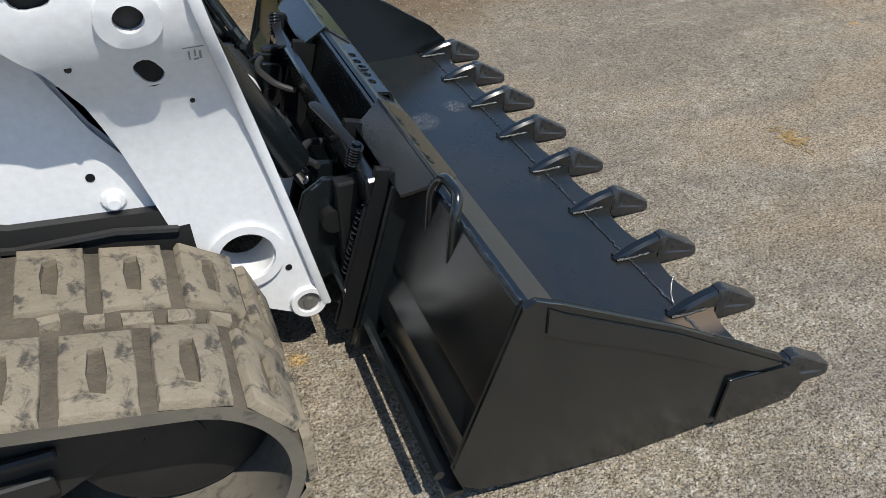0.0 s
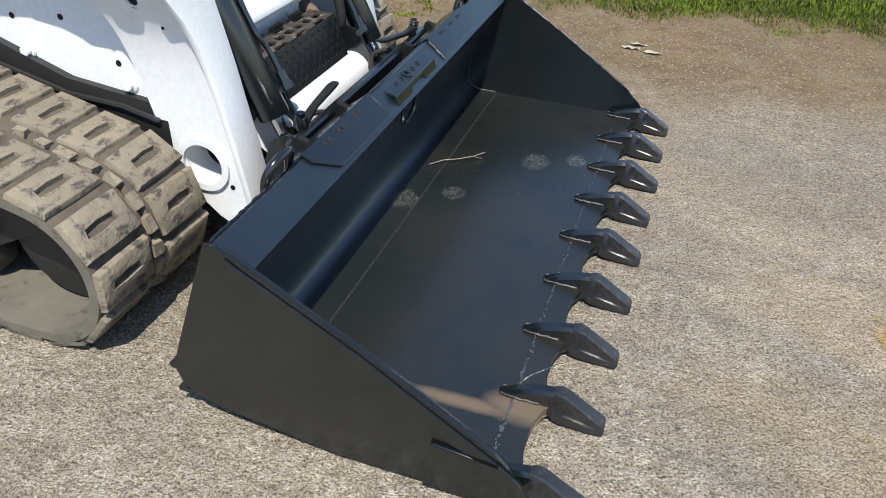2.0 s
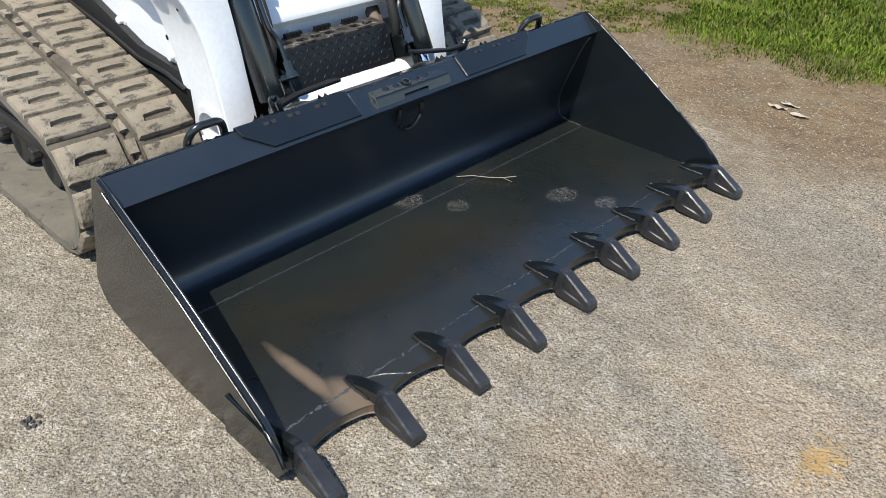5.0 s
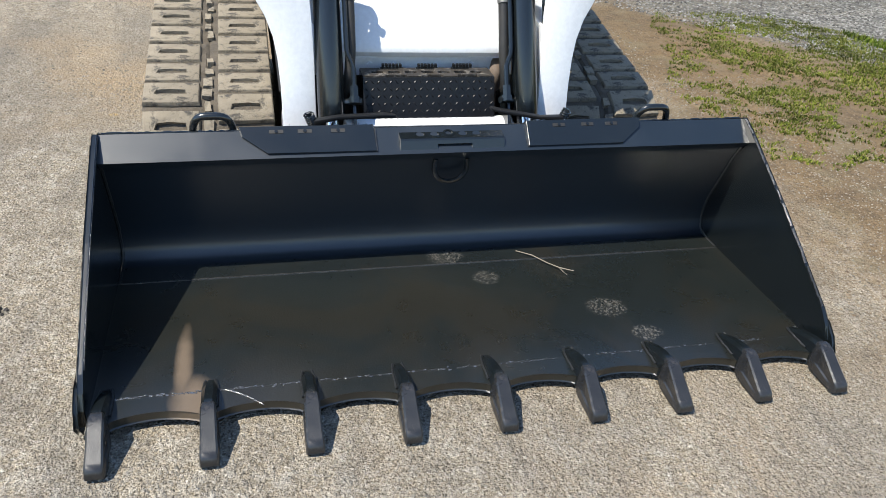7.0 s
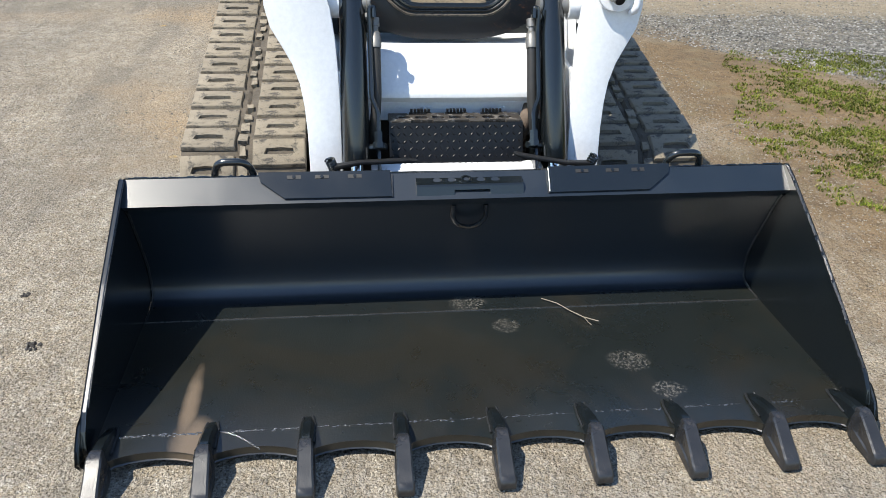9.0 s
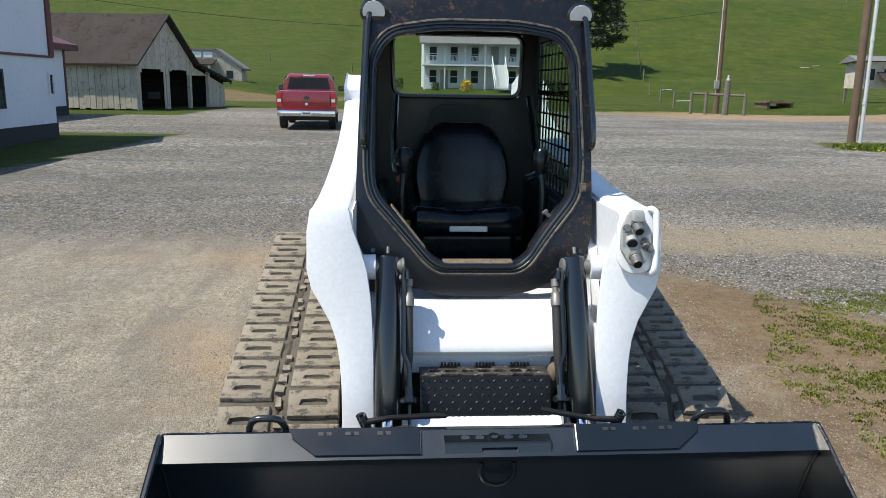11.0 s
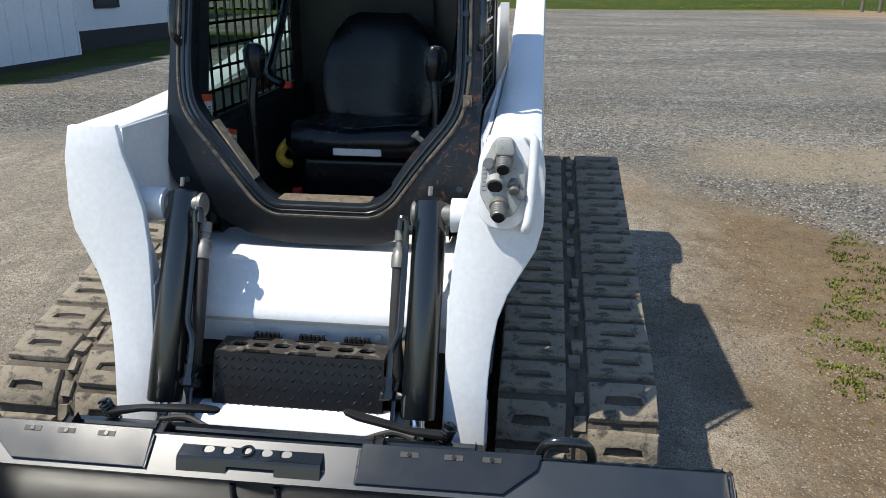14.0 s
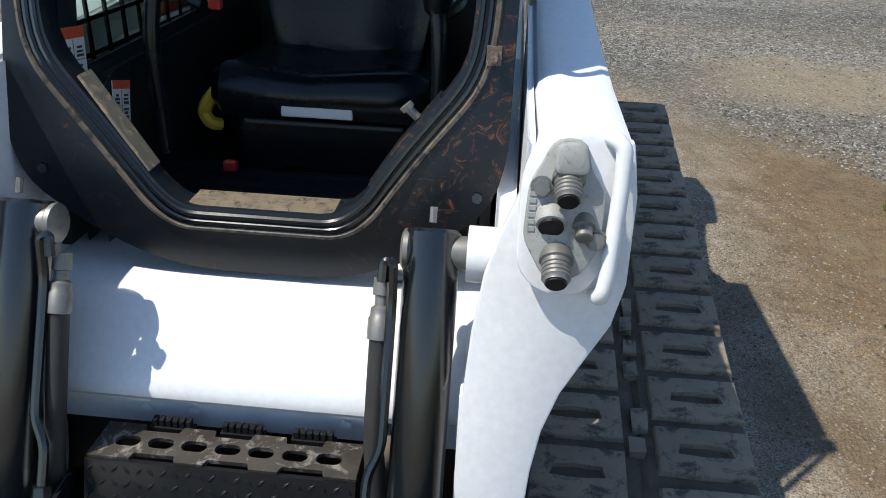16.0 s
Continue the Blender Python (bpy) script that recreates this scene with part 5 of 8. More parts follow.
for y in TEETH[1:]:
    t = new("tooth", first.data)
    t.parent = bucket
    t.matrix_basis = pose(rnd.uniform(-0.004, 0.004), y + rnd.uniform(-0.003, 0.003), 0, 0, 0, rnd.uniform(-0.06, 0.06))
    t["label"] = first["label"]
    for o in tooth_bits:
        c = new(o.name.split(".")[0], o.data)
        c.parent = t
        if "label" in o:
            c["label"] = o["label"]

# lip plates, centre step, handles
SLOPE = Vector((0.074, 0, -0.059)).normalized()
UPN = Vector((0.059, 0, 0.074)).normalized()
LIP0 = Vector((0.512, 0, 0.552))


def on_lip(d, y, h=0.0):
    p = LIP0 + SLOPE * d + UPN * h
    return (p.x, y, p.z)


for s in (-1, 1):
    bm = B()
    out2 = [(-0.012, s * 0.655), (0.022, s * 0.645), (0.080, s * 0.572), (0.080, s * 0.246), (-0.012, s * 0.250)]
    loft(bm, [[on_lip(d, y, 0.001) for d, y in out2], [on_lip(d, y, 0.010) for d, y in out2]])
    bevel(bm, 0.002, 2, 40)
    mp = part("lip_plate", bm, M["black"], bucket, "welded trapezoid lip plate")
    bm = B()
    a, b = Vector((0.508, 0, 0.556)), Vector((0.442, 0, 0.508))
    out3 = [(0.0, 0.655), (1.0, 0.60), (1.0, 0.27), (0.0, 0.25)]
    lo = [a.lerp(b, t) + Vector((0, s * y, -0.004)) for t, y in out3]
    loft(bm, [lo, [q + Vector((-0.004, 0, 0.009)) for q in lo]])
    bevel(bm, 0.002, 2, 40)
    part("rear_flap", bm, M["black"], mp, "folded rear half of the lip plate")
    for y in (0.36, 0.46, 0.545):
        c, e = on_lip(0.008, s * y, 0.0098), on_lip(0.008, s * y, 0.0120)
        d = Vector((0, 0.021, 0))
        u = SLOPE * 0.006
        bm = B()
        ring = [Vector(c) - d - u, Vector(c) + d - u, Vector(c) + d + u, Vector(c) - d + u]
        loft(bm, [ring, [p + UPN * 0.0015 for p in ring]])
        part("bolt_recess", bm, M["under"], mp)
        bm = B()
        rod(bm, c, on_lip(0.008, s * y, 0.0135), 0.0055, 6)
        part("bolt", bm, M["black"], mp)
    bm = B()
    sweep(bm, [on_lip(0.002 + 0.0156 * k, s * 0.246, 0.006) for k in range(6)], 0.0035, 6)
    part("weld_bead", bm, M["weld"], mp, smooth=True)
    bm = B()
    c = 0.708 if s > 0 else 0.728
    leg = rounded([(0.478, s * (c + 0.060), 0.455), (0.484, s * (c + 0.059), 0.56), (0.502, s * (c + 0.040), 0.599), (0.502, s * (c - 0.038), 0.599), (0.484, s * (c - 0.058), 0.56), (0.478, s * (c - 0.060), 0.455)], 0.035, 5, False)
    sweep(bm, leg, 0.0115, 12)
    part("grab_handle", bm, M["black"], bucket, "bent round-bar grab handle", smooth=True)
bm = B()
TOPN = Vector((0.20, 0, 0.98)).normalized()
holes = [slot_outline(0.026, y, 0.004, 0.0105, math.pi / 2) for y in (-0.102, -0.056, -0.010, 0.036, 0.082)]
plate_holes(bm, [(0.0, -0.168), (0.050, -0.168), (0.050, 0.168), (0.0, 0.168)], holes, "z", -0.008, 0.0)
STEP_AT = Matrix.Translation((0.512, -0.004, 0.547)) @ Matrix.Rotation(radians(11), 4, "Y")
bmesh.ops.transform(bm, matrix=STEP_AT, verts=bm.verts[:])
step_plate = part("centre_step", bm, M["black"], bucket, "bent step plate with five holes")
for y0, y1, drop in ((-0.168, -0.050, 0.034), (-0.050, 0.062, 0.014), (0.062, 0.168, 0.034)):
    bm = B()
    run = 0.056 + (drop - 0.004) * 0.571
    prism(bm, [(0.0505, 0.0), (0.056, -0.004), (run, -drop), (run - 0.008, -drop - 0.005), (0.0505, -0.010)], "y", y0, y1)
    bmesh.ops.transform(bm, matrix=STEP_AT, verts=bm.verts[:])
    part("step_flap", bm, M["black"], step_plate)
bm = B()
box(bm, -0.001, 0.007, -0.168, 0.168, -0.045, -0.0085)
bmesh.ops.transform(bm, matrix=STEP_AT, verts=bm.verts[:])
part("step_foot", bm, M["black"], step_plate)
bm = B()
ring_plate(bm, circle(0.026, -0.010, 0.018, 16), circle(0.026, -0.010, 0.0115, 16), "z", 0.0003, 0.004)
bmesh.ops.transform(bm, matrix=STEP_AT, verts=bm.verts[:])
part("hole_collar", bm, M["black"], step_plate)
bm = B()
sweep(bm, rounded([(0.548, -0.052, 0.455), (0.547, -0.055, 0.405), (0.540, -0.036, 0.368), (0.537, 0.0, 0.354), (0.540, 0.036, 0.368), (0.547, 0.055, 0.405), (0.548, 0.052, 0.455)], 0.02, 3, False), 0.0085, 8)
part("lifting_eye", bm, M["black"], bucket, smooth=True)
# back structure seen from behind
bm = B()
for s in (-1, 1):
    prism(bm, [(0.44, 0.50), (0.49, 0.52), (0.455, 0.30), (0.415, 0.12), (0.36, 0.06), (0.32, 0.055)], "y", s * 0.545, s * 0.57)
prism(bm, [(0.492, 0.548), (0.502, 0.548), (0.470, 0.40), (0.440, 0.28), (0.428, 0.285), (0.455, 0.40)], "y", -(HW - TH), HW - TH)
prism(bm, [(0.435, 0.285), (0.400, 0.22), (0.385, 0.15), (0.40, 0.09), (0.44, 0.06), (0.45, 0.07), (0.41, 0.10), (0.396, 0.15), (0.410, 0.215), (0.445, 0.28)], "y", -(HW - TH), HW - TH)
bevel(bm, 0.004, 1, 40)
part("back_frame", bm, M["black"], bucket, "stiffening plates behind the bucket")
for s in (-1, 1):
    bm = B()
    sweep(bm, [(0.355, s * 0.55, 0.13), (0.352, s * 1.04, 0.13)], 0.012, 6)
    part("heel_bar", bm, M["black"], bucket)
    bm = B()
    box(bm, 0.36, 0.40, s * 0.57 if s > 0 else -1.045, 1.045 if s > 0 else -0.57, 0.055, 0.068)
    part("heel_strip", bm, M["black"], bucket)
rnd = random.Random(6)
for y0, y1 in ((-1.04, -0.62), (0.62, 1.04)):
    bm = B()
    sweep(bm, [(0.499 + rnd.uniform(-0.002, 0.002), y0 + (y1 - y0) * k / 40, 0.548 + rnd.uniform(-0.002, 0.002)) for k in range(41)], 0.005, 6)
    part("weld_bead", bm, M["black"], bucket, smooth=True)

# the whole lip sits a little lower and farther forward than its drawing
for ob in [o for o in bpy.data.objects if o.type == "MESH"]:
    up = ob.parent
    while up is not None and up != bucket:
        up = up.parent
    if up == bucket and not ob.name.startswith(("tooth", "pin_hole")):
        for v in ob.data.vertices:
            k = min(1.0, max(0.0, (v.co.z - 0.25) / 0.25))
            v.co.z -= (0.028 - 0.006 * v.co.y - 0.004 * abs(v.co.y)) * k
            v.co.x += 0.006 * k

# a dry twig on the bucket floor
bm = B()
tw = [(0.535, 2.240, 0.058), (0.575, 2.285, 0.062), (0.625, 2.322, 0.060), (0.672, 2.352, 0.066), (0.705, 2.392, 0.070)]
sweep(bm, tw, 0.0017, 6)
sweep(bm, [(0.672, 2.352, 0.066), (0.69, 2.362, 0.058), (0.70, 2.372, 0.0525)], 0.0012, 5)
twig = part("twig", bm, surface("dry_twig", (0.30, 0.26, 0.20), (0.20, 0.17, 0.13), 0.8, fine=300), None, smooth=True)
tagged(twig, label="thin pale dry twig lying on the bucket floor", category="twig")


# ---- ground ----
def ground_z(x, y):
    """The lot lies flat; beyond it the meadow rises into a hillside."""
    d = max(0.0, -44.0 - x)
    z = 0.024 * d + 0.004 * max(0.0, -4.0 - x)
    e = max(0.0, -92.0 - x)
    z += 0.0010 * e * e * (1.0 if e < 140 else (280 * e - 19600) / (e * e))
    e2 = max(0.0, abs(y - 10) - 120)
    z += 0.0006 * e2 * e2 if x < 60 else 0
    def ease(v):
        v = min(1.0, max(0.0, v))
        return v * v * (3 - 2 * v)
    z += 0.6 * ease((y - 26) / 14.0) * ease((-x - 38) / 10)
    z += 1.7 * ease((y - 18) / 7) * ease((-x - 66) / 15)
    z += 1.1 * ease((-6 - y) / 8) * ease((-x - 50) / 14)
    bank = max(0.0, -78.0 - x)
    z += 0.27 * bank * bank / (bank + 3.0) * ease((y - 19) / 7) * (1.0 if bank < 45 else 45.0 / bank)
    return z


def lines(stops):
    out = []
    for a, b, st in stops:
        n = max(1, round((b - a) / st))
        out += [a + (b - a) * k / n for k in range(n)]
    return out + [stops[-1][1]]


gx = lines([(-420, -120, 12), (-120, -50, 4), (-50, -12, 2), (-12, -4, 0.6), (-4, 4, 0.25), (4, 12, 1), (12, 80, 10)])
gy = lines([(-220, -60, 12), (-60, -20, 4), (-20, -4, 1.5), (-4, 8, 0.25), (8, 30, 1.5), (30, 80, 5), (80, 240, 12)])
verts, faces = [], []
for x in gx:
    for y in gy:
        n = noise.noise((x * 0.8, y * 0.8, 0)) * 0.008 + noise.noise((x * 0.09, y * 0.09, 3)) * (0.03 if x > -44 else 0.35)
        keep = min(1.0, max(0.0, (math.hypot(x - 0.2, y - 1.9) - 1.7) / 2.5))
        verts.append((x if x > -4 else 1.065 * x + 0.26, y, ground_z(x, y) + n * keep))
ny = len(gy)
for i in range(len(gx) - 1):
    for j in range(ny - 1):
        faces.append((i * ny + j, (i + 1) * ny + j, (i + 1) * ny + j + 1, i * ny + j + 1))
me = bpy.data.meshes.new("ground")
me.from_pydata(verts, [], faces)
for p in me.polygons:
    p.use_smooth = True


def ground_mat():
    m, nt, b = mat_new("ground_surface")
    pos = coords(nt, 1.0, True)
    sep = nt.nodes.new("ShaderNodeSeparateXYZ")
    nt.links.new(pos, sep.inputs[0])
    X, Y = sep.outputs["X"], sep.outputs["Y"]
    X = maths(nt, "MAXIMUM", X, maths(nt, "DIVIDE", maths(nt, "SUBTRACT", X, 0.26), 1.065))
    n_big = noise_tex(nt, pos, 0.22, 5, 0.6, 0.5)
    n_mid = noise_tex(nt, pos, 1.1, 6, 0.65, 0.6)
    n_small = noise_tex(nt, pos, 7.0, 6, 0.7)
    n_fine = noise_tex(nt, pos, 60.0, 4, 0.7)

    def lin(*terms):
        acc = None
        for v, k in terms:
            t = maths(nt, "MULTIPLY", v, k) if not isinstance(v, (int, float)) else v * k
            acc = t if acc is None else maths(nt, "ADD", acc, t)
        return acc

    def soft(v, lo, hi):
        mr = node(nt, "ShaderNodeMapRange")
        mr.interpolation_type = "SMOOTHSTEP"
        mr.inputs["From Min"].default_value, mr.inputs["From Max"].default_value = lo, hi
        nt.links.new(v, mr.inputs["Value"])
        return mr.outputs[0]

    def vor(scale, feature="F1"):
        v = node(nt, "ShaderNodeTexVoronoi", Scale=scale)
        v.feature = feature
        nt.links.new(pos, v.inputs["Vector"])
        return v

    # pale stone chips bedded in tan fines
    def warped(vec, amount):
        """The same place, pushed about by a little noise, so that no line runs straight."""
        nz = node(nt, "ShaderNodeTexNoise", Scale=0.9, Detail=3.0)
        nt.links.new(pos, nz.inputs["Vector"])
        sc = nt.nodes.new("ShaderNodeVectorMath")
        sc.operation = "MULTIPLY_ADD"
        nt.links.new(nz.outputs["Color"], sc.inputs[0])
        sc.inputs[1].default_value = (amount,) * 3
        nt.links.new(vec, sc.inputs[2])
        return sc.outputs[0]

    v1, v2, v3 = vor(210.0), vor(75.0), vor(34.0)
    chip = ramp(nt, v1.outputs["Color"], [(0.0, (0.10, 0.085, 0.066)), (0.35, (0.22, 0.193, 0.152)), (0.7, (0.34, 0.305, 0.25)), (1.0, (0.62, 0.58, 0.51))])
    chip2 = ramp(nt, v2.outputs["Color"], [(0.0, (0.085, 0.075, 0.062)), (0.22, (0.23, 0.202, 0.162)), (0.75, (0.33, 0.298, 0.242)), (1.0, (0.56, 0.525, 0.46))])
    fines = mix(nt, n_small, (0.245, 0.196, 0.128), (0.355, 0.302, 0.220))
    lot = mix(nt, ramp(nt, n_fine, [(0.42, 0.15), (0.60, 0.9)]), fines, chip)
    lot = mix(nt, ramp(nt, noise_tex(nt, pos, 22.0, 4, 0.65), [(0.48, 0.0), (0.60, 0.75)]), lot, chip2)
    # dark and white grains
    grain = vor(62.0)
    sep_g = nt.nodes.new("ShaderNodeSeparateColor")
    nt.links.new(grain.outputs["Color"], sep_g.inputs[0])
    near_g = maths(nt, "LESS_THAN", grain.outputs["Distance"], maths(nt, "ADD", maths(nt, "MULTIPLY", sep_g.outputs[1], 0.30), 0.12))
    lot = mix(nt, maths(nt, "MULTIPLY", maths(nt, "MULTIPLY", near_g, maths(nt, "LESS_THAN", sep_g.outputs[0], 0.34)), 0.72), lot, (0.09, 0.079, 0.064))
    lot = mix(nt, maths(nt, "MULTIPLY", maths(nt, "MULTIPLY", near_g, maths(nt, "GREATER_THAN", sep_g.outputs[0], 0.93)), 0.40), lot, (0.48, 0.455, 0.40))
    mott = noise_tex(nt, pos, 11.0, 5, 0.7, 0.5)
    lump = noise_tex(nt, pos, 30.0, 4, 0.7, 0.4)
    lot = mix(nt, ramp(nt, lump, [(0.36, 0.85), (0.46, 0.0)]), lot, mix(nt, 0.5, lot, (0.10, 0.086, 0.068)))
    lot = mix(nt, ramp(nt, lump, [(0.54, 0.0), (0.66, 0.6)]), lot, mix(nt, 0.5, lot, (0.55, 0.52, 0.46)))
    lot = mix(nt, ramp(nt, mott, [(0.36, 0.75), (0.50, 0.0)]), lot, mix(nt, 0.55, lot, (0.12, 0.105, 0.085)))
    lot = mix(nt, ramp(nt, mott, [(0.52, 0.0), (0.64, 0.7)]), lot, mix(nt, 0.5, lot, (0.46, 0.43, 0.37)))
    # greyer and browner stretches, rubbed tracks, ochre stains
    lot = mix(nt, ramp(nt, n_mid, [(0.40, 0.0), (0.60, 0.85)]), lot, mix(nt, 0.6, lot, (0.165, 0.143, 0.115)))
    lot = mix(nt, ramp(nt, n_big, [(0.42, 0.0), (0.60, 0.6)]), lot, mix(nt, 0.45, lot, (0.38, 0.30, 0.20)))
    streak = noise_tex(nt, warped(coords(nt, (0.5, 3.4, 1.0), True), 0.5), 1.0, 5, 0.6, 0.4)
    lot = mix(nt, ramp(nt, streak, [(0.50, 0.0), (0.62, 0.75)]), lot, mix(nt, 0.6, lot, (0.15, 0.135, 0.115)))
    lot = mix(nt, ramp(nt, noise_tex(nt, pos, 0.55, 3, 0.5), [(0.54, 0.0), (0.68, 0.6)]), lot, mix(nt, 0.65, lot, (0.40, 0.265, 0.13)))
    spots = node(nt, "ShaderNodeTexVoronoi", Scale=1.5)
    nt.links.new(warped(pos, 0.10), spots.inputs["Vector"])
    lot = mix(nt, maths(nt, "MULTIPLY", soft(maths(nt, "ADD", spots.outputs["Distance"], maths(nt, "MULTIPLY", n_fine, 0.06)), 0.085, 0.055), 0.6), lot, (0.46, 0.29, 0.085))
    # old wheel ruts across the open side of the lot
    rut = noise_tex(nt, warped(coords(nt, (0.55, 3.0, 1.0), True), 0.7), 1.0, 5, 0.62, 0.5)
    tan_band = noise_tex(nt, warped(coords(nt, (0.35, 1.5, 1.0), True), 0.6), 1.0, 6, 0.68, 0.6)
    rut_zone = soft(lin((X, 1.0), (Y, 0.16), (n_mid, 1.2)), 1.9, 3.0)
    lot = mix(nt, maths(nt, "MULTIPLY", rut_zone, ramp(nt, rut, [(0.44, 0.05), (0.58, 0.8)])), lot, mix(nt, 0.6, lot, (0.160, 0.134, 0.106)))
    lot = mix(nt, maths(nt, "MULTIPLY", rut_zone, ramp(nt, tan_band, [(0.50, 0.0), (0.60, 0.75)])), lot, mix(nt, 0.5, lot, (0.37, 0.275, 0.175)))
    # white scuffs
    hsv_l = nt.nodes.new("ShaderNodeHueSaturation")
    hsv_l.inputs["Saturation"].default_value, hsv_l.inputs["Value"].default_value = 0.98, 1.13
    nt.links.new(lot, hsv_l.inputs["Color"])
    lot = hsv_l.outputs[0]
    lot = mix(nt, ramp(nt, noise_tex(nt, coords(nt, (1.0, 1.6, 1.0), True), 9.0, 6, 0.75, 0.8), [(0.66, 0.0), (0.73, 0.6)]), lot, (0.52, 0.49, 0.44))
    # pits and bright grains of the fines
    pit = ramp(nt, noise_tex(nt, pos, 150.0, 2, 0.6), [(0.36, (0.30, 0.285, 0.26)), (0.47, (0.98, 0.98, 0.98)), (0.58, (1.06, 1.06, 1.06)), (0.67, (1.58, 1.57, 1.53))])
    lot = mix(nt, 0.85, lot, pit, "MULTIPLY")
    pit2 = ramp(nt, noise_tex(nt, pos, 62.0, 3, 0.7), [(0.36, (0.52, 0.50, 0.47)), (0.47, (1.0, 1.0, 1.0))])
    lot = mix(nt, 0.7, lot, pit2, "MULTIPLY")
    # loose grey gravel
    v4 = vor(15.0)
    gv = ramp(nt, v2.outputs["Color"], [(0.0, (0.040, 0.038, 0.034)), (0.45, (0.175, 0.168, 0.155)), (0.8, (0.285, 0.275, 0.255)), (1.0, (0.56, 0.545, 0.515))])
    gv3 = ramp(nt, v3.outputs["Color"], [(0.0, (0.018, 0.017, 0.016)), (0.45, (0.130, 0.125, 0.116)), (0.72, (0.30, 0.29, 0.27)), (1.0, (0.62, 0.60, 0.565))])
    gv4 = ramp(nt, v4.outputs["Color"], [(0.0, (0.040, 0.038, 0.035)), (0.5, (0.185, 0.178, 0.165)), (1.0, (0.52, 0.505, 0.475))])
    gv = mix(nt, 0.62, gv, gv3)
    gv = mix(nt, soft(lin((X, -1.0)), 6.0, 15.0), gv, mix(nt, 0.68, gv, gv4))
    gv = mix(nt, ramp(nt, noise_tex(nt, warped(coords(nt, (0.35, 0.12, 1.0), True), 0.3), 1.3, 5, 0.65, 0.5), [(0.42, 0.0), (0.56, 0.85)]), gv, mix(nt, 0.55, gv, (0.075, 0.073, 0.066)))
    band = noise_tex(nt, warped(coords(nt, (0.42, 0.13, 1.0), True), 0.6), 0.8, 6, 0.65, 0.9)
    dirt = mix(nt, n_small, (0.190, 0.118, 0.056), (0.300, 0.208, 0.112))
    dirt = mix(nt, ramp(nt, n_mid, [(0.4, 0.0), (0.65, 0.6)]), dirt, (0.145, 0.112, 0.075))
    dirt = mix(nt, ramp(nt, n_fine, [(0.50, 0.0), (0.70, 0.20)]), dirt, chip)
    dirt = mix(nt, maths(nt, "MULTIPLY", maths(nt, "MULTIPLY", near_g, maths(nt, "LESS_THAN", sep_g.outputs[0], 0.40)), 0.6), dirt, (0.075, 0.058, 0.042))
    dirt = mix(nt, maths(nt, "MULTIPLY", maths(nt, "MULTIPLY", near_g, maths(nt, "GREATER_THAN", sep_g.outputs[0], 0.88)), 0.4), dirt, (0.42, 0.37, 0.29))
    dirt = mix(nt, ramp(nt, mott, [(0.38, 0.5), (0.52, 0.0)]), dirt, (0.10, 0.075, 0.05))
    dirt = mix(nt, ramp(nt, noise_tex(nt, pos, 3.1, 5, 0.65), [(0.50, 0.0), (0.64, 0.6)]), dirt, mix(nt, n_fine, (0.19, 0.155, 0.10), (0.31, 0.255, 0.155)))
    hsv_d = nt.nodes.new("ShaderNodeHueSaturation")
    hsv_d.inputs["Saturation"].default_value, hsv_d.inputs["Value"].default_value = 1.04, 0.78
    nt.links.new(dirt, hsv_d.inputs["Color"])
    dirt = hsv_d.outputs[0]
    dust = mix(nt, n_small, (0.25, 0.205, 0.145), (0.33, 0.285, 0.22))
    dust = mix(nt, 0.62, dust, gv)
    gv = mix(nt, ramp(nt, band, [(0.50, 0.0), (0.62, 0.8)]), gv, dust)
    gv = mix(nt, 0.8, gv, ramp(nt, noise_tex(nt, pos, 42.0, 2, 0.6), [(0.34, (0.40, 0.385, 0.35)), (0.48, (0.96, 0.95, 0.91)), (0.58, (1.04, 1.02, 0.97)), (0.68, (1.50, 1.47, 1.40))]), "MULTIPLY")
    gv = mix(nt, 0.75, gv, ramp(nt, noise_tex(nt, pos, 9.0, 5, 0.7), [(0.36, (0.68, 0.66, 0.62)), (0.50, (1.0, 1.0, 0.98)), (0.64, (1.26, 1.24, 1.19))]), "MULTIPLY")
    # two worn tan wheel bands across the gravel on the meadow side
    wob = lin((X, 1.0), (n_mid, 1.6), (n_big, 1.6), (n_small, 0.8))
    wheel_band = maths(nt, "MULTIPLY", maths(nt, "MULTIPLY", soft(wob, -4.4, -3.6), soft(wob, -2.2, -3.0)), soft(lin((Y, 1.0)), 3.6, 4.6))
    gv = mix(nt, maths(nt, "MULTIPLY", wheel_band, ramp(nt, n_small, [(0.35, 0.40), (0.6, 0.85)])), gv, mix(nt, n_fine, (0.24, 0.185, 0.115), (0.36, 0.30, 0.21)))
    far_lot = soft(lin((X, -1.0), (n_big, 1.4), (n_mid, 0.7), (n_small, 0.4)), 5.3, 7.3)
    right_lot = soft(lin((X, -0.62), (Y, 0.75), (n_mid, 1.2), (n_small, 0.5)), 5.6, 6.5)
    base = mix(nt, maths(nt, "MAXIMUM", far_lot, right_lot), lot, gv)
    # brown earth next to the grass
    edge = lin((Y, 1.0), (n_big, 1.0), (n_mid, 1.5), (n_small, 0.5))
    strip_top = lin((X, 0.62), (Y, -1.0), (n_mid, 1.5))
    earth = maths(nt, "MULTIPLY", soft(edge, 4.55, 5.35), soft(strip_top, -6.4, -5.4))
    earth = maths(nt, "MULTIPLY", earth, soft(lin((X, 1.0), (n_mid, 1.6)), -3.6, -2.4))
    base = mix(nt, maths(nt, "MULTIPLY", earth, 0.9), base, dirt)
    # grass
    green = mix(nt, n_mid, (0.035, 0.060, 0.010), (0.07, 0.095, 0.018))
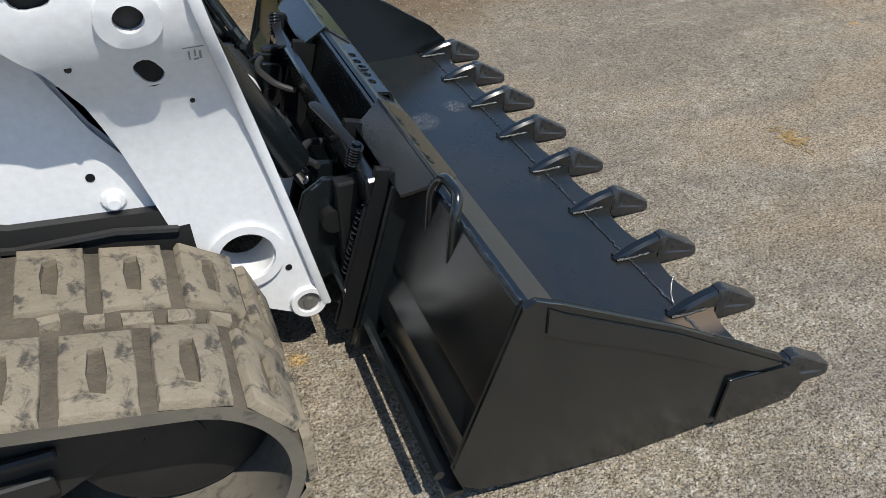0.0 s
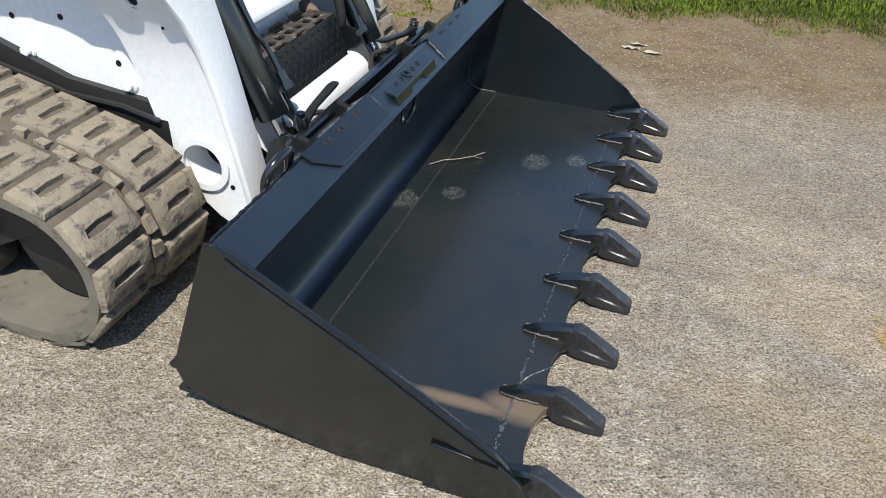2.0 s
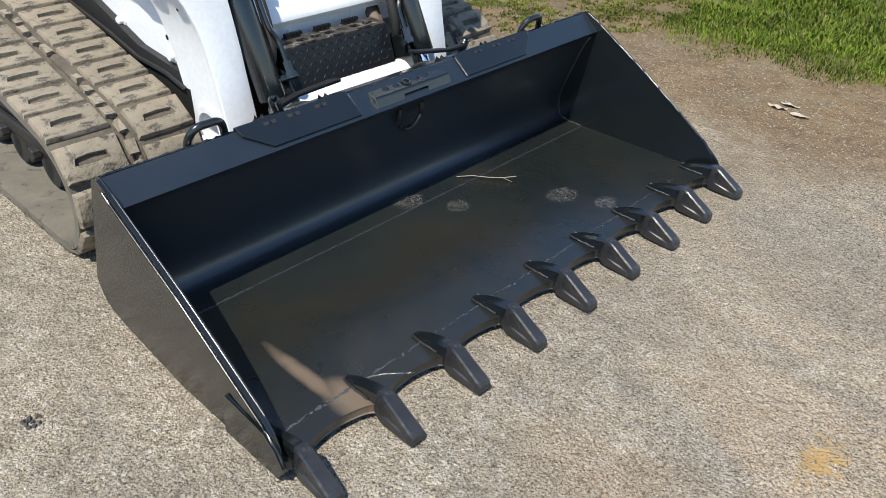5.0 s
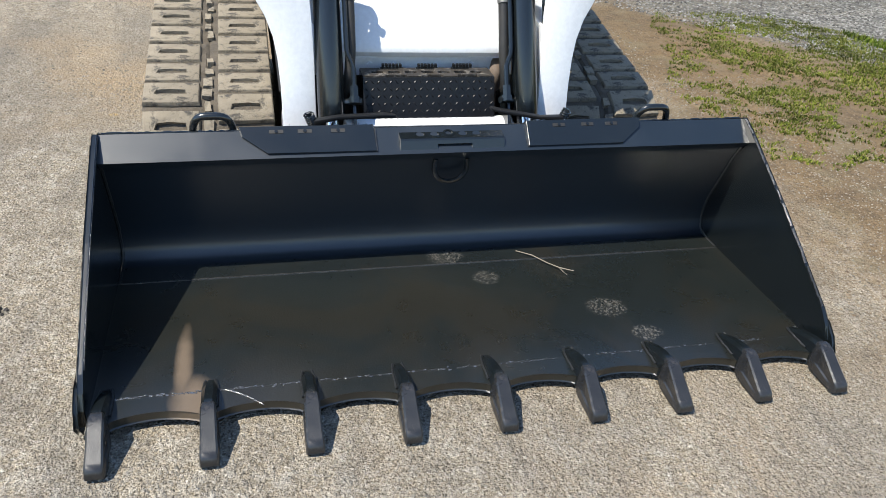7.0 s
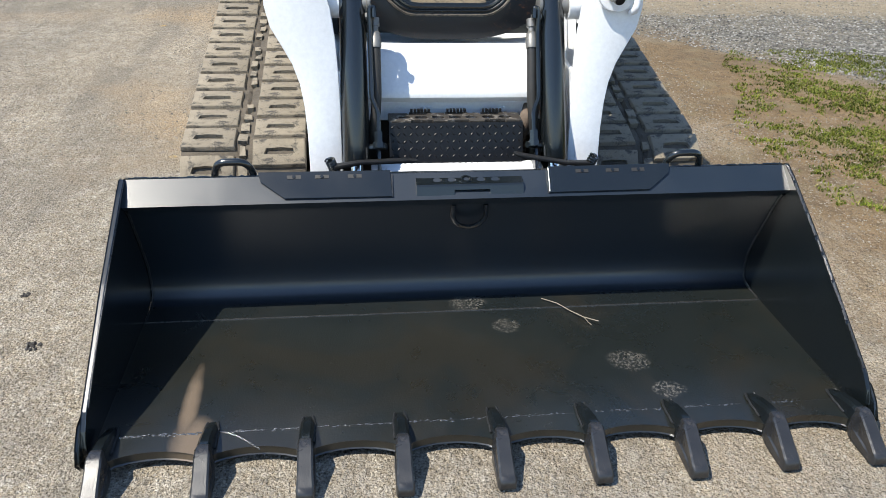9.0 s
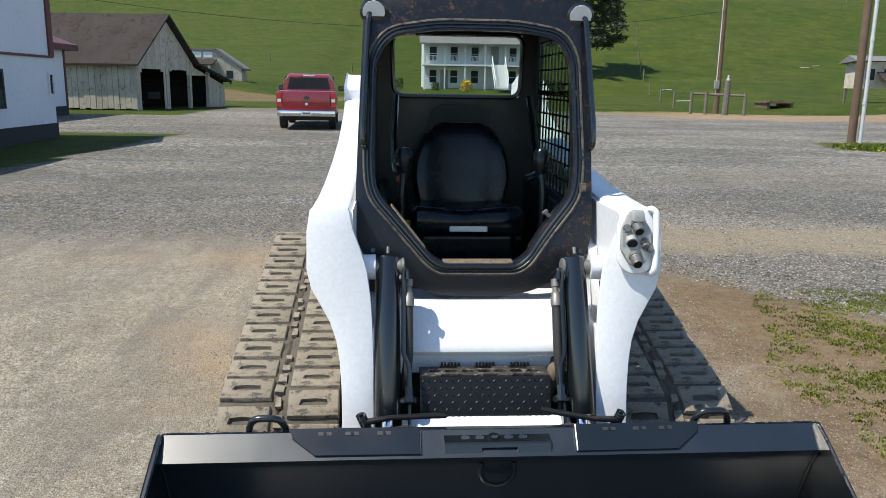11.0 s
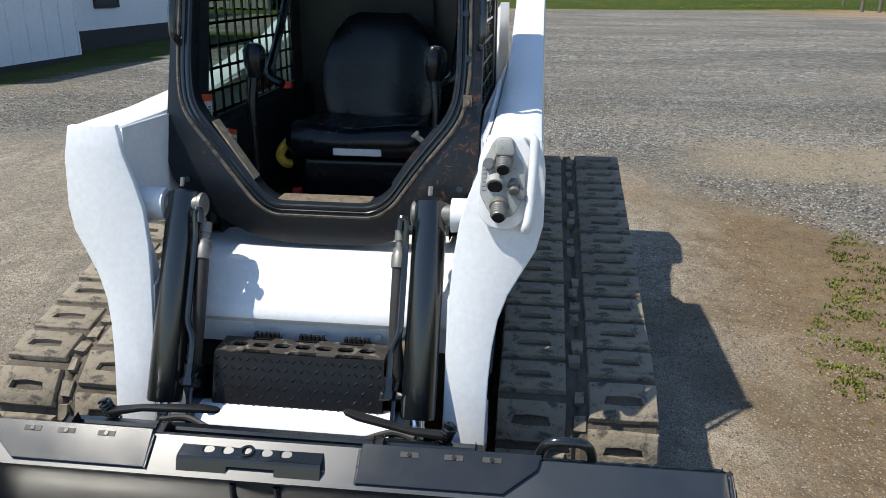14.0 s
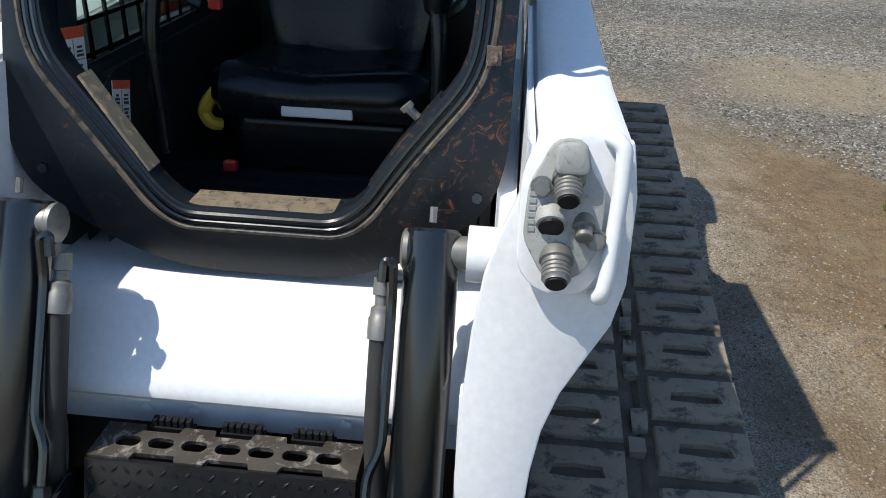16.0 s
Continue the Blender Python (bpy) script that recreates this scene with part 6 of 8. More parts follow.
    green = mix(nt, ramp(nt, n_small, [(0.40, 0.0), (0.70, 0.7)]), green, dirt)
    near_grass = soft(lin((Y, 1.0), (X, -0.18), (n_mid, 1.4), (n_small, 0.9)), 5.6, 6.1)
    near_grass = maths(nt, "MULTIPLY", near_grass, soft(lin((X, 1.0), (n_mid, 1.0)), -0.2, 0.8))
    near_grass = maths(nt, "MULTIPLY", near_grass, soft(lin((X, 0.66), (Y, -1.0), (n_small, 0.8)), -6.6, -5.8))
    n_tuft = noise_tex(nt, coords(nt, (1.0, 1.0, 1.0), True), 0.7, 9, 0.8, 0.3)
    green_far = mix(nt, ramp(nt, n_big, [(0.35, 0.0), (0.65, 1.0)]), (0.034, 0.058, 0.006), (0.066, 0.084, 0.009))
    green_far = mix(nt, ramp(nt, noise_tex(nt, coords(nt, (0.20, 0.10, 1.0), True), 1.0, 7, 0.72, 0.5), [(0.44, 0.0), (0.62, 0.75)]), green_far, (0.076, 0.080, 0.016))
    green_far = mix(nt, ramp(nt, n_tuft, [(0.42, 0.65), (0.58, 0.0)]), green_far, (0.022, 0.045, 0.006))
    green_far = mix(nt, ramp(nt, noise_tex(nt, coords(nt, (0.6, 0.12, 1.0), True), 0.5, 8, 0.8, 0.4), [(0.64, 0.0), (0.74, 0.5)]), green_far, (0.17, 0.15, 0.05))
    far = soft(lin((X, -1.0), (Y, -0.02), (n_big, 3.0), (n_mid, 1.5), (n_small, 0.8)), 44.2, 45.4)
    ragged = lin((n_mid, 1.2), (n_small, 0.6))
    left = maths(nt, "MULTIPLY", maths(nt, "MULTIPLY", soft(lin((Y, -1.0), (X, -0.06), (ragged, 1.0)), 6.6, 7.1), soft(lin((X, -1.0)), 7.0, 9.0)), soft(lin((X, 1.0), (ragged, 1.5)), -19.6, -18.4))
    left_far = maths(nt, "MULTIPLY", soft(lin((X, -1.0), (ragged, 1.0)), 32.0, 33.0), soft(lin((Y, -1.0), (ragged, 1.0)), 8.6, 9.4))
    left = maths(nt, "MAXIMUM", left, left_far)
    px = maths(nt, "MULTIPLY", maths(nt, "ADD", X, 18.0), 0.75)
    py = maths(nt, "SUBTRACT", Y, 16.0)
    isl = soft(maths(nt, "SUBTRACT", lin((n_mid, 1.2)), maths(nt, "SQRT", maths(nt, "ADD", maths(nt, "MULTIPLY", px, px), maths(nt, "MULTIPLY", maths(nt, "MULTIPLY", py, py), 0.45)))), -0.75, -0.55)
    # an orange earth track along the meadow's foot
    t_mid = lin((X, 1.0), (Y, 0.55), (n_big, 5.0), (n_mid, 3.0))
    trk = maths(nt, "MULTIPLY", soft(lin((X, -1.0), (n_big, 6.0), (n_mid, 3.0)), 36.5, 41.0), soft(lin((Y, 1.0), (n_mid, 5.0), (n_big, 4.0)), 17.0, 24.0))
    rutted = noise_tex(nt, warped(coords(nt, (1.4, 0.12, 1.0), True), 0.8), 0.9, 5, 0.65, 0.4)
    base = mix(nt, maths(nt, "MULTIPLY", trk, ramp(nt, rutted, [(0.35, 0.35), (0.6, 0.95)])), base, mix(nt, n_small, (0.27, 0.165, 0.085), (0.36, 0.25, 0.15)))
    ypatch = maths(nt, "MULTIPLY", soft(lin((X, -1.0), (n_mid, 2.0)), 40.5, 42.5), soft(lin((Y, -1.0), (n_mid, 2.0)), -19.5, -17.5))
    base = mix(nt, maths(nt, "MULTIPLY", ypatch, 0.6), base, (0.20, 0.165, 0.045))
    trk2 = maths(nt, "MULTIPLY", soft(lin((X, -1.0), (n_mid, 1.0)), 52.0, 53.0), soft(lin((X, 1.0), (n_mid, 1.0)), -57.5, -56.5))
    trk2 = maths(nt, "MULTIPLY", trk2, soft(lin((Y, -1.0)), -2.0, 4.0))
    col = mix(nt, maths(nt, "MAXIMUM", maths(nt, "MULTIPLY", near_grass, 0.85), isl), base, green)
    col = mix(nt, maths(nt, "MAXIMUM", far, left), col, green_far)
    col = mix(nt, maths(nt, "MULTIPLY", trk2, 0.8), col, dirt)
    nt.links.new(col, b.inputs["Base Color"])
    b.inputs["Roughness"].default_value = 0.95
    b.inputs["Specular IOR Level"].default_value = 0.15
    coarse = maths(nt, "MAXIMUM", far_lot, right_lot)
    h = lin((v1.outputs["Distance"], -0.35), (n_fine, 0.9), (n_small, 0.9), (v2.outputs["Distance"], -0.30), (maths(nt, "MULTIPLY", v3.outputs["Distance"], coarse), -1.6), (lump, 1.5), (mott, 1.2), (n_tuft, 2.0))
    bump(nt, b, h, 0.95, 0.0112)
    return m


me.materials.append(ground_mat())
ground = new("ground", me)
tagged(ground, label="pale gravel yard with earth and meadow rising to a hill", category="ground", kind="structure")


def blades(name, spots, label, colours, seed, broad=1.0):
    """Many bent grass blades as one thing; spots: x, y, z, height."""
    rng = np.random.default_rng(seed)
    n = len(spots)
    x, y, z, h = (np.array(c) for c in zip(*spots))
    a = rng.uniform(0, 2 * np.pi, n)
    lean = rng.uniform(0.15, 0.75, n) * h * broad
    w = (h * rng.uniform(0.04, 0.08, n) + 0.0014) * broad
    dx, dy = np.cos(a), np.sin(a)
    V = np.zeros((n, 5, 3))
    for k, (t, ww) in enumerate(((0.0, 1.0), (0.0, -1.0), (0.55, 0.8), (0.55, -0.8), (1.0, 0.0))):
        V[:, k, 0] = x + dx * lean * t * t - dy * w * ww
        V[:, k, 1] = y + dy * lean * t * t + dx * w * ww
        V[:, k, 2] = z + h * t * (1 - 0.25 * t) - (0.004 if t == 0 else 0)
    base = np.arange(n)[:, None] * 5
    F = [tuple(f) for f in np.concatenate([base + np.array([[0, 1, 3, 2]])]).tolist()] + [tuple(f) for f in (base + np.array([[2, 3, 4]])).tolist()]
    mesh = bpy.data.meshes.new(name)
    mesh.from_pydata(V.reshape(-1, 3).tolist(), [], F)
    m, nt, b = mat_new(name + "_blades")
    rnd = nt.nodes.new("ShaderNodeNewGeometry").outputs["Random Per Island"]
    where = coords(nt, 1.0, True)
    patch = ramp(nt, noise_tex(nt, where, 1.7, 4, 0.6), [(0.35, 0.55), (0.65, 1.25)])
    nt.links.new(mix(nt, 1.0, ramp(nt, rnd, colours), patch, "MULTIPLY"), b.inputs["Base Color"])
    b.inputs["Roughness"].default_value = 0.6
    b.inputs["Specular IOR Level"].default_value = 0.15
    b.inputs["Subsurface Weight"].default_value = 0.0
    mesh.materials.append(m)
    ob = new(name, mesh)
    return tagged(ob, label=label, category="grass", kind="stuff")


def z_at(x, y):
    n = noise.noise((x * 0.8, y * 0.8, 0)) * 0.008 + noise.noise((x * 0.09, y * 0.09, 3)) * (0.03 if x > -44 else 0.35)
    keep = min(1.0, max(0.0, (math.hypot(x - 0.2, y - 1.9) - 1.7) / 2.5))
    return ground_z(x, y) + n * keep


GREENS = [(0.0, (0.032, 0.062, 0.005)), (0.40, (0.078, 0.124, 0.009)), (0.8, (0.155, 0.195, 0.018)), (0.94, (0.14, 0.145, 0.036)), (1.0, (0.25, 0.21, 0.10))]
WEED_GREENS = [(0.0, (0.050, 0.072, 0.009)), (0.35, (0.098, 0.122, 0.015)), (0.75, (0.165, 0.188, 0.024)), (0.92, (0.20, 0.180, 0.055)), (1.0, (0.28, 0.23, 0.11))]
rnd = random.Random(77)
spots, weeds = [], []
for k in range(640000):
    x, y = rnd.uniform(-3.6, 6.0), 3.5 + abs(rnd.gauss(0, 2.6))
    if y > 7.6 + 0.62 * x:
        continue
    f = noise.noise((x * 1.3, y * 1.3, 7)) * 0.8 + noise.noise((x * 4, y * 4, 1)) * 0.7
    f2 = noise.noise((x * 2.4, y * 2.4, 17)) + 0.8 * noise.noise((x * 7, y * 7, 3))
    if x > -0.1 - 0.4 * f or y > 5.9 + 0.5 * f:
        # a close sward behind a ragged bare edge
        edge = 4.32 + 0.16 * x if x < 2.5 else 4.72
        if x < 0.5:
            edge += 0.35 * min(1.3, 0.5 - x)
        dens = min(1.0, max(0.0, (y - edge) / 0.45 + 0.75 * f2))
        if y < edge:
            dens *= 0.22 + 0.5 * max(0.0, f2) * max(0.0, 1 - (edge - y) / 0.5)
        tall = 0.016 + 0.036 * min(1.0, max(0.0, (y - edge) / 0.8)) * (0.75 + 0.6 * max(-0.6, f + 0.4 * f2))
        if len(spots) < 150000 and rnd.random() < dens:
            spots.append((x, y, z_at(x, y), rnd.uniform(0.45, 1.35) * tall))
    else:
        # low creeping weeds in broken mats on bare earth
        f3 = noise.noise((x * 15, y * 15, 5)) + 0.6 * noise.noise((x * 34, y * 34, 8))
        low = 3.85 + 0.42 * max(0.0, -x - 1.3) - 0.1 * f
        dens = (f2 * 0.9 + f * 0.5 + f3 * 0.9 + 0.36 + 0.36 * min(1.2, max(-1.0, y - low - 0.75))) * 0.9
        if y < low:
            dens = 0.0
        if x < -2.8:
            dens *= max(0.0, 1 + (x + 2.8) / 0.4)
        if rnd.random() < dens:
            weeds.append((x, y, z_at(x, y), rnd.uniform(0.5, 1.3) * 0.018))
blades("grass", spots, "short bright spring grass along the edge of the yard", GREENS, 1)
blades("weeds", weeds, "low creeping yellow-green weeds on bare earth", WEED_GREENS, 4, 1.5)
spots = []
for k in range(4200):
    a, r = rnd.uniform(0, 6.283), math.sqrt(rnd.random())
    x, y = -17.9 + 1.2 * r * math.cos(a), 16.0 + 2.1 * r * math.sin(a)
    spots.append((x, y, z_at(x, y), rnd.uniform(0.06, 0.2)))
for k in range(5000):
    x = -43.9 - abs(rnd.gauss(0, 2.2)) + 0.7 * math.sin(0.9 * k) * rnd.random()
    y = rnd.uniform(2, 38)
    spots.append((x, y, z_at(x, y), rnd.uniform(0.04, 0.12)))
blades("tufted_grass", spots, "rough green grass round the posts", GREENS, 2)

def dandelions(n, seed):
    """Small yellow flower heads as rings of petals on the grass."""
    rng = random.Random(seed)
    bm = B()
    for k in range(n):
        if k < 34:
            cx, cy = rng.choice(((-15.6, 13.6), (-17.2, 15.6), (-16.6, 17.2)))
            x, y, up = cx + rng.gauss(0, 0.35), cy + rng.gauss(0, 0.4), 0.14
        else:
            x, y, up = -44.5 - abs(rng.gauss(0, 3.0)), rng.uniform(6, 40), 0.12
        z = z_at(x, y) + up
        r = rng.uniform(0.025, 0.045)
        mid = bm.verts.new((x, y, z + 0.012))
        ring = [bm.verts.new((x + r * math.cos(a * 1.0472), y + r * math.sin(a * 1.0472), z)) for a in range(6)]
        for a in range(6):
            bm.faces.new((ring[a], ring[(a + 1) % 6], mid))
    ob = part("dandelion_bloom", bm, surface("yellow_petal", (0.75, 0.52, 0.02), (0.62, 0.40, 0.02), 0.7))
    tagged(ob, label="yellow dandelion blooms dotted in the grass", category="flower", kind="stuff")


dandelions(90, 91)

# loose stones, dry scraps
def pebbles(name, n, area, size, seed, colours, label):
    rng = random.Random(seed)
    V, F = [], []
    for k in range(n):
        x, y = area(rng)
        r = size * rng.uniform(0.5, 1.0) ** 2
        z = z_at(x, y) + r * 0.15
        a = rng.uniform(0, 6.28)
        i0 = len(V)
        sq = rng.uniform(0.45, 0.8)
        for q in range(5):
            b = a + q * 1.2566 + rng.uniform(-0.2, 0.2)
            rr = r * rng.uniform(0.7, 1.15)
            V.append((x + rr * math.cos(b), y + rr * math.sin(b), z + rng.uniform(-0.2, 0.1) * r))
        V.append((x + rng.uniform(-0.2, 0.2) * r, y + rng.uniform(-0.2, 0.2) * r, z + r * sq))
        for q in range(5):
            F.append((i0 + q, i0 + (q + 1) % 5, i0 + 5))
    mesh = bpy.data.meshes.new(name)
    mesh.from_pydata(V, [], F)
    m, nt, b = mat_new(name + "_stone")
    rnd_i = nt.nodes.new("ShaderNodeNewGeometry").outputs["Random Per Island"]
    nt.links.new(ramp(nt, rnd_i, colours), b.inputs["Base Color"])
    b.inputs["Roughness"].default_value = 0.9
    mesh.materials.append(m)
    return tagged(new(name, mesh), label=label, category="gravel", kind="stuff")


CHIPS = [(0.0, (0.13, 0.115, 0.094)), (0.5, (0.225, 0.198, 0.156)), (1.0, (0.29, 0.262, 0.212))]
pebbles("stone_chips", 64000, lambda r: (r.uniform(-1.5, 3.6), r.uniform(-0.9, 4.6)), 0.0062, 5, CHIPS, "small loose stone chips on the yard")
pebbles("grit", 34000, lambda r: (r.uniform(-5.4, -1.0), -3.4 + 7.4 * r.random()), 0.0085, 25, [(0.0, (0.075, 0.066, 0.053)), (0.6, (0.20, 0.178, 0.142)), (1.0, (0.29, 0.262, 0.215))], "scattered grit and small stones on the worn yard")
GREYS = [(0.0, (0.030, 0.029, 0.026)), (0.45, (0.13, 0.126, 0.114)), (1.0, (0.31, 0.30, 0.272))]


def gravel_spot(r):
    """A place on the coarse gravel behind and beside the machine, clear of the earth strip."""
    while True:
        d, a = 4.5 + 15 * r.random() ** 1.5, r.uniform(-0.78, 0.78)
        x, y = 2.4 - d * math.cos(a), 2.0 + d * math.sin(a)
        if y < -4.6 and x < -8.5:
            continue
        if x < -5.3 + 0.3 * math.sin(3 * y) or (y > 3.9 and -0.62 * x + 0.75 * y > 5.3):
            if -5.8 < x < -4.5 and y > 3.6 and r.random() < 0.8:
                continue
            return x, y


pebbles("loose_gravel", 80000, gravel_spot, 0.015, 6, GREYS, "loose grey gravel of the farther yard")
DIRT = [(0.0, (0.09, 0.062, 0.037)), (0.6, (0.17, 0.124, 0.078)), (1.0, (0.235, 0.185, 0.125))]
pebbles("earth_crumbs", 7000, lambda r: (r.uniform(-2.6, 3.0), 3.3 + 1.5 * r.random()), 0.009, 16, DIRT, "loose earth crumbs and small stones beside the grass")


def clod(x, y, r, seed, mat, name, label, category):
    rng = random.Random(seed)
    bm = B()
    for k in range(11):
        bmesh.ops.create_icosphere(bm, subdivisions=1, radius=r * rng.uniform(0.25, 0.5), matrix=Matrix.Translation((x + rng.uniform(-r, r), y + rng.uniform(-r, r), z_at(x, y) + r * 0.15)))
    for v in bm.verts:
        v.co += Vector((rng.uniform(-1, 1), rng.uniform(-1, 1), rng.uniform(-1, 1))) * r * 0.16
    return tagged(part(name, bm, mat), label=label, category=category)


dark_clod = surface("dark_mud", (0.035, 0.032, 0.03), (0.06, 0.055, 0.05), 0.9, fine=90)
clod(0.622, 0.588, 0.018, 1, dark_clod, "mud_clod", "small black clod of mud on the yard", "clod")
clod(0.30, 0.46, 0.013, 2, dark_clod, "mud_clod", "small black clod of mud on the yard", "clod")
# a trodden wisp of ochre straw
rng = random.Random(63)
bm = B()
for k in range(70):
    x, y, a = 2.09 + rng.gauss(0, 0.020), 1.865 + rng.gauss(0, 0.038), rng.uniform(0, 3.14)
    z = z_at(x, y) + rng.uniform(0.001, 0.006)
    m = Matrix.Translation((x, y, z)) @ Matrix.Rotation(a, 4, "Z") @ Matrix.Rotation(rng.uniform(-0.12, 0.12), 4, "Y")
    box(bm, -rng.uniform(0.008, 0.022), rng.uniform(0.008, 0.022), -0.0013, 0.0013, -0.001, 0.001, m)
tagged(part("straw_wisp", bm, surface("ochre_straw", (0.42, 0.29, 0.12), (0.30, 0.19, 0.07), 0.85, fine=120)), label="small trodden wisp of ochre straw on the yard", category="straw")
scrap = surface("dry_leaf", (0.42, 0.36, 0.27), (0.33, 0.27, 0.19), 0.85, fine=90)
for i, (x, y) in enumerate(((1.066, 4.0), (1.19, 3.97), (1.10, 4.07))):
    bm = B()
    rng = random.Random(40 + i)
    z = z_at(x, y) + 0.004
    loops = []
    for k in range(6):
        t = k / 5
        w = 0.019 * math.sin(math.pi * min(0.97, t + 0.03))
        loops.append([(x - 0.05 + 0.10 * t, y - w, z + 0.014 * rng.random()), (x - 0.05 + 0.10 * t, y, z + 0.006), (x - 0.05 + 0.10 * t, y + w, z + 0.014 * rng.random()), (x - 0.05 + 0.10 * t, y, z + 0.004)])
    loft(bm, loops)
    tagged(part("dry_leaf", bm, scrap), label="curled pale dry leaf on the bare earth", category="leaf")


# ---- the farm beyond the yard ----
M["barn_wall"] = surface("weathered_white_boards", (0.50, 0.455, 0.375), (0.37, 0.325, 0.25), 0.85, scale=1.6, fine=30, bump_s=0.4, c3=(0.24, 0.20, 0.14), c3_at=0.60, island=0.10)
M["barn_roof"] = surface("brown_grey_roofing", (0.038, 0.033, 0.030), (0.062, 0.054, 0.049), 0.85, scale=0.8, fine=14, bump_s=0.4, spec=0.05, c3=(0.040, 0.030, 0.025), c3_at=0.58)
M["dark_inside"] = surface("dark_boards", (0.020, 0.018, 0.016), (0.035, 0.03, 0.026), 0.9)
M["house_white"] = surface("white_siding", (0.70, 0.71, 0.72), (0.60, 0.61, 0.62), 0.6, scale=0.6, fine=10, bump_s=0.1)
M["shed_wall"] = surface("old_cream_boards", (0.46, 0.42, 0.34), (0.33, 0.30, 0.24), 0.85, scale=1.2, fine=20, bump_s=0.3, c3=(0.12, 0.11, 0.10), c3_at=0.62)
M["metal_white"] = surface("white_metal_siding", (0.66, 0.70, 0.74), (0.58, 0.62, 0.67), 0.5, scale=0.5, fine=8, bump_s=0.1)
M["dark_red"] = surface("dark_red_trim", (0.085, 0.020, 0.020), (0.12, 0.03, 0.03), 0.5)
M["black_base"] = surface("black_footing", (0.015, 0.015, 0.017), (0.03, 0.03, 0.032), 0.8)
M["pane"] = surface("dark_window_pane", (0.02, 0.025, 0.03), (0.035, 0.04, 0.045), 0.5, bump_s=0.0, spec=0.08)
M["grey_roof"] = surface("grey_shingle_roof", (0.13, 0.13, 0.135), (0.19, 0.19, 0.19), 0.85, scale=0.7, fine=12, spec=0.05)
M["pole_wood"] = surface("brown_pole_wood", (0.165, 0.105, 0.060), (0.082, 0.054, 0.034), 0.85, scale=2.0, fine=40, bump_s=0.5)
M["post_wood"] = surface("grey_post_wood", (0.175, 0.158, 0.120), (0.105, 0.094, 0.070), 0.9, scale=4.0, fine=40, bump_s=0.5)
M["pvc"] = surface("white_conduit", (0.62, 0.62, 0.60), (0.5, 0.5, 0.48), 0.5)
M["truck_red"] = surface("red_car_paint", (0.27, 0.006, 0.016), (0.21, 0.005, 0.012), 0.22, scale=1.0, bump_s=0.0, coat=0.7)
M["tail_red"] = surface("tail_lamp_red", (0.42, 0.03, 0.025), (0.3, 0.02, 0.02), 0.2, bump_s=0.0)
M["tyre"] = surface("tyre_rubber", (0.018, 0.018, 0.018), (0.035, 0.034, 0.032), 0.85)
M["bush"] = surface("dark_hedge", (0.030, 0.050, 0.014), (0.055, 0.085, 0.022), 0.8, scale=3, fine=20, island=0.35)
M["bush_yellow"] = surface("yellow_blossom", (0.60, 0.42, 0.02), (0.45, 0.33, 0.03), 0.8, island=0.3)
M["needles"] = surface("conifer_needles", (0.022, 0.040, 0.016), (0.045, 0.070, 0.026), 0.8, scale=2, fine=20, island=0.4)
M["bark"] = surface("dark_bark", (0.060, 0.048, 0.038), (0.035, 0.03, 0.025), 0.95, scale=3, fine=25, bump_s=0.8)


def quad_box(bm, base, z0, z1):
    """An upright block over a four-cornered footprint."""
    loft(bm, [[(x, y, z0) for x, y in base], [(x, y, z1) for x, y in base]])


# white metal building beside the yard
NEAR_THINGS = set(scene.objects)
wb = thing("white_building", (-15.0, -7.4, 0.04), label="tall white metal building with black footing and red trim", category="building")
bm = B()
prism(bm, [(-3.2, -0.2), (-3.2, 4.55), (-1.2, 5.5), (3.4, 3.5), (9.0, 3.1), (9.0, -0.2)], "y", -9.0, 0.0)
part("wall", bm, M["metal_white"], wb)
bm = B()
box(bm, -3.22, 9.02, -9.0, 0.03, -0.2, 0.42)
part("footing", bm, M["black_base"], wb)
bm = B()
box(bm, -3.22, 9.0, 0.0, 0.045, 2.13, 2.19)
part("band", bm, M["dark_red"], wb)
bm = B()
box(bm, -3.26, -3.02, -0.2, 0.05, 2.16, 4.5)
part("corner_trim", bm, M["dark_red"], wb)
bm = B()
prism(bm, [(-3.3, 4.52), (-3.3, 4.66), (-1.2, 5.63), (3.4, 3.63), (9.1, 3.23), (9.1, 3.1), (3.4, 3.5), (-1.2, 5.5)], "y", -9.1, 0.04)
part("roof", bm, M["dark_red"], wb)
bm = B()
ring_plate(bm, [(-0.55, 0.88), (0.46, 0.88), (0.46, 1.80), (-0.55, 1.80)], [(-0.47, 0.96), (0.38, 0.96), (0.38, 1.72), (-0.47, 1.72)], "y", 0.0, 0.05)
win = part("window", bm, M["black_base"], wb)
bm = B()
box(bm, -0.48, 0.39, 0.005, 0.015, 0.95, 1.73)
part("pane", bm, M["pane"], win)
bm = B()
box(bm, -0.47, 0.38, 0.015, 0.030, 0.96, 1.33)
part("sash", bm, M["headrest_grey"], win, "grey lower sash")
bm = B()
ring_plate(bm, [(-3.15, 1.15), (-2.85, 1.15), (-2.85, 1.75), (-3.15, 1.75)], [(-3.10, 1.20), (-2.90, 1.20), (-2.90, 1.70), (-3.10, 1.70)], "y", 0.0, 0.05)
win = part("window", bm, M["house_white"], wb)
bm = B()
box(bm, -3.11, -2.89, 0.005, 0.015, 1.19, 1.71)
part("pane", bm, M["pane"], win)
bm = B()
prism(bm, [(0.35, -0.6), (0.35, 0.0), (0.15, 0.55), (-0.2, 0.55)], "x", 0.2, 4.0)
for v in bm.verts:
    v.co.z += 2.5
part("eave_hood", bm, M["dark_red"], wb)
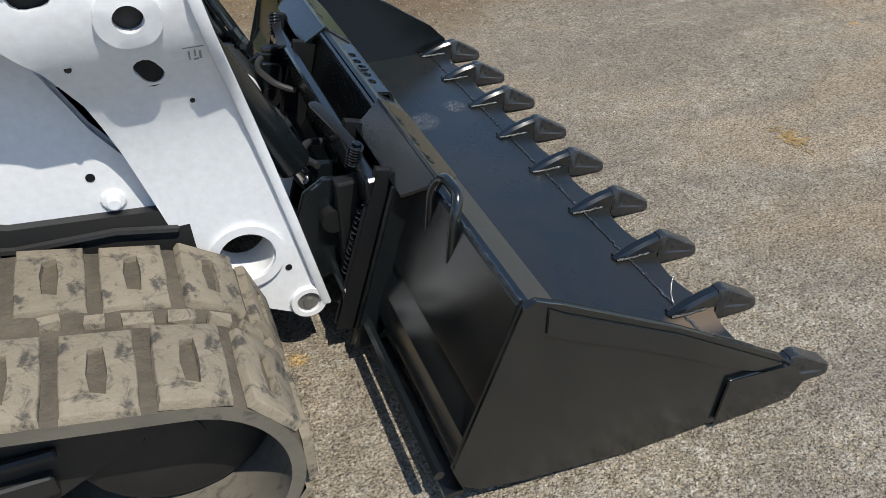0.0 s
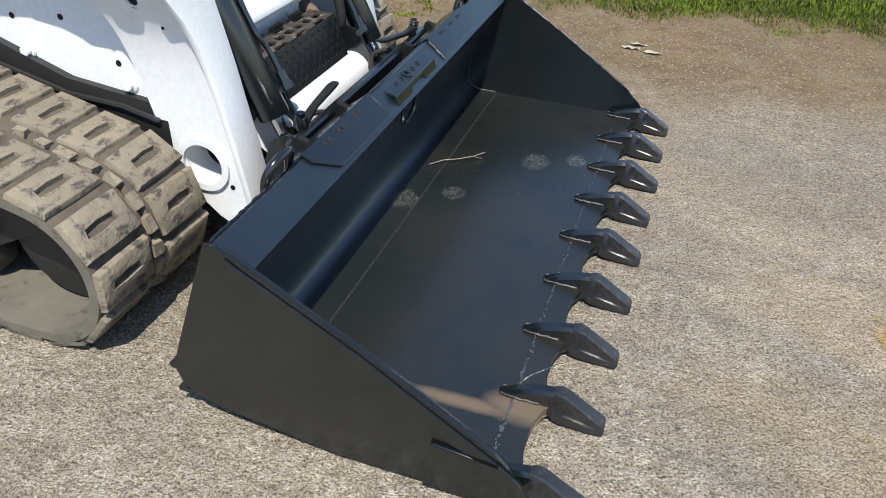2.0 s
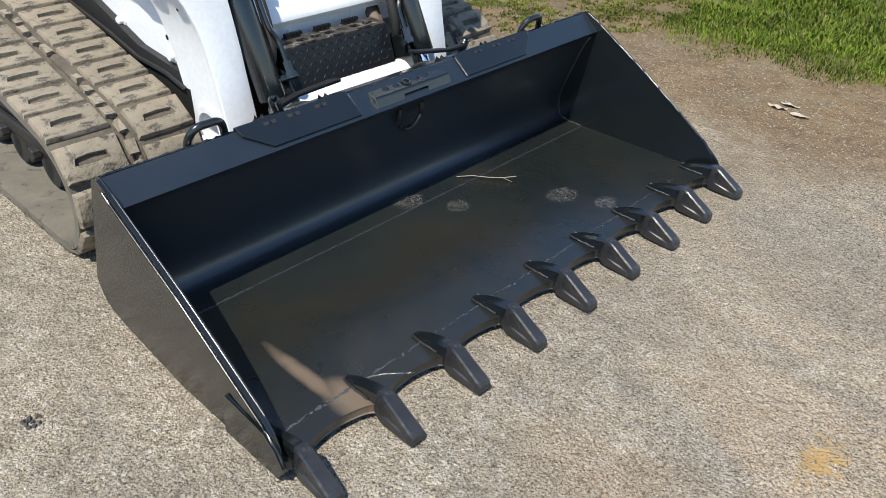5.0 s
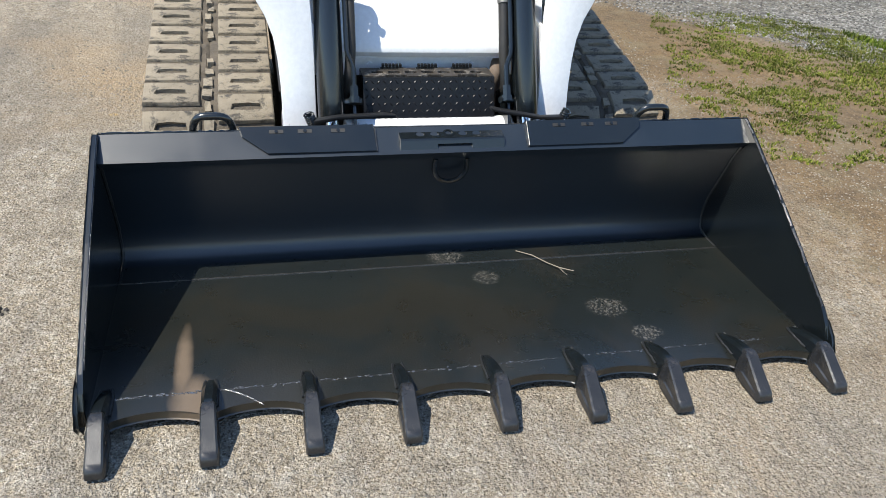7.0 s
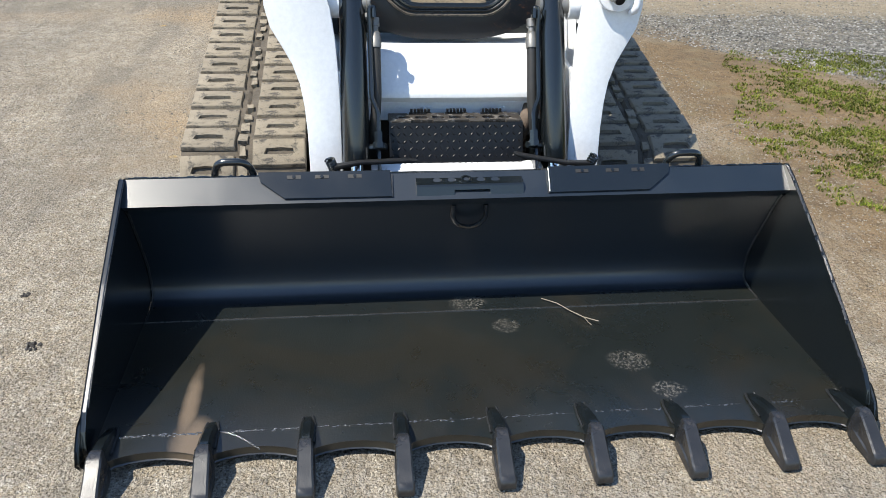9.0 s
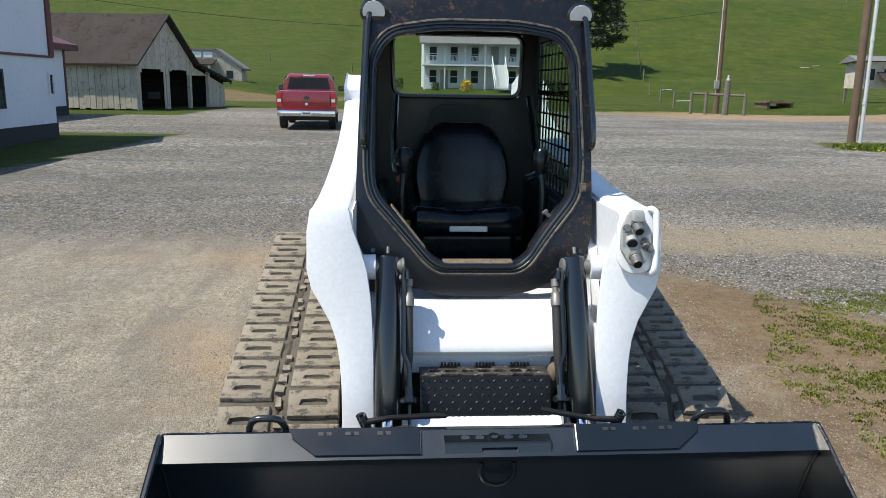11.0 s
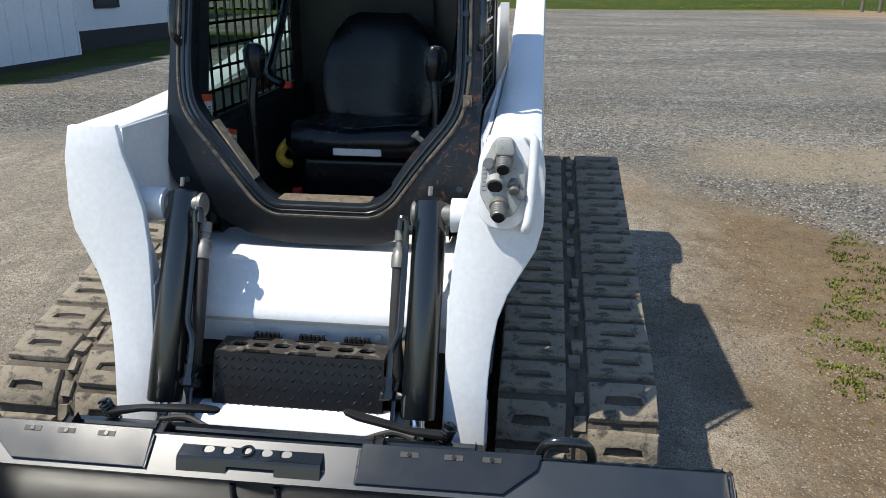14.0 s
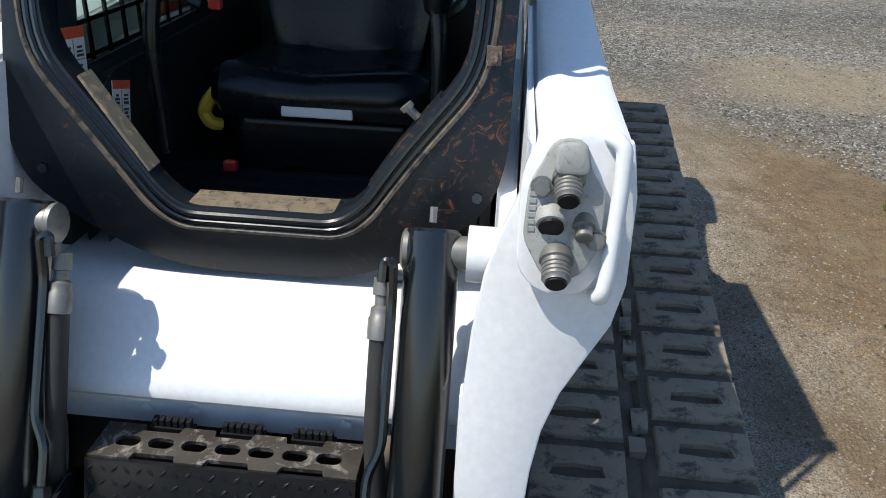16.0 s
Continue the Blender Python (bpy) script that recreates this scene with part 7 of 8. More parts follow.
# its big door leaf, standing open
bm = B()
box(bm, -12.35, -8.4, -6.50, -6.42, 0.12, 3.0)
for k in range(9):
    box(bm, -12.3 + 0.48 * k, -12.26 + 0.48 * k, -6.42, -6.40, 0.14, 2.98)
door = part("barn_door", bm, M["metal_white"])
tagged(door, label="big white metal door leaf hanging open", category="door")
bm = B()
box(bm, -12.3, -8.45, -6.49, -6.43, 0.0, 0.12)
part("door_foot", bm, M["black_base"], door)

# lower wing with a red eave
wing = thing("farm_shop", (-30.2, -12.45, 0.10), label="low white farm shop with dark red eaves", category="building")
bm = B()
box(bm, -0.6, 9.0, -6.0, 0.0, -0.2, 3.1)
part("wall", bm, M["metal_white"], wing)
bm = B()
box(bm, -0.62, 9.0, -6.0, 0.03, -0.2, 0.4)
part("footing", bm, M["black_base"], wing)
bm = B()
prism(bm, [(0.45, 2.75), (0.45, 3.0), (-3.0, 4.3), (-6.4, 3.0), (-6.4, 2.75)], "x", -1.1, 9.3)
part("roof", bm, M["dark_red"], wing)
bm = B()
box(bm, -0.64, -0.50, -0.12, 0.04, 0.4, 2.8)
part("corner_trim", bm, M["dark_red"], wing)

# old barn
G, L = Vector((-0.95, 0.30)).normalized(), Vector((-0.06, -1.0)).normalized()
BC = Vector((-36.2, -11.25))
barn = thing("barn", (BC.x, BC.y, 0.13), label="weathered white board barn with brown roof and open bays", category="barn")


def bp(g, l, z):
    p = G * g + L * l
    return Vector((p.x, p.y, z))


EAVE, PEAK, WID, DEEP = 2.45, 4.85, 5.2, 9.0


def gable_z(g):
    return EAVE + (PEAK - EAVE) * (1 - abs(g - WID / 2) / (WID / 2)) if g <= WID else EAVE - 0.12 - 0.30 * (g - WID)


rnd = random.Random(51)
bm = B()
n = 30
for k in range(n):
    l0, l1 = DEEP * k / n + 0.012, DEEP * (k + 1) / n - 0.012
    o = rnd.uniform(0.0, 0.03)
    zb = rnd.uniform(0.0, 0.12)
    lo = [bp(-o, l0, zb), bp(-o, l1, zb), bp(-o + 0.05, l1, zb), bp(-o + 0.05, l0, zb)]
    hi = [Vector((p.x, p.y, EAVE)) for p in lo]
    loft(bm, [lo, hi])
tagged(part("board_cladding", bm, M["barn_wall"], barn, "upright weathered boards with scattered stains"), kind="stuff")
bm = B()
k = 0
g = 0.0
bays = ((0.28, 2.42), (2.80, 4.70), (5.02, 6.70))
while g < 8.6:
    g1 = min(8.6, g + 0.24)
    mid = 0.5 * (g + g1)
    z0 = 0.0
    for a, b in bays:
        if a < mid < b:
            z0 = 2.12 if a < 4.9 else 1.85
            z0 -= 0.25 * max(0.0, 1 - min(mid - a, b - mid) / 0.3) if a < 4.9 else 0.0
    if z0 < gable_z(mid) - 0.02:
        o = rnd.uniform(0, 0.02)
        lo = [bp(g + 0.006, -o, z0), bp(g1 - 0.006, -o, z0), bp(g1 - 0.006, -o + 0.05, z0), bp(g + 0.006, -o + 0.05, z0)]
        hi = [Vector((p.x, p.y, gable_z(gg))) for p, gg in zip(lo, (g + 0.006, g1 - 0.006, g1 - 0.006, g + 0.006))]
        loft(bm, [lo, hi])
    g = g1
tagged(part("gable_cladding", bm, M["barn_wall"], barn), kind="stuff")
for gpos in (0.20, 2.61, 4.86, 6.80):
    bm = B()
    lo = [bp(gpos - 0.09, -0.05, 0), bp(gpos + 0.09, -0.05, 0), bp(gpos + 0.09, 0.12, 0), bp(gpos - 0.09, 0.12, 0)]
    loft(bm, [lo, [Vector((p.x, p.y, 2.2)) for p in lo]])
    part("bay_post", bm, M["barn_wall"], barn)
bm = B()
lo = [bp(0.1, 6.0, 0), bp(8.5, 6.0, 0), bp(8.5, 6.1, 0), bp(0.1, 6.1, 0)]
loft(bm, [lo, [Vector((p.x, p.y, 1.6)) for p in lo]])
part("inner_wall", bm, M["dark_inside"], barn)
bm = B()
lo = [bp(8.5, 0.05, 0), bp(8.6, 0.05, 0), bp(8.6, DEEP, 0), bp(8.5, DEEP, 0)]
loft(bm, [lo, [Vector((p.x, p.y, 1.5)) for p in lo]])
part("end_wall", bm, M["dark_inside"], barn)
bm = B()
lo = [bp(0.06, DEEP - 0.1, 0), bp(8.5, DEEP - 0.1, 0), bp(8.5, DEEP, 0), bp(0.06, DEEP, 0)]
loft(bm, [lo, [Vector((p.x, p.y, 1.5)) for p in lo]])
lo = [bp(0.06, DEEP - 0.1, 1.5), bp(5.2, DEEP - 0.1, 1.5), bp(5.2, DEEP, 1.5), bp(0.06, DEEP, 1.5)]
loft(bm, [lo, [Vector((p.x, p.y, 2.3)) for p in lo]])
part("rear_wall", bm, M["dark_inside"], barn)
for z0, z1, g0, g1 in ((0.25, 0.42, 0.8, 3.1), (0.5, 0.9, 3.5, 4.6)):
    bm = B()
    lo = [bp(g0, 1.6, z0), bp(g1, 1.6, z0), bp(g1, 1.8, z0), bp(g0, 1.8, z0)]
    loft(bm, [lo, [Vector((p.x, p.y, z1)) for p in lo]])
    part("stored_timber", bm, M["dark_inside"], barn)
for a, b in (((-0.35, EAVE - 0.22), (WID / 2, PEAK + 0.06)), ((WID / 2, PEAK + 0.06), (WID + 0.1, EAVE)), ((WID + 0.1, EAVE), (8.9, EAVE - 0.95))):
    bm = B()
    lo = [bp(a[0], -0.35, a[1]), bp(b[0], -0.35, b[1]), bp(b[0], DEEP + 0.3, b[1]), bp(a[0], DEEP + 0.3, a[1])]
    loft(bm, [lo, [p + Vector((0, 0, 0.10)) for p in lo]])
    part("roof_slope", bm, M["barn_roof"], barn)
bm = B()
for a, b in (((WID / 2, PEAK + 0.02), (WID + 0.1, EAVE - 0.05)), ((WID + 0.1, EAVE - 0.05), (8.9, EAVE - 1.0))):
    for q in range(9):
        t = (q + 0.5) / 9
        c = bp(a[0] + (b[0] - a[0]) * t, -0.36, a[1] + (b[1] - a[1]) * t - 0.03)
        box(bm, c.x - 0.06, c.x + 0.06, c.y - 0.05, c.y + 0.05, c.z - 0.08, c.z + 0.03)
tagged(part("rafter_line", bm, M["dark_inside"], barn), kind="stuff")

# small white shed on the slope
SZ = z_at(-67.6, -13.5)
shed = thing("farm_shed", (-67.0, -15.2, SZ), label="small white shed with a porch roof and clerestory", category="shed")
SH = 1.75 - SZ
bm = B()
prism(bm, [(-5.5, SH - 1.5), (3.2, SH - 1.5), (3.2, SH + 1.2), (0.9, SH + 2.75), (-5.5, SH + 2.75)], "x", -2.2, 0.0)
part("wall", bm, M["shed_wall"], shed)
bm = B()
prism(bm, [(0.7, SH + 2.82), (0.95, SH + 2.95), (3.6, SH + 1.15), (3.5, SH + 1.0)], "x", -2.4, 0.12)
box(bm, -2.4, 0.12, -5.6, 1.0, SH + 2.75, SH + 2.88)
part("roof", bm, M["grey_roof"], shed)
bm = B()
prism(bm, [(0.05, SH + 1.85), (0.05, SH + 1.95), (2.0, SH + 1.45), (2.0, SH + 1.35)], "y", -5.5, 1.0)
part("porch_roof", bm, M["barn_roof"], shed)
for y in (-5.2, -2.4, 0.7):
    bm = B()
    box(bm, 1.75, 1.9, y - 0.08, y + 0.08, -0.3, SH + 1.4)
    part("porch_post", bm, M["house_white"], shed)
for y, z in ((2.1, SH + 0.6), (0.35, SH + 0.55)):
    bm = B()
    box(bm, 0.0, 0.03, y - 0.3, y + 0.3, z - 0.35, z + 0.35)
    part("window", bm, M["pane"], shed)
for k in range(6):
    bm = B()
    box(bm, 0.0, 0.04, -5.2 + k * 1.0, -4.4 + k * 1.0, SH + 2.1, SH + 2.6)
    part("clerestory_light", bm, M["label_white"], shed)

# house with porch and balcony
HX, HZ = -82.5, z_at(-82.0, 11.0)
house = thing("farmhouse", (HX, 11.2, HZ), label="white three-level farmhouse with porch, balcony and outside stair", category="house")
bm = B()
box(bm, -8.0, 0.0, -5.6, 5.6, -0.5, 8.6)
part("wall", bm, M["house_white"], house)
bm = B()
prism(bm, [(-6.3, 8.4), (6.3, 8.4), (3.0, 11.0), (-3.0, 11.0)], "x", -8.5, 0.5)
part("roof", bm, M["grey_roof"], house)
bm = B()
box(bm, 0.0, 2.3, -5.9, 5.9, 2.45, 2.65)
part("balcony_deck", bm, M["house_white"], house)
bm = B()
prism(bm, [(0.0, 5.5), (2.6, 4.75), (2.6, 4.9), (0.0, 5.75)], "y", -6.2, 6.2)
part("porch_roof", bm, M["grey_roof"], house)
for k in range(6):
    y = -5.7 + 11.4 * k / 5
    bm = B()
    box(bm, 2.1, 2.25, y - 0.07, y + 0.07, -0.3, 4.85)
    part("porch_post", bm, M["house_white"], house)
for y0, y1 in ((-5.7, 1.8), (3.4, 5.7)):
    bm = B()
    box(bm, 2.14, 2.20, y0, y1, 3.50, 3.58)
    box(bm, 2.14, 2.20, y0, y1, 2.78, 2.84)
    q = y0 + 0.1
    while q < y1:
        box(bm, 2.15, 2.19, q, q + 0.05, 2.8, 3.55)
        q += 0.15
    part("railing", bm, M["house_white"], house)
for y in (-4.6, -2.2, 0.2, 4.6):
    for z, h in ((0.6, 1.4), (3.1, 1.5), (6.4, 1.4)):
        bm = B()
        ring_plate(bm, [(y - 0.5, z - 0.08), (y + 0.5, z - 0.08), (y + 0.5, z + h + 0.08), (y - 0.5, z + h + 0.08)], [(y - 0.4, z), (y + 0.4, z), (y + 0.4, z + h), (y - 0.4, z + h)], "x", 0.0, 0.06)
        w = part("window", bm, M["house_white"], house)
        bm = B()
        box(bm, 0.005, 0.02, y - 0.41, y + 0.41, z - 0.01, z + h + 0.01)
        part("pane", bm, M["pane"], w)
        bm = B()
        box(bm, 0.02, 0.05, y - 0.4, y + 0.4, z + h * 0.5 - 0.03, z + h * 0.5 + 0.03)
        part("sash", bm, M["house_white"], w)
for y, z in ((2.5, 2.66), (-3.3, 0.0)):
    bm = B()
    box(bm, 0.0, 0.05, y - 0.45, y + 0.45, z, z + 2.05)
    part("door", bm, M["grey_plate"], house)
bm = B()
for k in range(14):
    t = k / 14
    box(bm, 2.3 + 3.0 * (1 - t) - 0.25, 2.3 + 3.0 * (1 - t) + 0.03, 1.9, 3.3, 2.6 * t - 0.05, 2.6 * t + 0.14)
stair = part("stair", bm, M["label_white"], house, "grey wooden outside stair")
for y in (1.88, 3.32):
    bm = B()
    prism(bm, [(5.4, 0.85), (5.4, 1.0), (2.3, 3.6), (2.3, 3.45)], "y", y - 0.04, y + 0.04)
    prism(bm, [(5.4, 0.0), (5.4, 0.2), (2.3, 2.75), (2.3, 2.5)], "y", y - 0.05, y + 0.05)
    for k in range(9):
        t = k / 8
        box(bm, 5.36 - 3.0 * t, 5.42 - 3.0 * t, y - 0.03, y + 0.03, 0.1 + 2.55 * t, 0.95 + 2.55 * t)
    part("stair_rail", bm, M["house_white"], stair)


def shrub(x, y, r, h, mat, name, label, seed, n=420):
    """A clump of many small leaf tufts with an uneven outline."""
    rng = random.Random(seed)
    z0 = z_at(x, y)
    bm = B()
    for k in range(n):
        a, u, v = rng.uniform(0, 6.283), rng.random() ** 0.4, rng.random()
        rr = r * u * (0.75 + 0.35 * noise.noise((math.cos(a) * 2, math.sin(a) * 2, seed + v * 2)))
        dome = math.sqrt(max(0.0, 1 - (rr / r) ** 2.4))
        c = Vector((x + rr * math.cos(a), y + rr * math.sin(a), z0 + h * v ** 0.6 * (0.25 + 0.75 * dome)))
        s = r * rng.uniform(0.07, 0.14)
        d1 = Vector((rng.uniform(-1, 1), rng.uniform(-1, 1), rng.uniform(-1, 1))).normalized()
        d2 = d1.orthogonal().normalized()
        vs = [bm.verts.new(c + d1 * s), bm.verts.new(c + d2 * s * 0.7), bm.verts.new(c - d1 * s), bm.verts.new(c - d2 * s * 0.7)]
        bm.faces.new(vs)
    ob = part(name, bm, mat)
    return tagged(ob, label=label, category="bush")


for i, y in enumerate((15.2, 16.35, 17.4, 18.75, 19.9)):
    ob = shrub(-76.0, y, 0.60, 1.15, M["bush"], "hedge_bush", "clipped dark green hedge bush beside the house", 100 + i, 1300)
    ob["group"] = "row of hedge bushes"
for i, y in enumerate((15.6, 16.8, 18.2)):
    shrub(-74.8, y, 0.55, 0.55, M["bush"], "low_shrub", "low dark shrub before the hedge", 120 + i, 700)
shrub(-77.3, 2.6, 0.75, 1.4, M["bush"], "round_bush", "round dark green bush near the house", 130)
shrub(-77.1, 6.6, 0.6, 0.95, M["bush"], "round_bush", "round dark green bush near the porch", 131)
shrub(-77.0, 9.9, 0.85, 1.25, M["bush_yellow"], "flowering_bush", "bright yellow flowering bush at the stair", 132)

# conifer on the slope
TX, TY = -80.6, 23.95
TZ = z_at(TX, TY) - 0.1
tree = thing("pine_tree", (TX, TY, TZ), label="tall dark pine with bare lower trunk on the slope", category="tree")
bm = B()
rng = random.Random(61)
path = [(0, 0, 0), (0.05, -0.1, 2.0), (0.0, -0.05, 4.5), (0.1, 0.1, 8.0), (0.05, 0.1, 12.0), (0.1, 0.1, 14.5)]
rad = [0.45, 0.36, 0.30, 0.22, 0.12, 0.03]
loops = [[(x + r * math.cos(a * 0.785), y + r * math.sin(a * 0.785), z) for a in range(8)] for (x, y, z), r in zip(path, rad)]
loft(bm, loops)
limbs = []
for k in range(58):
    z = 3.3 + 10.6 * (k / 58) ** 0.95
    a = k * 2.4 + rng.uniform(-0.4, 0.4)
    ln = (5.5 - 4.2 * ((z - 3.3) / 11) ** 1.2) * rng.uniform(0.75, 1.1)
    p0 = Vector((0.05, 0, z))
    p1 = p0 + Vector((math.cos(a), math.sin(a), rng.uniform(-0.12, 0.16))) * ln
    rod(bm, p0, p1, 0.075, 5, 0.015)
    limbs.append((p0, p1, ln))
part("trunk", bm, M["bark"], tree, smooth=True)
V, F = [], []
for p0, p1, ln in limbs:
    for q in range(int(90 + 60 * ln)):
        t = rng.random() ** 0.6
        c = p0.lerp(p1, 0.18 + 0.85 * t) + Vector((rng.gauss(0, 0.28), rng.gauss(0, 0.28), rng.gauss(0, 0.20)))
        s = rng.uniform(0.13, 0.30)
        d1 = (p1 - p0).normalized() * 0.6 + Vector((rng.uniform(-1, 1), rng.uniform(-1, 1), rng.uniform(-0.6, 0.6)))
        d1.normalize()
        d2 = d1.orthogonal().normalized()
        d2 = Matrix.Rotation(rng.uniform(0, 3.14), 3, d1) @ d2
        i0 = len(V)
        V += [tuple(c - d1 * s), tuple(c + d2 * s * 0.42), tuple(c + d1 * s), tuple(c - d2 * s * 0.42)]
        F.append((i0, i0 + 1, i0 + 2, i0 + 3))
me = bpy.data.meshes.new("crown")
me.from_pydata(V, [], F)
me.materials.append(M["needles"])
crown = new("crown", me)
crown.parent = tree

# poles and wires
p1 = thing("utility_pole", (-42.86, 22.3, z_at(-42.86, 22.3)), label="brown wooden utility pole with a meter box", category="utility pole")
bm = B()
lathe(bm, (0, 0, -0.3), (0.0, 0.0, 1), [(0, 0.18), (3, 0.17), (6, 0.155), (9.5, 0.13)], 14)
part("pole", bm, M["pole_wood"], p1, smooth=True)
bm = B()
box(bm, 0.12, 0.30, -0.32, -0.04, 1.55, 2.05)
bevel(bm, 0.02, 2)
part("meter_box", bm, M["grey_plate"], p1)
bm = B()
rod(bm, (0.10, -0.16, 1.2), (0.05, -0.12, 8.5), 0.03, 8)
part("conduit", bm, M["pvc"], p1)
p2 = thing("utility_pole", (-18.3, 15.3, z_at(-18.3, 15.3)), label="dark brown wooden pole with white conduit in a grass island", category="utility pole")
bm = B()
lathe(bm, (0, 0, -0.3), (0, 0, 1), [(0, 0.120), (3, 0.115), (6, 0.108), (9.5, 0.09)], 14)
part("pole", bm, M["pole_wood"], p2, smooth=True)
bm = B()
rod(bm, (0.06, 0.23, -0.1), (0.06, 0.18, 9), 0.06, 10)
for z in (1.2, 3.0, 5.0):
    rod(bm, (0.06, 0.215, z), (0.06, 0.21, z + 0.12), 0.068, 10)
part("conduit", bm, M["pvc"], p2, "white plastic conduit", smooth=True)
bm = B()
wire = []
for k in range(25):
    t = k / 24
    a, b = Vector((-33.0, -17.0, 5.9)), Vector((-42.8, 22.3, 6.4))
    c = a.lerp(b, t)
    c.z -= 1.5 * 4 * t * (1 - t)
    wire.append(c)
sweep(bm, wire, 0.012, 5)
tagged(part("overhead_wire", bm, M["black_matt"]), label="thin black sagging overhead wire", category="wire")

# hitching rail and posts at the pole
def post(x, y, h, r, label, name="fence_post", lean_x=0.0, mat=None):
    z = z_at(x, y)
    bm = B()
    lathe(bm, (x, y, z - 0.2), (lean_x, 0.02, 1), [(0, r), (h * 0.5, r * 0.96), (h + 0.2, r * 0.9)], 9)
    return tagged(part(name, bm, mat or M["post_wood"], smooth=True), label=label, category="post")


gate_post = post(-40.85, 21.95, 2.05, 0.19, "thick pale weathered log post with a cap", "gate_post")
bm = B()
zt = z_at(-40.85, 21.95) + 2.03
lathe(bm, (-40.85, 21.99, zt), (0, 0, 1), [(0, 0.10), (0.1, 0.12), (0.14, 0.05), (0.3, 0.05), (0.33, 0.02)], 10)
part("post_cap", bm, M["pvc"], gate_post)
rail = thing("hitching_rail", (-41.3, 20.9, 0), label="grey round-timber hitching rail on posts", category="rail")
zr = z_at(-41.3, 21.0)
for dx, dy in ((-0.35, -0.75), (0.05, 0.0), (0.85, 2.05)):
    bm = B()
    lathe(bm, (dx, dy, zr - 0.2), (0, 0, 1), [(0, 0.10), (1.55, 0.095)], 9)
    part("post", bm, M["post_wood"], rail, smooth=True)
bm = B()
rod(bm, (-0.4, -0.8, zr + 1.25), (0.9, 2.1, zr + 1.15), 0.075, 9)
part("cross_rail", bm, M["post_wood"], rail, smooth=True)
for i, (x, y) in enumerate(((-49.4, 22.1), (-59.0, 24.7), (-69.0, 27.3), (-75.6, 28.9), (-80.8, 30.3), (-86.3, 31.9), (-93.2, 33.8), (-100.0, 36.0))):
    ob = post(x, y, 1.25, 0.075, "slim grey wooden fence post in the meadow")
    ob["group"] = "meadow fence posts"
for i in range(14):
    x = -110 - i * 6
    y = -40 + i * 13.0
    ob = post(-128 - 6 * math.sin(i), -50 + i * 15.0, 1.4, 0.09, "far grey wooden fence post on the hill")
    ob["group"] = "hill fence posts"
# timber cover and small coop
bm = B()
zc = z_at(-50.2, 30.0)
for k in range(5):
    box(bm, -51.2 + 0.42 * k, -50.82 + 0.42 * k, 28.9, 31.0, zc + 0.30, zc + 0.38)
box(bm, -51.1, -49.2, 29.0, 29.2, zc - 0.1, zc + 0.31)
box(bm, -51.1, -49.2, 30.7, 30.9, zc - 0.1, zc + 0.31)
box(bm, -50.7, -49.7, 29.4, 30.5, zc + 0.38, zc + 0.50)
tagged(part("timber_platform", bm, M["pole_wood"]), label="low brown timber platform in the meadow", category="platform")
CZ = z_at(-49.0, 36.5)
coop = thing("hen_coop", (-49.0, 37.0, CZ), label="small weathered wooden coop on legs with a grey roof", category="coop")
bm = B()
box(bm, -1.5, 0.0, -1.6, 2.2, 1.0, 2.9)
part("wall", bm, M["barn_wall"], coop)
bm = B()
prism(bm, [(-1.9, 2.75), (0.35, 2.95), (-0.7, 3.35)], "y", -2.0, 2.6)
part("roof", bm, M["grey_roof"], coop)
bm = B()
prism(bm, [(0.0, 2.2), (0.06, 2.2), (1.1, 1.5), (1.05, 1.45)], "y", -0.2, 2.2)
part("lean_roof", bm, M["barn_roof"], coop)
for y in (-1.5, 2.1):
    for x in (-1.4, -0.1):
        bm = B()
        box(bm, x - 0.07, x + 0.07, y - 0.07, y + 0.07, -0.2, 1.02)
        part("leg", bm, M["post_wood"], coop)
for y in (-0.6, 0.6, 1.4):
    bm = B()
    box(bm, 0.0, 0.03, y - 0.25, y + 0.25, 1.6, 2.4)
    part("opening", bm, M["dark_inside"], coop)

# ---- red pickup ----
truck = thing("pickup_truck", (-22.5, -1.12, 0.075), 183.0, label="red pickup truck with chrome bumper, parked on gravel", category="pickup truck")


def slab(bm, stations):
    """Body skin through cross sections of (x, half width low, half width high, z low, z high)."""
    loops = []
    for x, wl, wh, z0, z1 in stations:
        m = 0.5 * (z0 + z1)
        loops.append([(x, -wl * 0.94, z0), (x, -wl, z0 + 0.06), (x, -wl, m), (x, -wh, z1 - 0.05), (x, -wh * 0.95, z1), (x, wh * 0.95, z1), (x, wh, z1 - 0.05), (x, wl, m), (x, wl, z0 + 0.06), (x, wl * 0.94, z0)])
    loft(bm, loops)


bm = B()
slab(bm, [(0.0, 0.96, 0.95, 0.52, 1.28), (0.05, 0.99, 0.97, 0.50, 1.30), (2.0, 1.0, 0.97, 0.48, 1.31), (3.8, 1.0, 0.97, 0.48, 1.30), (4.2, 0.99, 0.94, 0.48, 1.22), (5.4, 0.97, 0.90, 0.50, 1.16), (5.75, 0.88, 0.82, 0.55, 1.08)])
part("body", bm, M["truck_red"], truck, smooth=True)
bm = B()
slab(bm, [(1.80, 0.91, 0.74, 1.28, 1.80), (1.90, 0.92, 0.75, 1.28, 1.86), (2.2, 0.92, 0.76, 1.28, 1.89), (3.3, 0.92, 0.76, 1.28, 1.88), (4.15, 0.93, 0.80, 1.22, 1.30)])
part("cab", bm, M["truck_red"], truck, smooth=True)
bm = B()
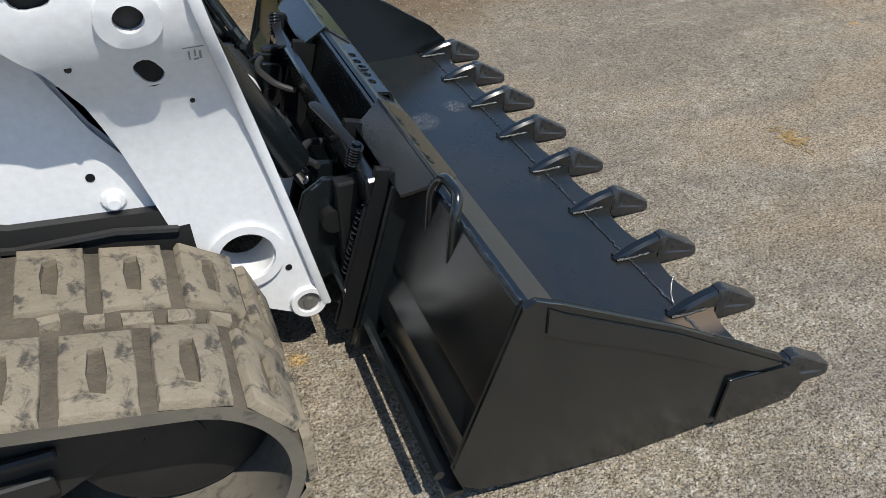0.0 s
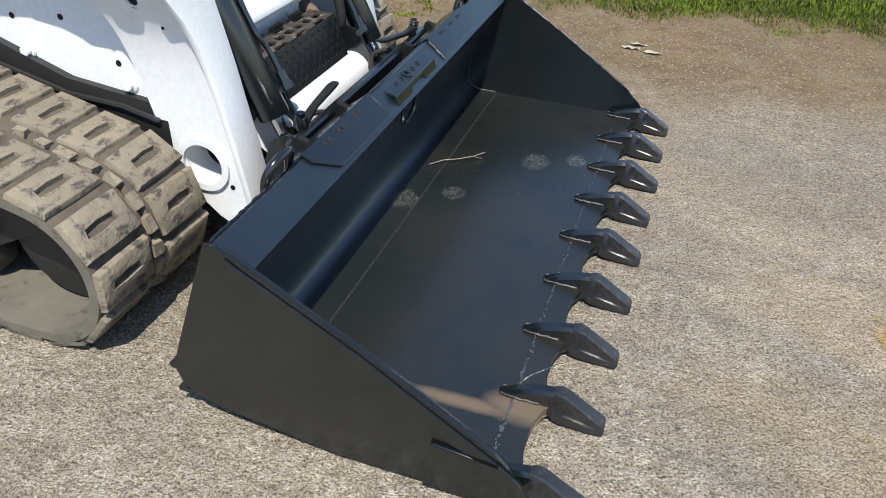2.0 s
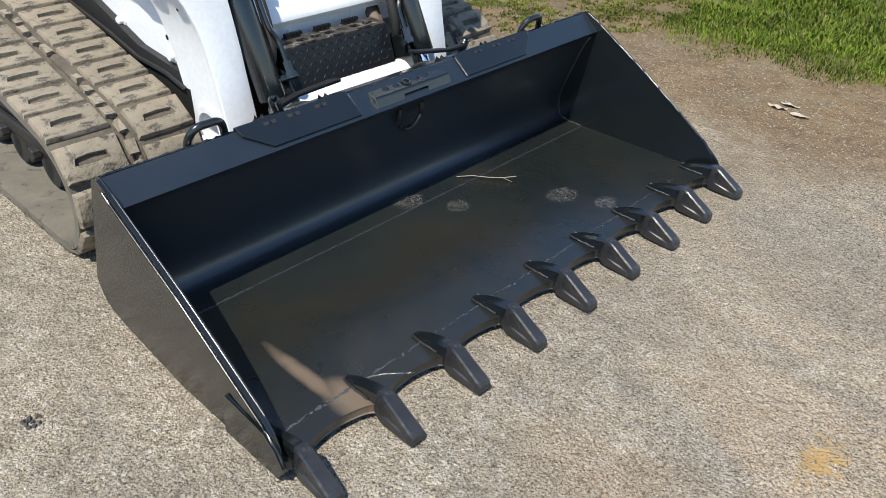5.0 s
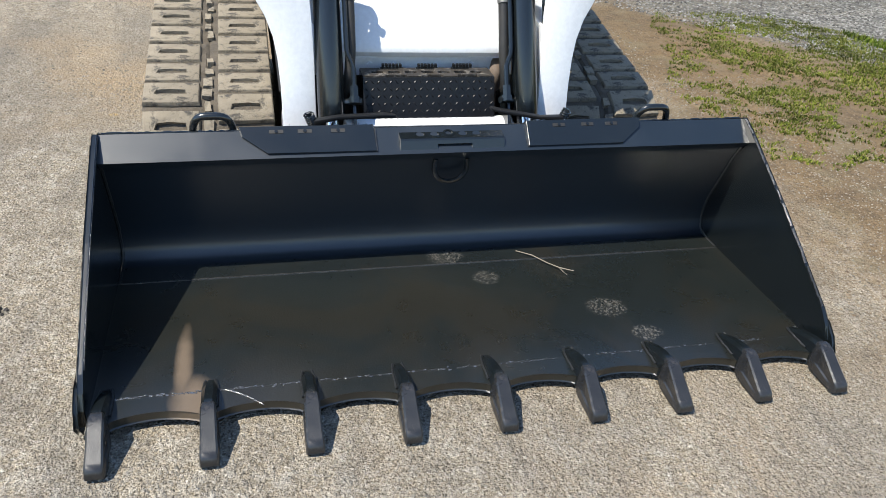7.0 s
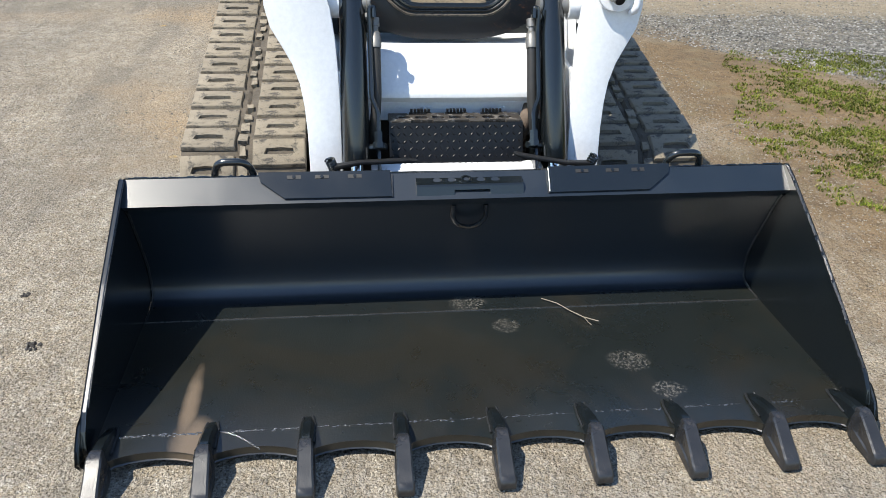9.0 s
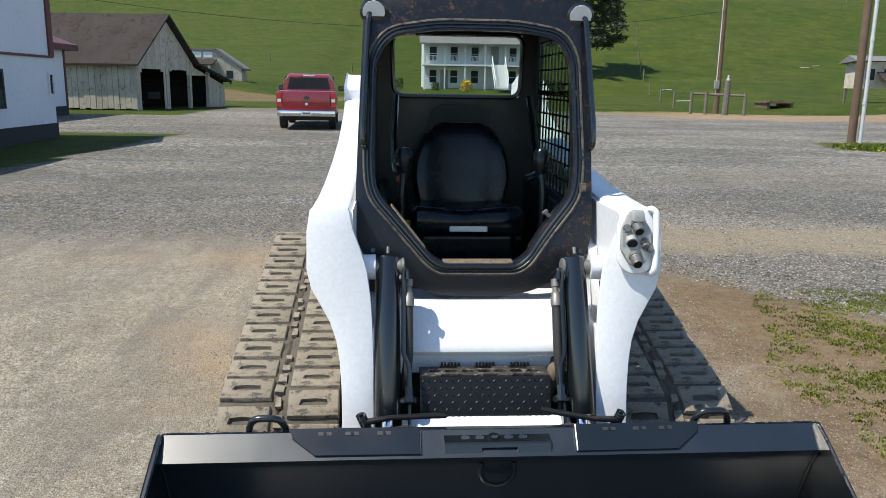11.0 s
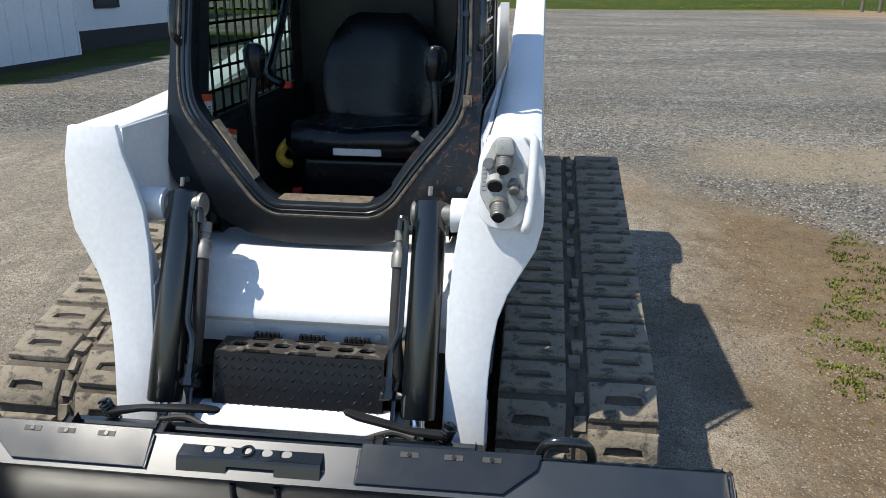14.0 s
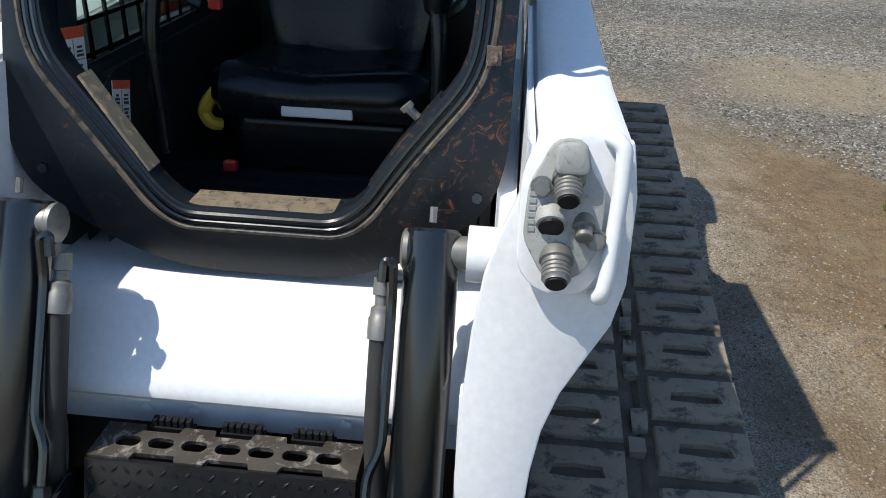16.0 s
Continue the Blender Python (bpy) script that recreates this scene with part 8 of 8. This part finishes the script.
prism(bm, [(-0.76, 1.34), (0.76, 1.34), (0.66, 1.75), (-0.66, 1.75)], "x", 0.0, 0.02)
for v in bm.verts:
    v.co.x += 1.783
part("rear_glass", bm, M["pane"], truck)
for s in (-1, 1):
    bm = B()
    prism(bm, [(2.05, 1.36), (3.85, 1.36), (3.35, 1.80), (2.2, 1.80)], "y", s * 0.845, s * 0.86)
    part("side_glass", bm, M["pane"], truck)
bm = B()
box(bm, -0.045, -0.012, -0.78, 0.78, 0.62, 1.27)
bevel(bm, 0.03, 3)
gate = part("tailgate", bm, M["truck_red"], truck, smooth=True)
bm = B()
box(bm, -0.052, -0.040, -0.74, 0.74, 0.93, 0.965)
part("gate_crease", bm, M["truck_red"], gate)
bm = B()
box(bm, -0.062, -0.045, -0.08, 0.08, 1.02, 1.12)
part("gate_handle", bm, M["black"], gate)
bm = B()
lathe(bm, (-0.046, 0, 0.86), (-1, 0, 0), [(0, 0.05), (0.01, 0.05), (0.014, 0.03)], 14)
part("badge", bm, M["chrome"], gate)
for s in (-1, 1):
    bm = B()
    box(bm, -0.03, 0.10, s * 0.80 if s > 0 else -0.99, 0.99 if s > 0 else s * 0.80, 0.78, 1.24)
    bevel(bm, 0.015, 2)
    lamp = part("tail_lamp", bm, M["tail_red"], truck)
    bm = B()
    box(bm, -0.036, -0.028, s * 0.895 - 0.06, s * 0.895 + 0.06, 0.93, 1.03)
    part("reverse_lens", bm, M["label_white"], lamp)
bm = B()
box(bm, -0.20, -0.03, -0.96, 0.96, 0.46, 0.66)
bevel(bm, 0.03, 3)
bump_ob = part("rear_bumper", bm, M["chrome"], truck, "chrome step bumper", smooth=True)
bm = B()
box(bm, -0.212, -0.20, -0.16, 0.16, 0.50, 0.63)
plate = part("number_plate", bm, M["label_white"], bump_ob)
bm = B()
for k in range(5):
    box(bm, -0.216, -0.212, -0.12 + 0.05 * k, -0.085 + 0.05 * k, 0.54, 0.59)
part("plate_lettering", bm, M["label_black"], plate)
bm = B()
box(bm, 0.05, 5.4, -0.8, 0.8, 0.32, 0.5)
part("underbody", bm, M["black_matt"], truck)
bm = B()
box(bm, 1.79, 1.86, -0.2, 0.2, 1.80, 1.85)
part("third_brake_lamp", bm, M["label_white"], truck)
for x in (1.05, 4.75):
    for s in (-1, 1):
        bm = B()
        lathe(bm, (x, s * 0.72, 0.40), (0, s, 0), [(0, 0.25), (0.0, 0.37), (0.03, 0.40), (0.22, 0.40), (0.25, 0.37), (0.25, 0.26), (0.20, 0.24)], 24)
        wheel = part("wheel", bm, M["tyre"], truck, "black tyre on a silver rim", smooth=True)
        bm = B()
        lathe(bm, (x, s * 0.80, 0.40), (0, s, 0), [(0, 0.05), (0, 0.245), (0.12, 0.245), (0.14, 0.20), (0.11, 0.06), (0.15, 0.05), (0.15, 0.01)], 18)
        part("rim", bm, M["steel"], wheel, smooth=True)
for s in (-1, 1):
    bm = B()
    box(bm, 3.55, 3.72, s * 1.02 if s > 0 else -1.22, 1.22 if s > 0 else s * 1.02, 1.28, 1.48)
    bevel(bm, 0.03, 2)
    part("mirror", bm, M["black"], truck)


# pale boards lying in the meadow
for i, (x, y, ln, rz) in enumerate(((-83.0, 50.7, 1.5, 70), (-84.0, 52.9, 0.9, 85), (-63.2, 28.5, 1.4, 60), (-70.7, 29.7, 1.1, 110))):
    bm = B()
    box(bm, -ln / 2, ln / 2, -0.12, 0.12, 0.02, 0.07)
    bevel(bm, 0.01, 1)
    for v in bm.verts:
        v.co.z += 0.03 * math.sin(v.co.x * 2.0)
    ob = part("board", bm, M["pvc"])
    ob.matrix_basis = pose(x, y, z_at(x, y), 0, 0, rz)
    tagged(ob, label="pale weathered board lying in the grass", category="board")
bm = B()
wire = []
for k in range(25):
    t = k / 24
    c = Vector((-40.0, -12.0, 7.2)).lerp(Vector((-42.8, 22.3, 7.4)), t)
    c.z -= 1.0 * 4 * t * (1 - t)
    wire.append(c)
sweep(bm, wire, 0.009, 5)
tagged(part("overhead_wire", bm, M["black_matt"]), label="thin black sagging overhead wire", category="wire")

# the whole farm stands as far off as the ground under it
FARM = Matrix.Translation((0.26, -0.06, 0)) @ Matrix.Rotation(0.0035, 4, "Z") @ Matrix.Diagonal((1.065, 1, 1, 1))
for ob in scene.objects:
    if ob.parent is None and ob not in NEAR_THINGS:
        ob.matrix_basis = FARM @ ob.matrix_basis
